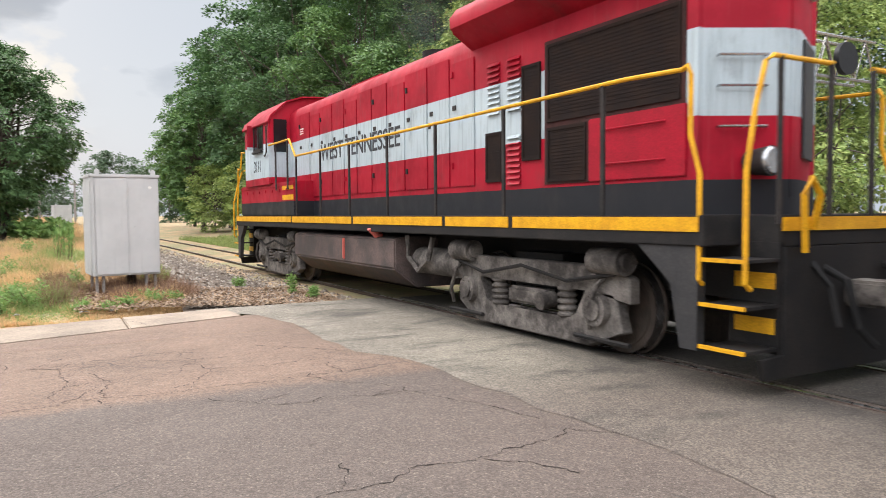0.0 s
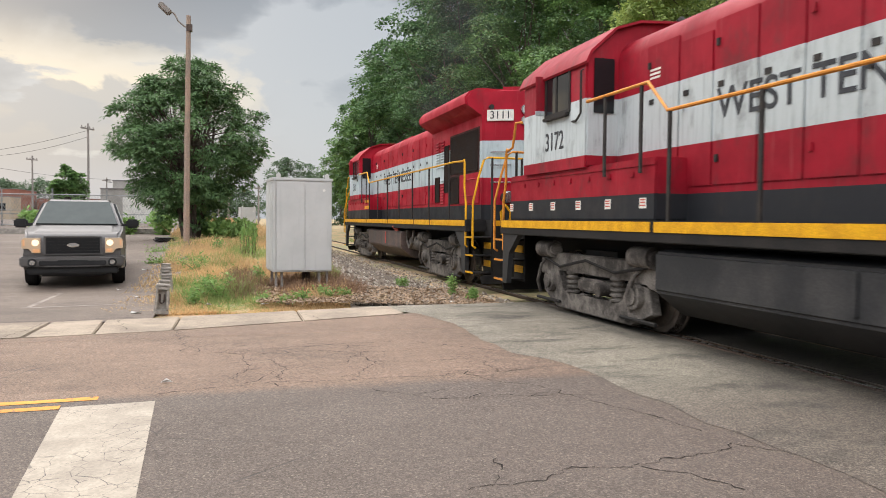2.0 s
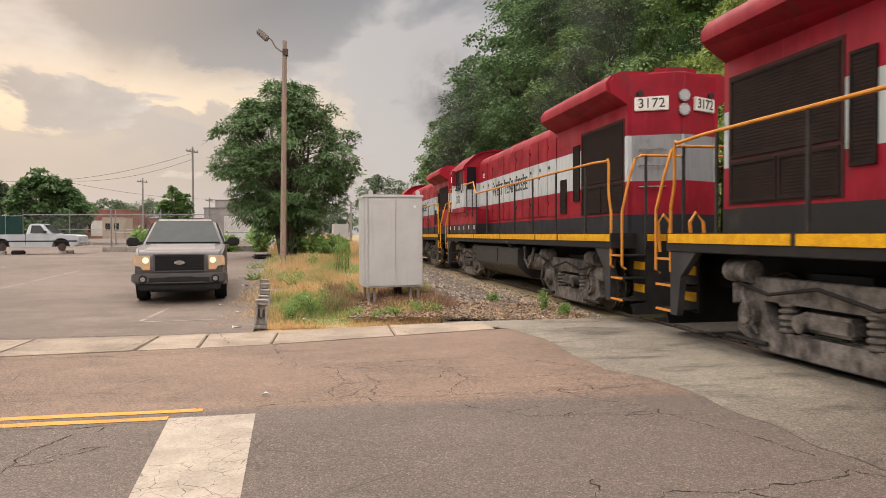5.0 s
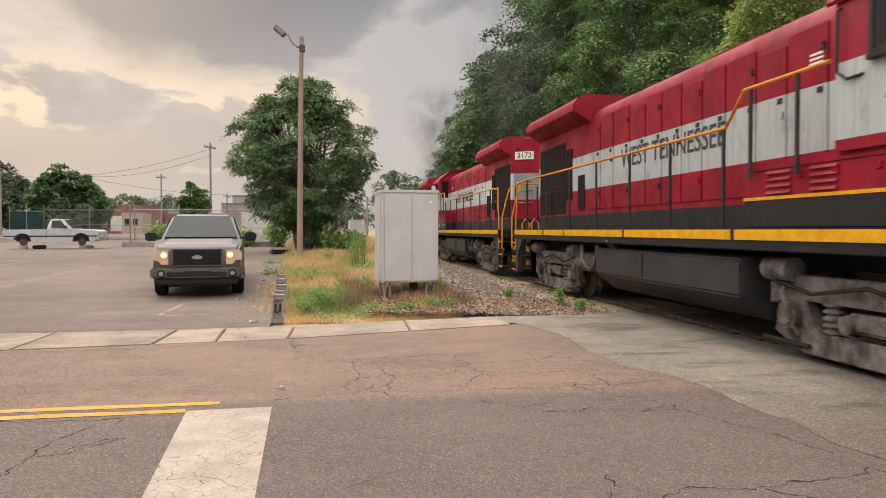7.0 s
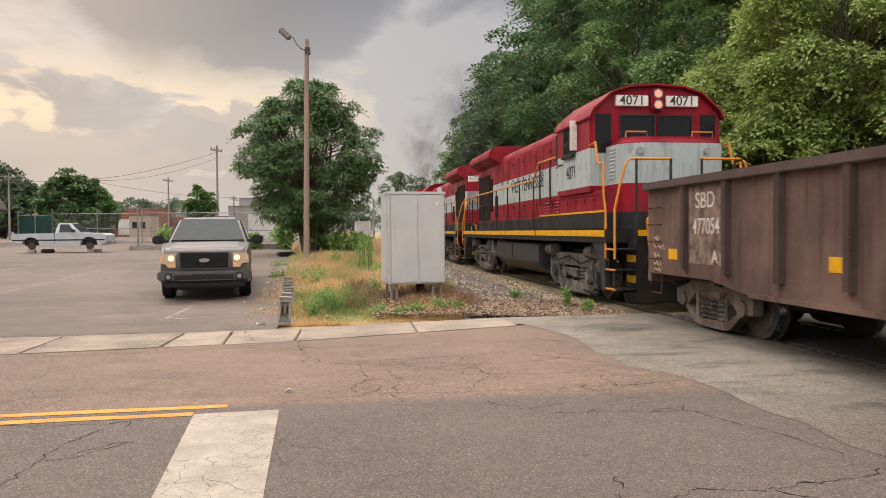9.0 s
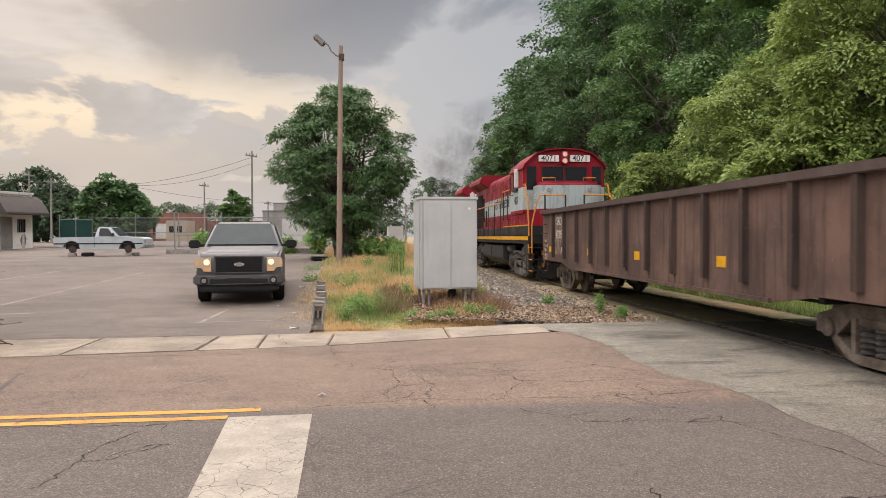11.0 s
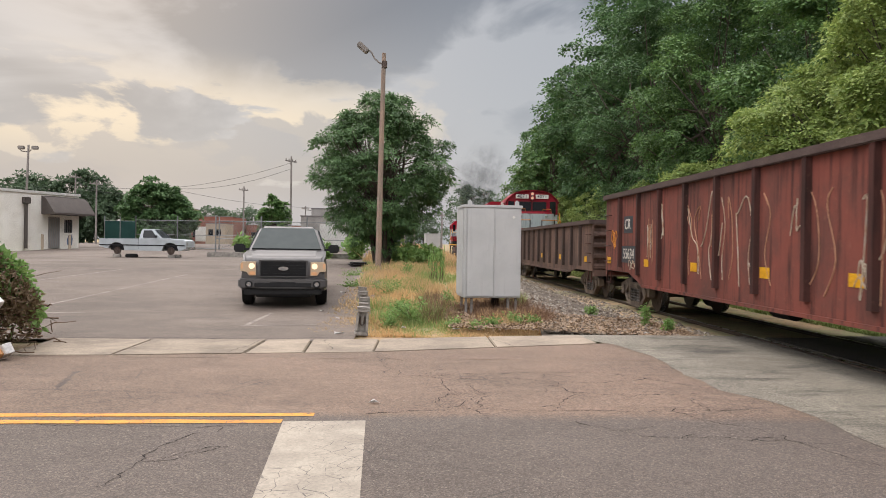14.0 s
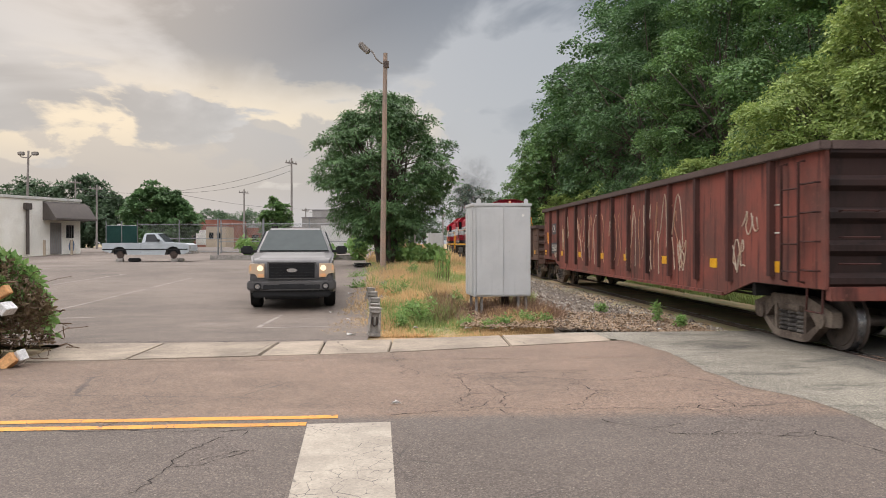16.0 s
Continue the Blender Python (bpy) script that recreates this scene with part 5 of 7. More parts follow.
def gondola(cfg, label):
    G = thing("gondola_car", label, "freight car", "gondola cars")
    L2, z0, z1, zb = cfg["L"] / 2, cfg["z0"], cfg["z1"], cfg["belly"]
    m = cfg["mat"]
    for s in (-1, 1):
        bm = B()
        x0, x1 = sorted((s * 1.38, s * 1.43))
        k1, k2 = L2 - 2.1, L2 - 3.2
        prism(bm, [(-L2, z0), (-k1, z0), (-k2, zb), (k2, zb), (k1, z0), (L2, z0), (L2, z1 - 0.05), (-L2, z1 - 0.05)], x0, x1, "x")
        part("side_sheet", bm, m, G)
        bm = B()
        box(bm, min(s * 1.36, s * 1.53), max(s * 1.36, s * 1.53), -L2 - 0.03, L2 + 0.03, z1 - 0.13, z1, 0.015)
        part("top_chord", bm, GONTOP, G)
        bm = B()
        box(bm, min(s * 1.40, s * 1.47), max(s * 1.40, s * 1.47), -k2, k2, zb - 0.01, zb + 0.05)
        part("side_sill", bm, m, G)
        for i in range(cfg["posts"]):
            v = -L2 + cfg["first"] + (2 * L2 - 2 * cfg["first"]) * i / (cfg["posts"] - 1)
            zl = z0 + 0.02 if abs(v) > k1 else (zb + 0.12 if abs(v) < k2 else z0 + (zb - z0) * (k1 - abs(v)) / (k1 - k2) + 0.08)
            bm = B()
            w = 0.085
            prism(bm, [(v - w, s * 1.425), (v - w * 0.6, s * 1.51), (v + w * 0.6, s * 1.51), (v + w, s * 1.425)], zl + 0.1, z1 - 0.12, "z")
            for q in bm.verts:
                q.co = Vector((q.co.y, q.co.x, q.co.z))
            part("side_post", bm, cfg["post_mat"], G)
        for i, v in enumerate(cfg["reflectors"]):
            boxpart("reflector", (min(s * 1.43, s * 1.437), max(s * 1.43, s * 1.437), v - 0.15, v + 0.15, cfg["rz"] - 0.085, cfg["rz"] + 0.085), YELLOW, G, "yellow reflective patch")
        for e in (-1, 1):
            for k in range(4):
                bm = B()
                z = z0 + 0.25 + k * (z1 - z0 - 0.4) / 4
                tube(bm, [(s * 1.43, e * (L2 - 0.12), z), (s * 1.50, e * (L2 - 0.14), z), (s * 1.50, e * (L2 - 0.52), z), (s * 1.43, e * (L2 - 0.54), z)], 0.014, 5)
                part("grab_iron", bm, GONPOST, G)
            bm = B()
            tube(bm, [(s * 1.40, e * (L2 - 0.1), z0), (s * 1.42, e * (L2 - 0.1), z0 - 0.33), (s * 1.42, e * (L2 - 0.5), z0 - 0.33), (s * 1.40, e * (L2 - 0.5), z0)], 0.018, 5)
            part("stirrup_step", bm, GONPOST, G)
    for e in (-1, 1):
        bm = B()
        ys, zs, n = [L2 - 0.08], [z0 - 0.05], 5
        for k in range(n):
            z = z0 + 0.12 + (z1 - z0 - 0.25) * k / (n - 1)
            ys += [L2 - 0.06, L2 + 0.03, L2 + 0.03, L2 - 0.06]
            zs += [z - 0.11, z - 0.04, z + 0.04, z + 0.11]
        ys.append(L2 - 0.08)
        zs.append(z1 - 0.02)
        prof = [(e * y, z) for y, z in zip(ys, zs)]
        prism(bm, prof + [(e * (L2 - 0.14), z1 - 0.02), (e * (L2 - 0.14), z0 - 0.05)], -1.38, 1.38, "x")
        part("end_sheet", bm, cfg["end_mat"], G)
        boxpart("end_chord", (-1.36, 1.36, min(e * (L2 - 0.1), e * (L2 + 0.05)), max(e * (L2 - 0.1), e * (L2 + 0.05)), z1 - 0.12, z1 - 0.005), GONTOP, G)
        boxpart("end_sill", (-1.4, 1.4, min(e * (L2 - 0.05), e * (L2 + 0.1)), max(e * (L2 - 0.05), e * (L2 + 0.1)), z0 - 0.15, z0 + 0.04), m, G, "", 0.01)
        for k in range(3):
            bm = B()
            z = z0 + 0.35 + k * 0.36
            tube(bm, [(-1.25, e * (L2 + 0.02), z), (-1.25, e * (L2 + 0.12), z), (-0.75, e * (L2 + 0.12), z), (-0.75, e * (L2 + 0.02), z)], 0.014, 5)
            part("end_grab_iron", bm, GONPOST, G)
        bm = B()
        box(bm, -0.14, 0.14, min(e * (L2 - 0.4), e * (L2 + 0.45)), max(e * (L2 - 0.4), e * (L2 + 0.45)), 0.74, 0.98, 0.02)
        box(bm, -0.22, 0.18, min(e * (L2 + 0.4), e * (L2 + 0.72)), max(e * (L2 + 0.4), e * (L2 + 0.72)), 0.68, 1.04, 0.06)
        part("coupler", bm, TRUCKM, G)
        bm = B()
        tube(bm, [(-0.4, e * (L2 + 0.1), 0.9), (-0.42, e * (L2 + 0.35), 0.75), (-0.35, e * (L2 + 0.6), 0.5), (-0.2, e * (L2 + 0.75), 0.5)], 0.03)
        part("air_hose", bm, RUBBER, G)
        car_truck(G, e * (L2 - 1.55))
    bm = B()
    box(bm, -1.38, 1.38, -L2 + 0.1, L2 - 0.1, z0 - 0.02, z0 + 0.06)
    box(bm, -0.35, 0.35, -L2 + 0.2, L2 - 0.2, zb - 0.02, z0)
    for k in range(9):
        v = -L2 + 2.2 + k * (2 * L2 - 4.4) / 8
        box(bm, -1.36, 1.36, v - 0.06, v + 0.06, zb + 0.06, z0)
    cyl(bm, (0.6, -1.0, zb - 0.12), (0.6, 0.2, zb - 0.12), 0.18, 12)
    cyl(bm, (-0.7, 1.6, zb - 0.06), (-0.7, 2.2, zb - 0.06), 0.16, 12)
    tube(bm, [(-0.9, -L2 + 3, zb + 0.02), (-0.9, L2 - 3, zb + 0.02)], 0.025)
    part("underframe", bm, BLACK, G)
    return G


gon_a = gondola(dict(L=16.4, z0=0.83, z1=2.36, belly=0.68, mat=GON1, post_mat=GONPOSTA, end_mat=GON1, posts=12, first=1.4, reflectors=[7.25, 3.3, 0.0, -3.6, -7.4], rz=1.17), "rusty dark brown steel gondola car with ribbed sides")
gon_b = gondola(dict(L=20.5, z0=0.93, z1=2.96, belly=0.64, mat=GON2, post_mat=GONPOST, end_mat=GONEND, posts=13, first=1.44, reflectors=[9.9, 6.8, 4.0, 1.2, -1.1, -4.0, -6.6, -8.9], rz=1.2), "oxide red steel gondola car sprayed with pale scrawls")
for v in (-9.72, -9.24):
    bm = B()
    tube(bm, [(-1.43, v, 1.0), (-1.52, v, 1.02), (-1.52, v, 2.72), (-1.43, v, 2.74)], 0.022, 6)
    part("ladder_rail", bm, GONPOST, gon_b)
for z in (1.15, 1.55, 1.95, 2.35):
    bm = B()
    tube(bm, [(-1.52, -9.72, z), (-1.52, -9.24, z)], 0.014, 5)
    part("ladder_rung", bm, GONPOST, gon_b)
# stencils and scrawls on the flank that faces the road
X = 1.434
WORN = surf("scraped_pale_brown", (0.24, 0.165, 0.125), (0.085, 0.05, 0.04), 5, 40, 0.8)
boxpart("scraped_panel", (-X - 0.002, -X + 0.001, 5.66, 6.70, 1.05, 2.2), WORN, gon_a, "scraped paler panel")
text_mesh("stencil", "SBD", 0.33, WHITEP, side_pose(-1, 6.2, 1.98, X + 0.003), gon_a, "worn white stencil", 0.002)
text_mesh("stencil", "477054", 0.33, WHITEP, side_pose(-1, 6.18, 1.6, X + 0.003), gon_a, "worn white stencil", 0.002, 0.8)
text_mesh("stencil", "A", 0.26, WHITEP, side_pose(-1, 5.92, 1.16, X + 0.003), gon_a, "worn white stencil", 0.002)
for k, (z, w) in enumerate(((1.42, 0.25), (1.28, 0.4), (1.14, 0.2), (1.0, 0.35), (0.9, 0.3))):
    bm = B()
    tube(bm, [(-X - 0.002, 7.95 - w * j / 6 + 0.02 * math.sin(j * 2.2 + k), z + 0.05 * math.sin(j * 2.7 + k)) for j in range(7)], 0.011, 4)
    part("scrawl", bm, CHALK, gon_a, "pale sprayed scrawl")
bm = B()
tube(bm, [(-X - 0.002, 5.75, 1.2), (-X - 0.002, 5.75, 1.05), (-X - 0.002, 5.5, 1.05), (-X - 0.002, 5.5, 1.2)], 0.014, 4)
part("scrawl", bm, CHALK, gon_a, "pale sprayed scrawl")
for (v, z, w, h) in ((8.2, 2.12, 0.72, 0.42), (8.15, 1.38, 1.15, 0.42)):
    boxpart("stencil_panel", (-X - 0.003, -X + 0.001, v - w / 2, v + w / 2, z - h / 2, z + h / 2), INK, gon_b, "black stencil panel")
text_mesh("stencil", "CR", 0.36, WHITEP, side_pose(-1, 8.25, 2.12, X + 0.004), gon_b, "white stencil", 0.002)
text_mesh("stencil", "55634", 0.36, WHITEP, side_pose(-1, 8.15, 1.38, X + 0.004), gon_b, "white stencil", 0.002)
for i, (v, z, w, h, n) in enumerate(((7.9, 1.0, 0.7, 0.25, 6), (5.9, 1.75, 0.4, 0.8, 9), (4.1, 0.95, 0.5, 1.4, 1), (3.3, 0.9, 0.8, 1.7, 2), (2.0, 0.9, 0.9, 1.7, 2), (0.3, 1.75, 0.45, 0.6, 3), (-1.3, 0.85, 0.9, 1.7, 2), (-2.6, 0.9, 0.9, 1.7, 2),
                                      (-3.7, 0.85, 0.9, 1.8, 2), (-1.2, 1.1, 0.3, 0.35, 4), (-4.7, 0.9, 0.8, 1.7, 2), (-5.0, 1.0, 0.45, 0.65, 5), (-7.4, 1.05, 0.9, 0.6, 7), (-8.0, 1.7, 0.7, 0.4, 4), (9.5, 1.5, 0.5, 0.5, 5))):
    bm = B()
    scrawl(bm, -X - 0.002, v - w / 2, z, w, h, i + 3, n)
    part("scrawl", bm, CHALK if i < 14 else ORANGE, gon_b, "pale sprayed scrawl")
for i, (v, z, w, h, letters) in enumerate(((6.55, 1.25, 0.4, 0.9, 5), (4.0, 0.95, 0.95, 1.45, 2), (2.7, 1.0, 1.0, 1.4, 3), (1.3, 0.95, 0.95, 1.5, 2), (-0.4, 1.0, 1.0, 1.4, 2), (-1.9, 0.95, 0.95, 1.45, 3), (-3.3, 0.9, 0.9, 1.5, 2), (-4.6, 1.0, 0.9, 1.3, 2))):
    tag_rng = random.Random(300 + i)
    for q in range(letters):
        bm = B()
        va, wid = v + w / 2 - w * q / letters, w / letters * 0.8
        knots = [Vector((va - wid * tag_rng.random(), z + h * f + tag_rng.uniform(-0.1, 0.1))) for f in (0.0, 0.35, 0.75, 1.0, 0.8, 0.4)[:tag_rng.randint(4, 6)]]
        pts = []
        for j in range(len(knots) - 1):
            k0, k1, k2, k3 = (knots[max(0, min(len(knots) - 1, j + o))] for o in (-1, 0, 1, 2))
            for f in (0.0, 0.25, 0.5, 0.75):
                pts.append(0.5 * (2 * k1 + (k2 - k0) * f + (2 * k0 - 5 * k1 + 4 * k2 - k3) * f * f + (3 * k1 - k0 - 3 * k2 + k3) * f ** 3))
        pts.append(knots[-1])
        tube(bm, [(-X - 0.002, u.x, u.y) for u in pts], 0.009, 4)
        part("scrawl", bm, PEACH if (i + q) % 3 else CHALK, gon_b, "pale sprayed scrawl")
bm = B()
for a in range(4):
    c, d = ((-9.1, 1.72), (-8.8, 1.72), (-8.8, 2.15), (-9.1, 2.15))[a], ((-8.8, 1.72), (-8.8, 2.15), (-9.1, 2.15), (-9.1, 1.72))[a]
    tube(bm, [(-X - 0.003, c[0], c[1]), (-X - 0.003, d[0], d[1])], 0.012, 4)
part("stencil_frame", bm, WHITEP, gon_b)


# ---- plants ----
def leaves(name, pts, dirs, length, width, material, parent, rng, droop=0.25, kind="", spread=1.0, normals=None):
    """Many small pointed leaves, each a folded blade of two faces."""
    n = len(pts)
    d = dirs + rng.normal(0, 0.55 * spread, (n, 3))
    d[:, 2] -= droop
    d /= np.linalg.norm(d, axis=1)[:, None] + 1e-9
    side = np.cross(d, rng.normal(0, 1, (n, 3)) if normals is None else normals)
    side /= np.linalg.norm(side, axis=1)[:, None] + 1e-9
    nrm = np.cross(d, side)
    L = length * rng.uniform(0.6, 1.3, (n, 1))
    W = width * rng.uniform(0.7, 1.2, (n, 1))
    a = pts
    b = pts + d * L * 0.45 + side * W - nrm * W * 0.25
    c = pts + d * L
    e = pts + d * L * 0.45 - side * W - nrm * W * 0.25
    V = np.stack([a, b, c, e], 1).reshape(-1, 3)
    i = np.arange(n)[:, None] * 4
    F = np.concatenate([i + [0, 1, 2], i + [0, 2, 3]], 0)
    ob = raw(name, V.tolist(), F.tolist(), material, parent)
    if kind:
        ob["kind"] = kind
    return ob


def sprays(rng, centre, clumps, count, per=22):
    """Leaf places, directions and normals: each clump is a dome of flat sprays, open beneath."""
    m = max(4, int(count / len(clumps) / per))
    P, D, N = [], [], []
    for c, cr in clumps:
        out = c - centre
        out = out / (np.linalg.norm(out) + 1e-6)
        v = rng.normal(0, 1, (m, 3)) + out * 0.7 + np.array((0, 0, 0.55))
        v /= np.linalg.norm(v, axis=1)[:, None]
        sc = c + v * cr * rng.uniform(0.55, 1.08, (m, 1)) * np.array((1.2, 1.2, 0.75))
        sn = v * 0.6 + np.array((0, 0, 0.75)) + rng.normal(0, 0.22, (m, 3))
        sn /= np.linalg.norm(sn, axis=1)[:, None]
        k = np.repeat(np.arange(m), per)
        o = rng.normal(0, 0.20 * cr, (m * per, 3))
        o -= sn[k] * (o * sn[k]).sum(1)[:, None] * 0.75
        o[:, 2] -= 0.5 * (o[:, :2] ** 2).sum(1) / cr
        P.append(sc[k] + o)
        D.append(o / (0.2 * cr) + out * 0.5)
        N.append(sn[k] + rng.normal(0, 0.28, (m * per, 3)))
    return np.concatenate(P), np.concatenate(D), np.concatenate(N)


def limb(bm, a, b, r0, r1, rng, bend=0.15, n=5):
    """A tapered, slightly bowed branch."""
    a, b = Vector(a), Vector(b)
    off = Vector(rng.normal(0, bend, 3)) * (b - a).length * 0.3
    tube(bm, [a.lerp(b, k / n) + off * math.sin(k / n * math.pi) for k in range(n + 1)], [r0 + (r1 - r0) * k / n for k in range(n + 1)], 7)


def tree(x, y, h, r, seed, material, label, leaf=(0.30, 0.10), count=7000, base=0.25, trunk=0.16, clumps=34, droop=0.25, group="", squash=1.0, stems=1, lean=(0, 0), pad=(0.22, 0.42)):
    rng = np.random.default_rng(seed)
    T = thing("tree", label, "tree", group)
    z0 = ground_z(x, y) - 0.03
    T.location = (x, y, z0)
    lo = h * base
    cz, hz = (lo + h) / 2, (h - lo) / 2
    cl = []
    while len(cl) < clumps:
        p = rng.uniform(-1, 1, 3)
        q = np.linalg.norm(p)
        if q > 1 or q < 0.5:
            continue
        w = 1.0 - 0.35 * max(0, p[2]) ** 2 - 0.25 * max(0, -p[2])
        cl.append((np.array((p[0] * r * w + lean[0] * (p[2] + 1) / 2, p[1] * r * w + lean[1] * (p[2] + 1) / 2, cz + p[2] * hz * squash)), r * rng.uniform(*pad)))
    bm = B()
    top = Vector((lean[0] * 0.4, lean[1] * 0.4, cz + hz * 0.2))
    for s in range(stems):
        a = s * 2.4
        foot = Vector((0.25 * math.cos(a), 0.25 * math.sin(a), -0.1)) if stems > 1 else Vector((0, 0, -0.1))
        limb(bm, foot, top + Vector((math.cos(a), math.sin(a), 0)) * (r * 0.35 if stems > 1 else 0), trunk, trunk * 0.4, rng, 0.1, 6)
    for c, cr in cl[::2]:
        st = foot.lerp(top, rng.uniform(0.35, 0.95))
        limb(bm, st, c, trunk * 0.32, 0.015, rng, 0.2, 3)
    part("trunk", bm, BARK, T)
    P, D, N = sprays(rng, np.array((lean[0] / 2, lean[1] / 2, cz - hz * 0.3)), cl, count)
    leaves("crown", P, D, leaf[0], leaf[1], material, T, rng, droop, spread=0.6, normals=N)
    return T


def grass(name, n, area, h, material, seed, label, width=0.012, lean=0.35):
    rng = np.random.default_rng(seed)
    P = np.array([area(rng) for _ in range(n)])
    tuft = np.array([[max(0.2, 0.75 + 1.1 * noise.noise((q[0] * 1.5, q[1] * 1.1, 5.2)))] for q in P])
    hh = h * rng.uniform(0.4, 1.2, (n, 1)) * tuft * np.clip((P[:, 1:2] - 12.2) / 2.2, 0.22, 1)
    a = rng.uniform(0, math.tau, n)
    side = np.stack([np.cos(a), np.sin(a), np.zeros(n)], 1) * width
    tip = P + np.concatenate([rng.normal(0, lean, (n, 2)) * hh, hh], 1)
    V = np.stack([P - side, P + side, tip], 1).reshape(-1, 3)
    F = (np.arange(n)[:, None] * 3 + [0, 1, 2])
    return tagged(raw(name, V.tolist(), F.tolist(), material), label, "grass", "", "stuff")


def verge(rng):
    y = 12.35 + 34 * rng.random() ** 1.8
    lo = -0.95 - 0.06 * max(0, y - 12)
    hi = min(2.3 + 0.09 * (y - 12.6), 3.9)
    x = lo + (hi - lo) * rng.random()
    return x, y


def verge_patchy(lo, hi, off):
    def f(rng):
        while True:
            x, y = verge(rng)
            if 0.9 < x < 2.6 and 14.6 < y < 16.4 and rng.random() < 0.8:
                continue
            if lo < noise.noise((x * 0.55 + off, y * 0.35, 1.7)) + rng.normal(0, 0.12) < hi:
                return x, y, ground_z(x, y)
    return f


grass("dry_grass", 42000, verge_patchy(-0.32, 2, 0), 0.24, GRASS_DRY, 11, "straw-coloured dry grass on the verge")
grass("green_grass", 15000, verge_patchy(-2, -0.2, 0), 0.26, GRASS_GREEN, 12, "green grass on the verge")
DEADM = leaf_mat("dead_brown_stems", (0.20, 0.11, 0.07), (0.28, 0.17, 0.10), 0.1)
grass("dead_stems", 15000, lambda r: (lambda x, y: (x, y, ground_z(x, y)))(0.2 + 2.6 * r.random(), 13.9 + 4.0 * r.random()), 0.30, DEADM, 17, "brown dead weed stems round the cabinet", 0.006, 0.6)
grass("edge_grass", 3500, lambda r: (lambda x, y: (x, y, ground_z(x, y)))(-1.0 + 4.0 * r.random(), 12.35 + 0.5 * r.random() ** 2 + 0.1), 0.07, GRASS_DRY, 13, "matted dry grass along the concrete strip")
grass("lot_edge_grass", 4000, lambda r: (lambda x, y: (x, y, rise(x, y) + 0.004))(-1.9 + 1.0 * r.random() ** 0.6, 12.5 + 17 * r.random()), 0.07, GRASS_DRY, 18, "thin dry grass creeping over the lot's edge", 0.010, 0.6)
grass("far_grass", 16000, lambda r: (lambda x, y: (x, y, ground_z(x, y)))(-2.6 + 6.6 * r.random(), 40 + 70 * r.random() ** 1.5), 0.5, GRASS_DRY, 14, "dry grass along the far track", 0.03)
grass("grass_behind_track", 34000, lambda r: (lambda x, y: (x, y, ground_z(x, y)))(8.7 + 7.0 * r.random() ** 1.4, 12.7 + 40 * r.random() ** 1.6), 0.32, GRASS_GREEN, 15, "bright green grass beyond the rails", 0.016)


def weed(x, y, h, r, seed, n=260, material=WEEDM,  label="leafy green weed growing in dry grass", leaf=(0.11, 0.03), up=0.6, per=90):
    rng = np.random.default_rng(seed)
    W = thing("weed", label, "plant", "weeds on the verge")
    W.location = (x, y, ground_z(x, y) if x > -1.3 else rise(x, y))
    bm = B()
    P, D = [], []
    for s in range(max(3, n // 50)):
        tip = Vector((rng.normal(0, r * 0.55), rng.normal(0, r * 0.55), h * rng.uniform(0.6, 1.0)))
        limb(bm, (0, 0, -0.02), tip, 0.008, 0.003, rng, 0.15, 3)
        k = per
        f = rng.random((k, 1)) ** 0.7
        P.append(np.array(tip) * f + rng.normal(0, 0.03 + r * 0.1, (k, 3)))
        dd = rng.normal(0, 1, (k, 3))
        dd[:, 2] = up
        D.append(dd)
    pts = np.concatenate(P)
    pts[:, 2] = np.maximum(pts[:, 2], 0.01)
    part("stems", bm, BRUSHM, W)
    leaves("foliage", pts, np.concatenate(D), leaf[0], leaf[1], material, W, rng, 0.0)
    return W


WEEDS = ((0.0, 13.9, 0.46, 0.34, 300), (-0.25, 14.5, 0.4, 0.28, 200), (-0.45, 13.3, 0.28, 0.25, 160), (0.75, 13.3, 0.16, 0.2, 110), (1.05, 13.1, 0.15, 0.22, 110), (1.45, 13.25, 0.18, 0.2, 120),
         (1.9, 13.5, 0.24, 0.2, 150), (2.3, 13.6, 0.18, 0.18, 90), (4.75, 14.5, 0.5, 0.10, 120), (4.9, 13.6, 0.2, 0.14, 60), (4.1, 16.5, 0.22, 0.12, 60), (0.9, 17.2, 0.4, 0.3, 120), (-0.6, 19.5, 0.5, 0.4, 200),
         (-0.2, 26.5, 0.5, 0.6, 200), (0.2, 34.4, 0.9, 0.9, 420), (-0.5, 36.0, 1.0, 0.9, 420), (1.3, 36.5, 0.8, 0.9, 320), (-3.2, 44.0, 1.3, 1.0, 360), (-5.2, 44.5, 0.8, 0.9, 260), (-7.6, 46.0, 1.1, 1.2, 360), (-9.9, 46.4, 1.4, 1.2, 360),
         (-1.75, 22.0, 0.06, 0.6, 60), (-2.0, 26.0, 0.08, 0.7, 80))
for i, (x, y, h, r, n) in enumerate(WEEDS):
    weed(x, y, h, r, 40 + i, n, leaf=(0.075, 0.016) if y < 30 else (0.3, 0.09))
for i in range(5):
    weed(0.62 + 0.10 * i, 24.2 + 0.25 * math.sin(i * 2.1), 0.95 + 0.2 * math.sin(i * 1.7), 0.05, 90 + i, 100, WEEDM, "tall narrow green stalk in dry grass", (0.26, 0.014), 3.0, 16)



def litter_area(rng):
    x = 0.6 + 4.6 * rng.random() ** 0.8
    y = 12.5 + 3.4 * rng.random() ** 1.3 + max(0.0, 2.2 - x) * 0.15
    return x, y, max(ground_z(x, y) + 0.02, rise(x, y) * 0.8 + 0.075 - 0.13 * min(1.0, max(0.0, (x - 2.3) / 2.7))) + 0.02 * rng.random()


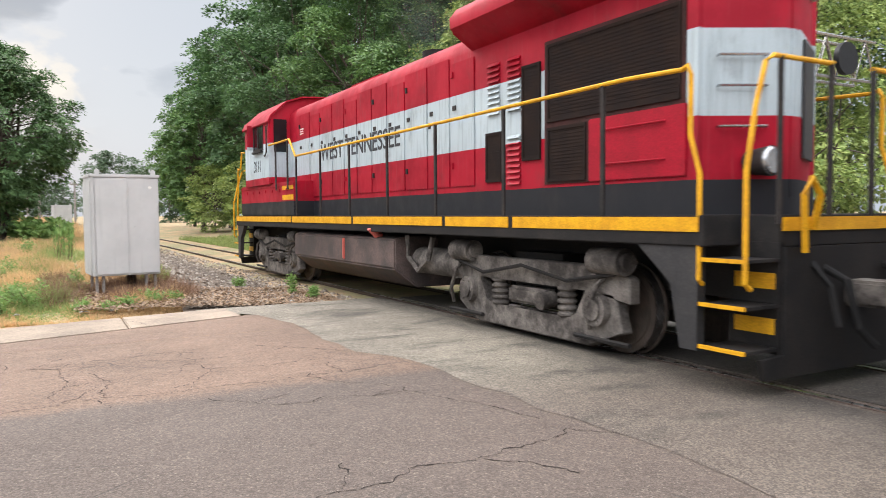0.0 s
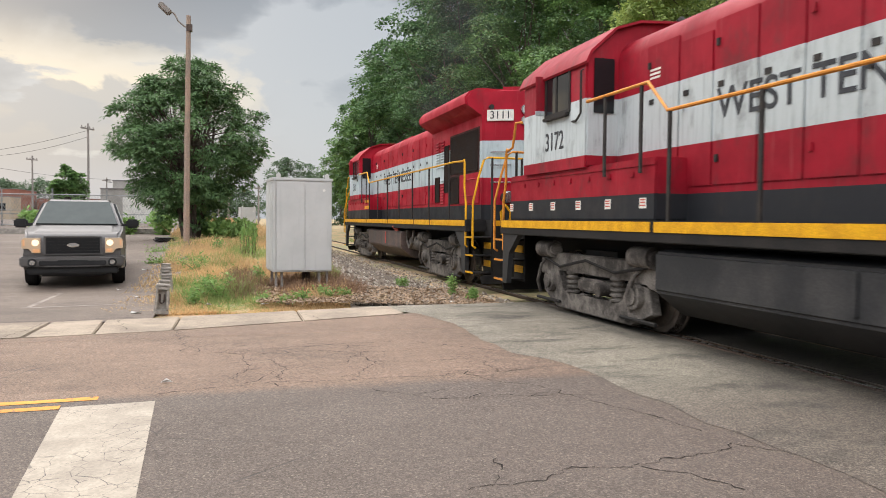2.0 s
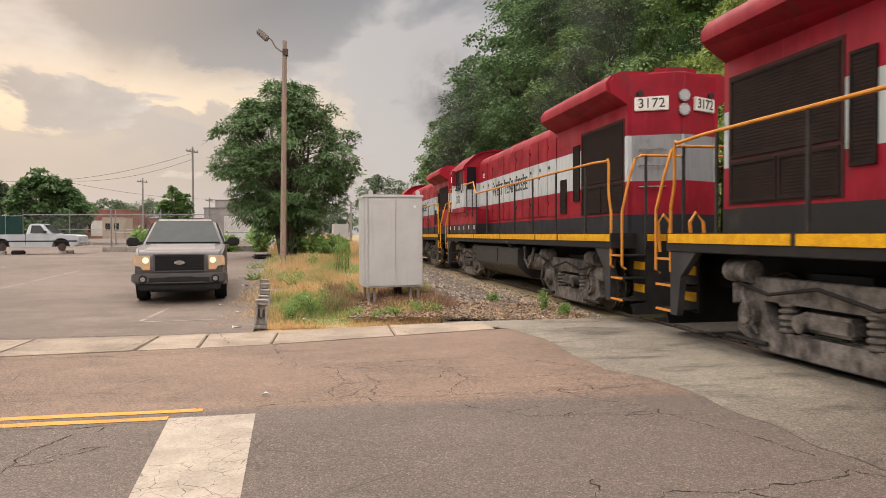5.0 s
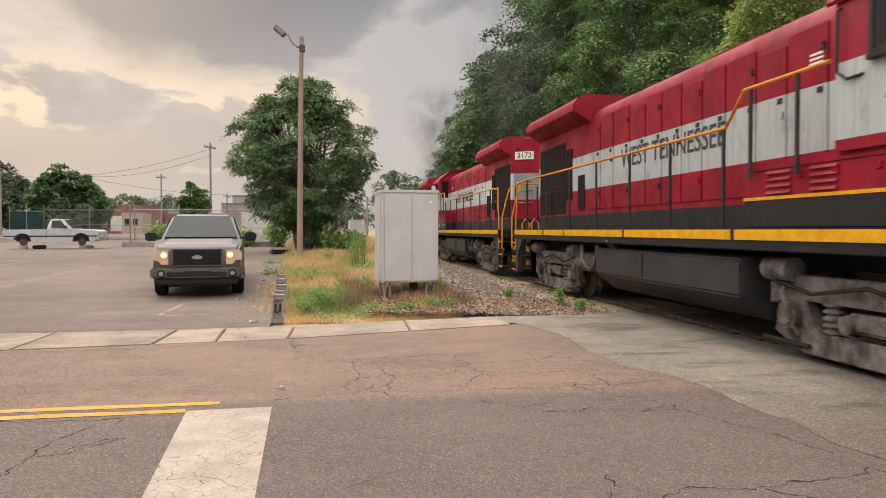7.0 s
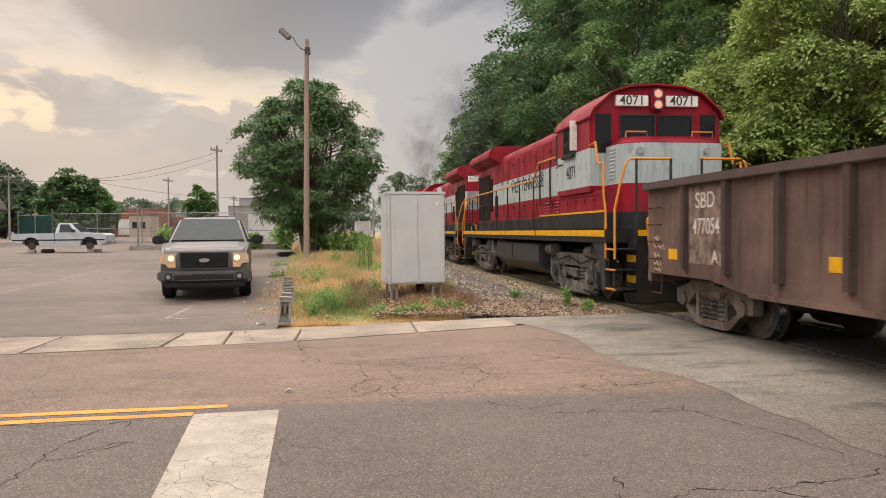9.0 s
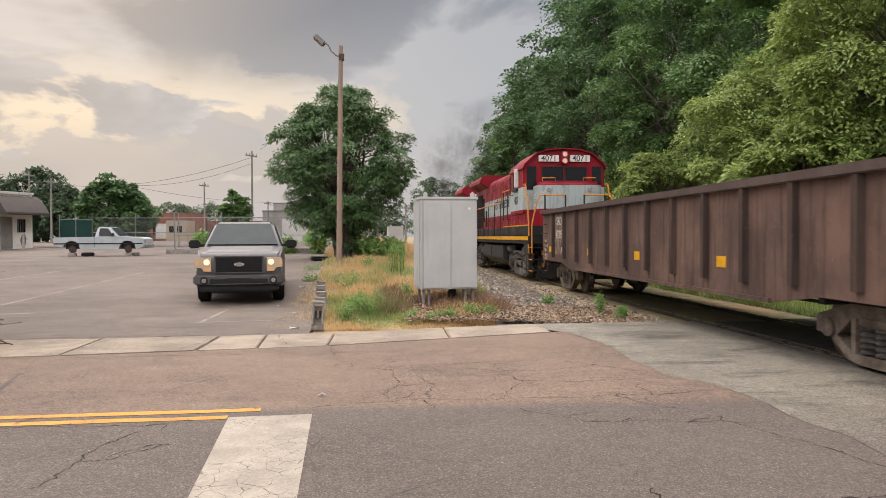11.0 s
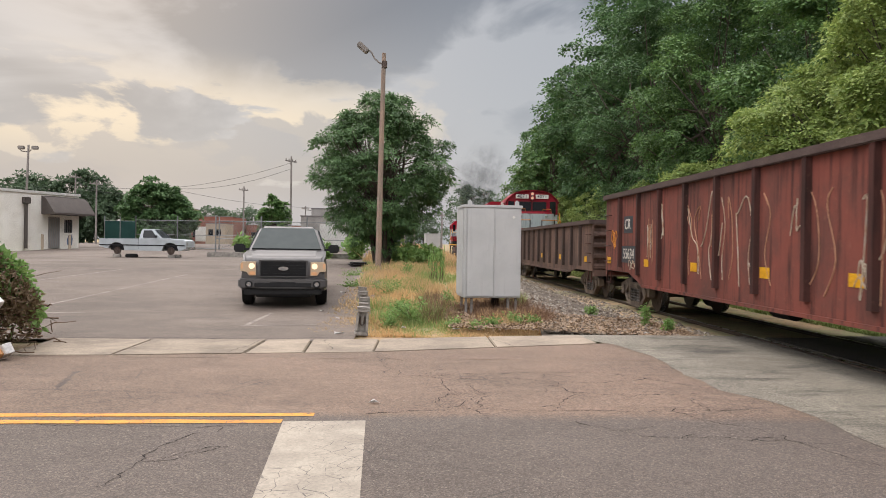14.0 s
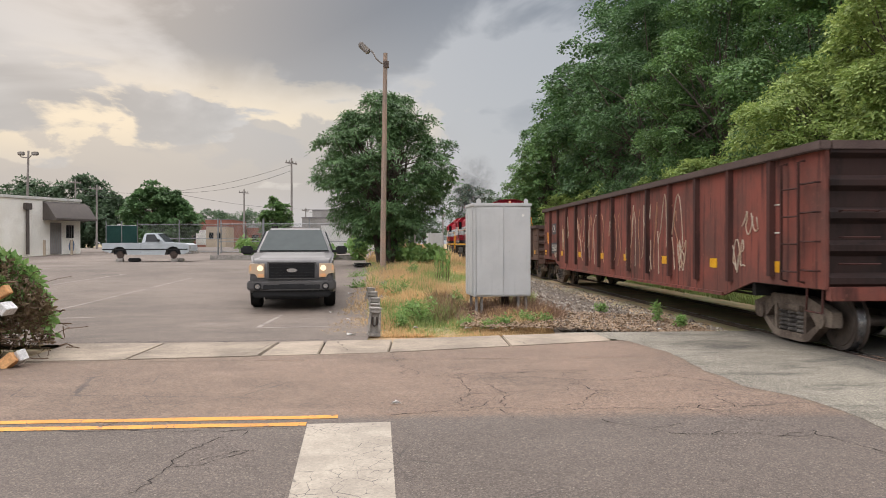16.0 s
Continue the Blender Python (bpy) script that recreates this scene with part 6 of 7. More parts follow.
def leaf_litter(n, seed):
    """Dead leaves strewn over the gravel's edge, lying nearly flat."""
    rng = np.random.default_rng(seed)
    P = np.array([litter_area(rng) for _ in range(n)])
    ob = leaves("leaf_litter", P, rng.normal(0, 1, (n, 3)) * (1, 1, 0.25), 0.07, 0.022, leaf_mat("dead_leaf_brown", (0.22, 0.14, 0.088), (0.42, 0.30, 0.19), 0.15), None, rng, 0.0, "stuff", 0.1, np.array((0, 0, 1)) + rng.normal(0, 0.35, (n, 3)))
    tagged(ob, "brown dead leaves strewn over gravel and concrete edge", "leaf litter")


leaf_litter(9000, 29)
tree(-1.45, 35.5, 8.25, 3.05, 5, LEAF_TREE, "broad round leafy tree beside the wooden pole", (0.19, 0.038), 64000, 0.11, 0.13, 200, 0.5, stems=6, pad=(0.14, 0.24))
# wood beyond the track: tall dark trees behind, lighter ones in front
WOOD = "wood beyond the track"
for i, (x, y, h, r, m, cnt) in enumerate((
        (17.5, 95, 15, 5.0, LEAF_MID, 9000), (18.5, 80, 20, 6.0, LEAF_DARK, 10000), (16.5, 70, 17, 5.2, LEAF_MID, 9000), (19.0, 64, 24, 7.0, LEAF_DARK, 12000), (16.2, 56, 18, 5.0, LEAF_DARK, 10000),
        (20.0, 50, 25, 7.5, LEAF_DARK, 14000), (15.6, 45, 18, 5.0, LEAF_DARK, 12000), (21.0, 38, 24, 7.5, LEAF_DARK, 14000), (15.8, 36, 15, 4.6, LEAF_MID, 12000), (22.0, 27, 22, 7.0, LEAF_DARK, 13000),
        (17.0, 28.5, 14, 4.6, LEAF_MID, 13000), (24.0, 17, 19, 6.5, LEAF_DARK, 12000), (31.0, 9, 18, 7, LEAF_DARK, 9000), (30, 34, 24, 8, LEAF_DARK, 9000), (28, 56, 24, 8, LEAF_DARK, 8000), (12.9, 66, 13, 3.3, LEAF_MID, 7000))):
    tree(x, y, h, r, 60 + i, m, "tall dense dark green deciduous tree" if m is LEAF_DARK else "leafy green deciduous tree at the wood's edge", (0.30, 0.10) if y > 45 else (0.155, 0.055), int(cnt * (2.8 if y > 45 else 5.4)), 0.06, 0.24, 130, 0.25, WOOD, pad=(0.13, 0.25))
for i, (x, y, h, r, cnt) in enumerate(((13.6, 32, 6.0, 2.4, 7000), (14.4, 24, 8.5, 3.2, 11000), (17.0, 20.5, 13.0, 4.2, 16000), (15.3, 20.0, 12.0, 2.9, 11000), (13.2, 20.5, 5.0, 2.2, 7000), (20.0, 15.0, 14.0, 4.6, 14000), (14.2, 15.2, 4.6, 2.2, 6000), (13.4, 40, 5.0, 2.3, 5000), (13.4, 50, 5.5, 2.4, 4000), (13.2, 62, 6.0, 2.5, 4000), (16.5, 11.5, 6.0, 2.8, 6000))):
    tree(x, y, h, r, 85 + i, LEAF_LIGHT, "bright yellow-green young tree beside the track", (0.15, 0.043), int(cnt * 4.2), 0.03, 0.09, 100, 0.35, "young trees beside the track", pad=(0.16, 0.28))
# trees far off
for i, (x, y, h, r, m, cnt) in enumerate(((-21.6, 62, 5.5, 2.0, LEAF_TREE, 9000), (-19.9, 63, 4.9, 1.7, LEAF_TREE, 8000), (-11.6, 63, 4.8, 1.1, LEAF_MID, 3500), (14.0, 165, 14, 6.5, LEAF_FAR, 4500), (23.0, 150, 12, 6, LEAF_FAR, 3500), (-57, 112, 9.5, 5.0, LEAF_FAR, 6000), (-49.5, 112, 10.5, 4.6, LEAF_FAR, 7000), (-64, 108, 9.0, 5.0, LEAF_FAR, 6000),
                                         (-42.5, 108, 7.5, 3.4, LEAF_FAR, 4000), (-74, 118, 10, 6, LEAF_FAR, 3500), (-40, 190, 9, 6, LEAF_FAR, 2500), (-52, 195, 9, 6, LEAF_FAR, 2500), (-20, 200, 8, 6, LEAF_FAR, 2500), (-5, 190, 7, 6, LEAF_FAR, 2500), (4, 200, 9, 6, LEAF_FAR, 2500))):
    tree(x, y, h, r, 120 + i, m, "green tree standing far behind the lot", (0.5, 0.17) if y > 90 else (0.26, 0.08), int(cnt * 2.2), 0.05, 0.15, 80, 0.2, "far trees", pad=(0.22, 0.38))
# ---- signal cabinet ----
def signal_cabinet(m, w, d, h, leg, label):
    C = thing("signal_cabinet", label, "equipment cabinet", "signal cabinets")
    C.matrix_basis = m
    bm = B()
    box(bm, -w / 2, w / 2, 0, d, leg, leg + h, 0.012)
    body = part("body", bm, GALV, C)
    bm = B()
    box(bm, -w / 2 - 0.02, w / 2 + 0.02, -0.03, d + 0.02, leg + h - 0.05, leg + h + 0.012, 0.01)
    part("roof", bm, GALV, C)
    for a, b in ((-w / 2 + 0.07, 0.03), (0.05, w / 2 - 0.02)):
        bm = B()
        box(bm, a, b, -0.02, 0.005, leg + 0.03, leg + h - 0.06, 0.008)
        part("door", bm, GALV, C)
    bm = B()
    for x in (-w / 2 + 0.035, 0.04):
        box(bm, x - 0.012, x + 0.012, -0.028, 0.0, leg + 0.01, leg + h - 0.05)
    part("door_trim", bm, GALV, C)
    for k in range(3):
        bm = B()
        box(bm, -w / 2 - 0.014, -w / 2, 0.06 + k * d / 3.1, 0.06 + k * d / 3.1 + d / 3.6, leg + 0.04, leg + h - 0.1, 0.006)
        part("side_panel", bm, GALV, C)
    for x in (-w / 2 + 0.12, w / 2 - 0.1):
        bm = B()
        prism(bm, [(x - 0.045, leg + h), (x + 0.045, leg + h), (x + 0.045, leg + h + 0.08), (x, leg + h + 0.12), (x - 0.045, leg + h + 0.08)], 0.0, 0.015)
        cyl(bm, (x, -0.004, leg + h + 0.055), (x, 0.0, leg + h + 0.055), 0.014, 8)
        part("lifting_eye", bm, GALV, C)
    for x, y in ((-w / 2 + 0.08, 0.1), (-w / 2 + 0.2, 0.12), (w / 2 - 0.25, 0.1), (w / 2 - 0.08, 0.1), (-w / 2 + 0.1, d - 0.1), (w / 2 - 0.1, d - 0.1)):
        boxpart("leg", (x - 0.025, x + 0.025, y - 0.025, y + 0.025, -0.05, leg), GREYPOLE, C)
    for x in (0.1, 0.16, 0.22):
        bm = B()
        cyl(bm, (x, d * 0.5, -0.05), (x, d * 0.5, leg), 0.03, 8)
        part("conduit", bm, RAILM, C)
    bm = B()
    cyl(bm, (w / 2 - 0.17, -0.03, leg + h - 0.24), (w / 2 - 0.17, -0.018, leg + h - 0.24), 0.03, 12)
    part("door_plate", bm, PLATE, C)
    return C


signal_cabinet(pose(1.64, 15.1, 0.07, 0, 0, 4), 1.23, 1.0, 1.95, 0.38, "grey galvanised trackside cabinet on short legs")
signal_cabinet(pose(1.6, 51, 0.78, 0, 0, 8), 1.0, 0.9, 1.35, 0.15, "small grey trackside cabinet farther down the line")


# ---- vehicles ----
def wheel(parent, x, y, r, w, hub=CHROME):
    bm = B()
    cyl(bm, (x - w / 2, y, r), (x + w / 2, y, r), r, 28)
    bmesh.ops.bevel(bm, geom=[e for e in bm.edges if abs(e.verts[0].co.x - e.verts[1].co.x) < 0.01], offset=0.04, segments=2, affect="EDGES")
    t = part("tyre", bm, RUBBER, parent)
    bm = B()
    cyl(bm, (x - w / 2 - 0.006, y, r), (x + w / 2 + 0.006, y, r), r * 0.6, 20)
    part("rim", bm, hub, t)


def grey_pickup():
    P = thing("pickup_truck", "dark grey pickup truck with lit headlights on the lot", "pickup truck")
    P.matrix_basis = pose(-2.93, 16.3, rise(-2.9, 16.8), 0.6, 0, 6.5)
    # body side outline, nose at y = 0
    bm = B()
    prism(bm, [(0.06, 0.40), (0.02, 0.60), (0.0, 0.72), (0.02, 1.02), (0.12, 1.13), (0.5, 1.19), (1.35, 1.26), (5.75, 1.27), (5.8, 0.55), (5.5, 0.42),
               (5.1, 0.42), (5.02, 0.66), (4.85, 0.82), (4.6, 0.87), (4.35, 0.82), (4.18, 0.66), (4.1, 0.40), (1.5, 0.38), (1.42, 0.66), (1.25, 0.82), (1.0, 0.87), (0.75, 0.82), (0.58, 0.66), (0.5, 0.40)], -0.97, 0.97, "x")
    for v in bm.verts:
        if v.co.y < 0.2:
            v.co.x *= 0.94
        if v.co.z > 1.0:
            v.co.x *= 0.965
    bmesh.ops.bevel(bm, geom=[e for e in bm.edges if abs(e.verts[0].co.x) > 0.8 and abs(e.verts[1].co.x) > 0.8 and e.verts[0].co.x * e.verts[1].co.x > 0 and e.verts[0].co.z > 0.9], offset=0.05, segments=3, affect="EDGES")
    body = part("body", bm, GREYCAR, P, "", 40)
    bm = B()
    prism(bm, [(0.25, 1.15), (1.3, 1.262), (1.3, 1.28), (0.3, 1.185)], -0.72, 0.72, "x")
    part("bonnet_bulge", bm, GREYCAR, body, "", 60)
    # cab
    base = [(-0.91, 1.32), (0.91, 1.32), (0.91, 3.75), (-0.91, 3.75)]
    roof = [(-0.68, 2.18), (0.68, 2.18), (0.70, 3.55), (-0.70, 3.55)]
    bm = B()
    rings = [[bm.verts.new((x, y, z)) for x, y in lp] for lp, z in ((base, 1.24), (roof, 1.86))]
    for k in range(4):
        bm.faces.new((rings[0][k], rings[0][(k + 1) % 4], rings[1][(k + 1) % 4], rings[1][k]))
    bm.faces.new(rings[1])
    bmesh.ops.bevel(bm, geom=[e for e in bm.edges if max(v.co.z for v in e.verts) > 1.5], offset=0.07, segments=3, affect="EDGES")
    cab = part("cab", bm, GREYCAR, P, "", 40)
    bm = B()
    q = [(-0.82, 1.40, 1.29), (0.82, 1.40, 1.29), (0.64, 2.08, 1.79), (-0.64, 2.08, 1.79)]
    vs = [bm.verts.new(Vector(p) + Vector((0, -0.035, 0.03))) for p in q] + [bm.verts.new(Vector(p) + Vector((0, 0.02, -0.01))) for p in q]
    bm.faces.new(vs[:4])
    for k in range(4):
        bm.faces.new((vs[k], vs[(k + 1) % 4], vs[4 + (k + 1) % 4], vs[4 + k]))
    part("windscreen", bm, WSHIELD, cab, "pale reflecting windscreen")
    for s in (-1, 1):
        bm = B()
        q = [(s * 0.905, 1.75, 1.30), (s * 0.905, 3.5, 1.30), (s * 0.735, 3.42, 1.77), (s * 0.735, 2.2, 1.77)]
        vs = [bm.verts.new(Vector(p) + Vector((s * 0.03, 0, 0))) for p in q] + [bm.verts.new(Vector(p)) for p in q]
        bm.faces.new(vs[:4])
        for k in range(4):
            bm.faces.new((vs[k], vs[(k + 1) % 4], vs[4 + (k + 1) % 4], vs[4 + k]))
        part("side_window", bm, GLASS, cab)
        bm = B()
        box(bm, min(s * 1.0, s * 1.27), max(s * 1.0, s * 1.27), 1.55, 1.68, 1.22, 1.42, 0.035)
        box(bm, min(s * 0.9, s * 1.02), max(s * 0.9, s * 1.02), 1.58, 1.65, 1.26, 1.32)
        part("wing_mirror", bm, TRIM, cab)
        bm = B()
        prism(bm, [(s * x, z) for x, z in ((0.60, 1.05), (0.90, 1.05), (0.94, 0.98), (0.94, 0.84), (0.80, 0.82), (0.75, 0.74), (0.60, 0.74))], -0.03, 0.1)
        lamp_unit = part("headlight_unit", bm, LAMPGLOW, body, "warm lit headlight unit")
        bm = B()
        cyl(bm, (s * 0.69, -0.045, 0.95), (s * 0.69, -0.02, 0.95), 0.065, 16)
        part("bulb", bm, HEADLIGHT, lamp_unit, "lit warm headlight")
        bm = B()
        box(bm, min(s * 0.61, s * 0.745), max(s * 0.61, s * 0.745), -0.045, 0.03, 0.75, 0.83, 0.015)
        part("turn_signal", bm, AMBER, lamp_unit, "lit amber signal lamp")
        bm = B()
        box(bm, min(s * 0.86, s * 0.935), max(s * 0.86, s * 0.935), -0.034, 0.08, 0.87, 1.03, 0.02)
        part("side_lamp", bm, AMBER, lamp_unit, "lit amber corner lamp")
        bm = B()
        cyl(bm, (s * 0.74, -0.15, 0.55), (s * 0.74, -0.10, 0.55), 0.05, 14)
        part("fog_lamp", bm, CHROME, body)
        bm = B()
        cyl(bm, (s * 0.74, -0.14, 0.55), (s * 0.74, -0.09, 0.55), 0.085, 14)
        part("fog_lamp_ring", bm, TRIM, body)
        tube_pts = [(s * 0.15 - 0.1, 1.42, 1.30), (s * 0.15 + s * 0.45, 1.44, 1.315)]
        bm = B()
        tube(bm, tube_pts, 0.015)
        part("wiper", bm, TRIM, cab)
        wheel(P, s * 0.84, 1.0, 0.375, 0.26)
        wheel(P, s * 0.84, 4.6, 0.375, 0.26)
    bm = B()
    box(bm, -0.50, 0.50, -0.02, 0.06, 0.72, 1.06)
    grille = part("grille", bm, TRIM, body, "black grille with bars")
    for k in range(5):
        boxpart("grille_bar", (-0.49, 0.49, -0.045, -0.015, 0.76 + k * 0.062, 0.785 + k * 0.062), TRIM, grille, "", 0.006)
    bm = B()
    for a, b, c0, c1 in ((-0.54, 0.54, 1.055, 1.085), (-0.54, 0.54, 0.70, 0.725), (-0.54, -0.5, 0.725, 1.055), (0.5, 0.54, 0.725, 1.055)):
        box(bm, a, b, -0.04, 0.04, c0, c1, 0.008)
    part("grille_surround", bm, GREYCAR, grille)
    bm = B()
    ellipse(bm, 0, -0.045, 0.90, 0.115, 0.045)
    part("badge", bm, CHROME, grille, "plain oval badge")
    bm = B()
    prism(bm, [(-0.98, -0.02), (-0.9, -0.10), (-0.5, -0.14), (0.5, -0.14), (0.9, -0.10), (0.98, -0.02), (0.98, 0.3), (-0.98, 0.3)], 0.46, 0.67, "z")
    bmesh.ops.bevel(bm, geom=[e for e in bm.edges if abs(e.verts[0].co.z - e.verts[1].co.z) < 0.01], offset=0.03, segments=2, affect="EDGES")
    part("bumper", bm, GREYCAR, P, "", 50)
    bm = B()
    box(bm, -0.62, 0.62, -0.152, -0.05, 0.485, 0.585, 0.012)
    box(bm, -0.28, 0.28, -0.16, -0.05, 0.49, 0.60, 0.01)
    part("bumper_intake", bm, TRIM, P)
    boxpart("lower_valance", (-0.85, 0.85, -0.06, 0.3, 0.30, 0.47), TRIM, P, "", 0.03)
    boxpart("skid_plate", (-0.6, 0.6, 0.1, 0.6, 0.25, 0.33), TRIM, P)
    return P


grey_pickup()


def silver_pickup():
    P = thing("pickup_truck", "silver pickup truck without front wheels on blocks", "pickup truck")
    P.matrix_basis = pose(-15.1, 42.6, rise(-14, 42.6) - 0.03, 0, 0, -1) @ Matrix.Diagonal((0.96, 1, 1.07, 1))
    bm = B()
    prism(bm, [(-2.5, 0.62), (-2.52, 1.02), (-0.2, 1.04), (1.0, 1.06), (2.3, 1.01), (2.5, 0.93), (2.52, 0.55), (2.2, 0.42), (2.08, 0.42), (2.0, 0.66), (1.82, 0.80), (1.6, 0.85), (1.38, 0.80), (1.2, 0.66), (1.12, 0.40),
               (-1.05, 0.42), (-1.12, 0.66), (-1.3, 0.80), (-1.52, 0.84), (-1.74, 0.80), (-1.92, 0.66), (-2.0, 0.5)], -0.82, 0.82, "y")
    bmesh.ops.bevel(bm, geom=[e for e in bm.edges if e.verts[0].co.y * e.verts[1].co.y > 0 and min(v.co.z for v in e.verts) > 0.86], offset=0.04, segments=2, affect="EDGES")
    body = part("body", bm, SILVERCAR, P, "", 40)
    bm = B()
    rings = [[bm.verts.new((x, y, z)) for x, y in lp] for lp, z in (([(-0.25, -0.78), (1.15, -0.78), (1.15, 0.78), (-0.25, 0.78)], 1.03), ([(-0.12, -0.62), (0.55, -0.62), (0.55, 0.62), (-0.12, 0.62)], 1.55))]
    for k in range(4):
        bm.faces.new((rings[0][k], rings[0][(k + 1) % 4], rings[1][(k + 1) % 4], rings[1][k]))
    bm.faces.new(rings[1])
    bmesh.ops.bevel(bm, geom=[e for e in bm.edges if max(v.co.z for v in e.verts) > 1.3], offset=0.05, segments=2, affect="EDGES")
    cab = part("cab", bm, SILVERCAR, P, "", 40)
    bm = B()
    prism(bm, [(0.0, 1.10), (0.80, 1.10), (0.48, 1.48), (0.03, 1.48)], -0.80, -0.64, "y")
    for v in bm.verts:
        v.co.y = -0.80 + (v.co.z - 1.10) * 0.32 + (0.05 if v.co.y > -0.7 else -0.012)
    part("side_window", bm, GLASS, cab)
    bm = B()
    vs = [bm.verts.new(p) for p in ((1.12, -0.7, 1.10), (1.12, 0.7, 1.10), (0.62, 0.58, 1.52), (0.62, -0.58, 1.52))]
    bm.faces.new(vs)
    bmesh.ops.solidify(bm, geom=list(bm.faces), thickness=0.03)
    part("windscreen", bm, WSHIELD, cab)
    boxpart("body_moulding", (-2.5, 2.45, -0.835, -0.815, 0.66, 0.72), TRIM, body)
    boxpart("door_gap", (-0.26, -0.24, -0.832, -0.815, 0.5, 1.04), TRIM, body)
    boxpart("bumper", (2.45, 2.6, -0.8, 0.8, 0.45, 0.62), CHROME, P, "", 0.03)
    boxpart("headlight", (2.44, 2.535, -0.78, -0.5, 0.70, 0.86), LENS, body, "", 0.01)
    boxpart("wing_mirror", (0.72, 0.86, -0.95, -0.80, 1.1, 1.22), TRIM, cab, "", 0.02)
    for x in (-1.52, 1.6):
        bm = B()
        cyl(bm, (x, -0.72, 0.40), (x, -0.60, 0.40), 0.2, 18)
        cyl(bm, (x, -0.76, 0.40), (x, -0.7, 0.40), 0.08, 12)
        part("brake_drum", bm, RAILM, P)
        boxpart("inner_arch", (x - 0.4, x + 0.4, -0.6, 0.6, 0.42, 0.8), TRIM, P)
    return P


silver_pickup()
for x, y in ((-16.6, 42.0), (-13.55, 42.0), (-13.3, 42.2)):
    o = boxpart("concrete_block", (-0.2, 0.2, -0.1, 0.1, 0, 0.2), BLOCKM, None, "", 0.01)
    o.location = (x, y, rise(x, y))
    tagged(o, "grey concrete block propping the silver pickup", "block", "prop blocks")
bm = B()
cyl(bm, (0, 0, 0.0), (0, 0, 0.22), 0.34, 24)
bmesh.ops.bevel(bm, geom=list(bm.edges), offset=0.05, segments=2, affect="EDGES")
o = part("tyre", bm, RUBBER)
o.location = (-15.75, 41.9, rise(-15, 41.9))
tagged(o, "loose black tyre lying beside the silver pickup", "tyre")


def white_car():
    C = thing("parked_car", "white parked car behind the brush pile", "car")
    C.matrix_basis = pose(-8.1, 12.75, rise(-8, 13), 0, 0, 0)
    bm = B()
    prism(bm, [(-4.4, 0.35), (-4.4, 0.95), (-3.6, 1.05), (-2.9, 1.45), (-1.6, 1.45), (-0.95, 1.08), (-0.1, 0.98), (0.0, 0.8), (0.02, 0.4), (-0.3, 0.3)], 0, 1.75, "y")
    bmesh.ops.bevel(bm, geom=list(bm.edges), offset=0.06, segments=2, affect="EDGES")
    b = part("body", bm, WHITECAR, C, "", 50)
    boxpart("headlight", (-0.3, 0.03, 0.05, 0.35, 0.72, 0.92), LENS, b, "", 0.03)
    boxpart("grille", (-0.05, 0.035, 0.45, 1.3, 0.62, 0.85), TRIM, b, "", 0.02)
    for x in (-0.85, -3.5):
        bm = B()
        cyl(bm, (x, -0.02, 0.31), (x, 0.2, 0.31), 0.31, 20)
        part("tyre", bm, RUBBER, C)


white_car()

# ---- poles and wires ----
def wood_pole(x, y, h, r, lean, material, label):
    P = thing("utility_pole", label, "pole", "poles")
    P.location = (x, y, min(rise(x, y), 1.0) - 0.05)
    bm = B()
    limb(bm, (0, 0, -0.2), (lean, 0, h), r, r * 0.68, np.random.default_rng(int(h * 10)), 0.004, 6)
    part("shaft", bm, material, P)
    return P


lamp = wood_pole(-1.38, 30.0, 8.9, 0.13, 0.13, WOODP, "weathered wooden pole with a floodlight on an arm")
bm = B()
tube(bm, [(0.13, 0, 8.43), (-0.05, 0, 8.5), (-0.25, 0, 8.67), (-0.36, 0, 8.9), (-0.47, 0, 9.0)], 0.035, 8)
part("arm", bm, GREYPOLE, lamp)
bm = B()
box(bm, -0.26, 0.26, -0.17, 0.17, -0.11, 0.11, 0.04)
bmesh.ops.transform(bm, matrix=pose(-0.73, 0, 9.1, 0, 42, 0), verts=bm.verts)
part("floodlight", bm, GREYPOLE, lamp, "grey tilted floodlight head")
boxpart("bracket", (0.05, 0.27, -0.1, 0.1, 8.3, 8.56), RAILM, lamp)
twin = wood_pole(-34.2, 66.5, 8.9, 0.13, 0.25, GREYPOLE, "grey pole with two floodlights above the white building")
for s in (-1, 1):
    bm = B()
    tube(bm, [(0, 0, 8.3), (s * 0.35, 0, 8.35), (s * 0.5, 0, 8.5)], 0.05)
    part("arm", bm, GREYPOLE, twin)
    bm = B()
    box(bm, s * 0.6 - 0.05, s * 0.6 + 0.5, -0.18, 0.18, 8.5, 8.82, 0.06)
    part("floodlight", bm, GREYPOLE, twin)


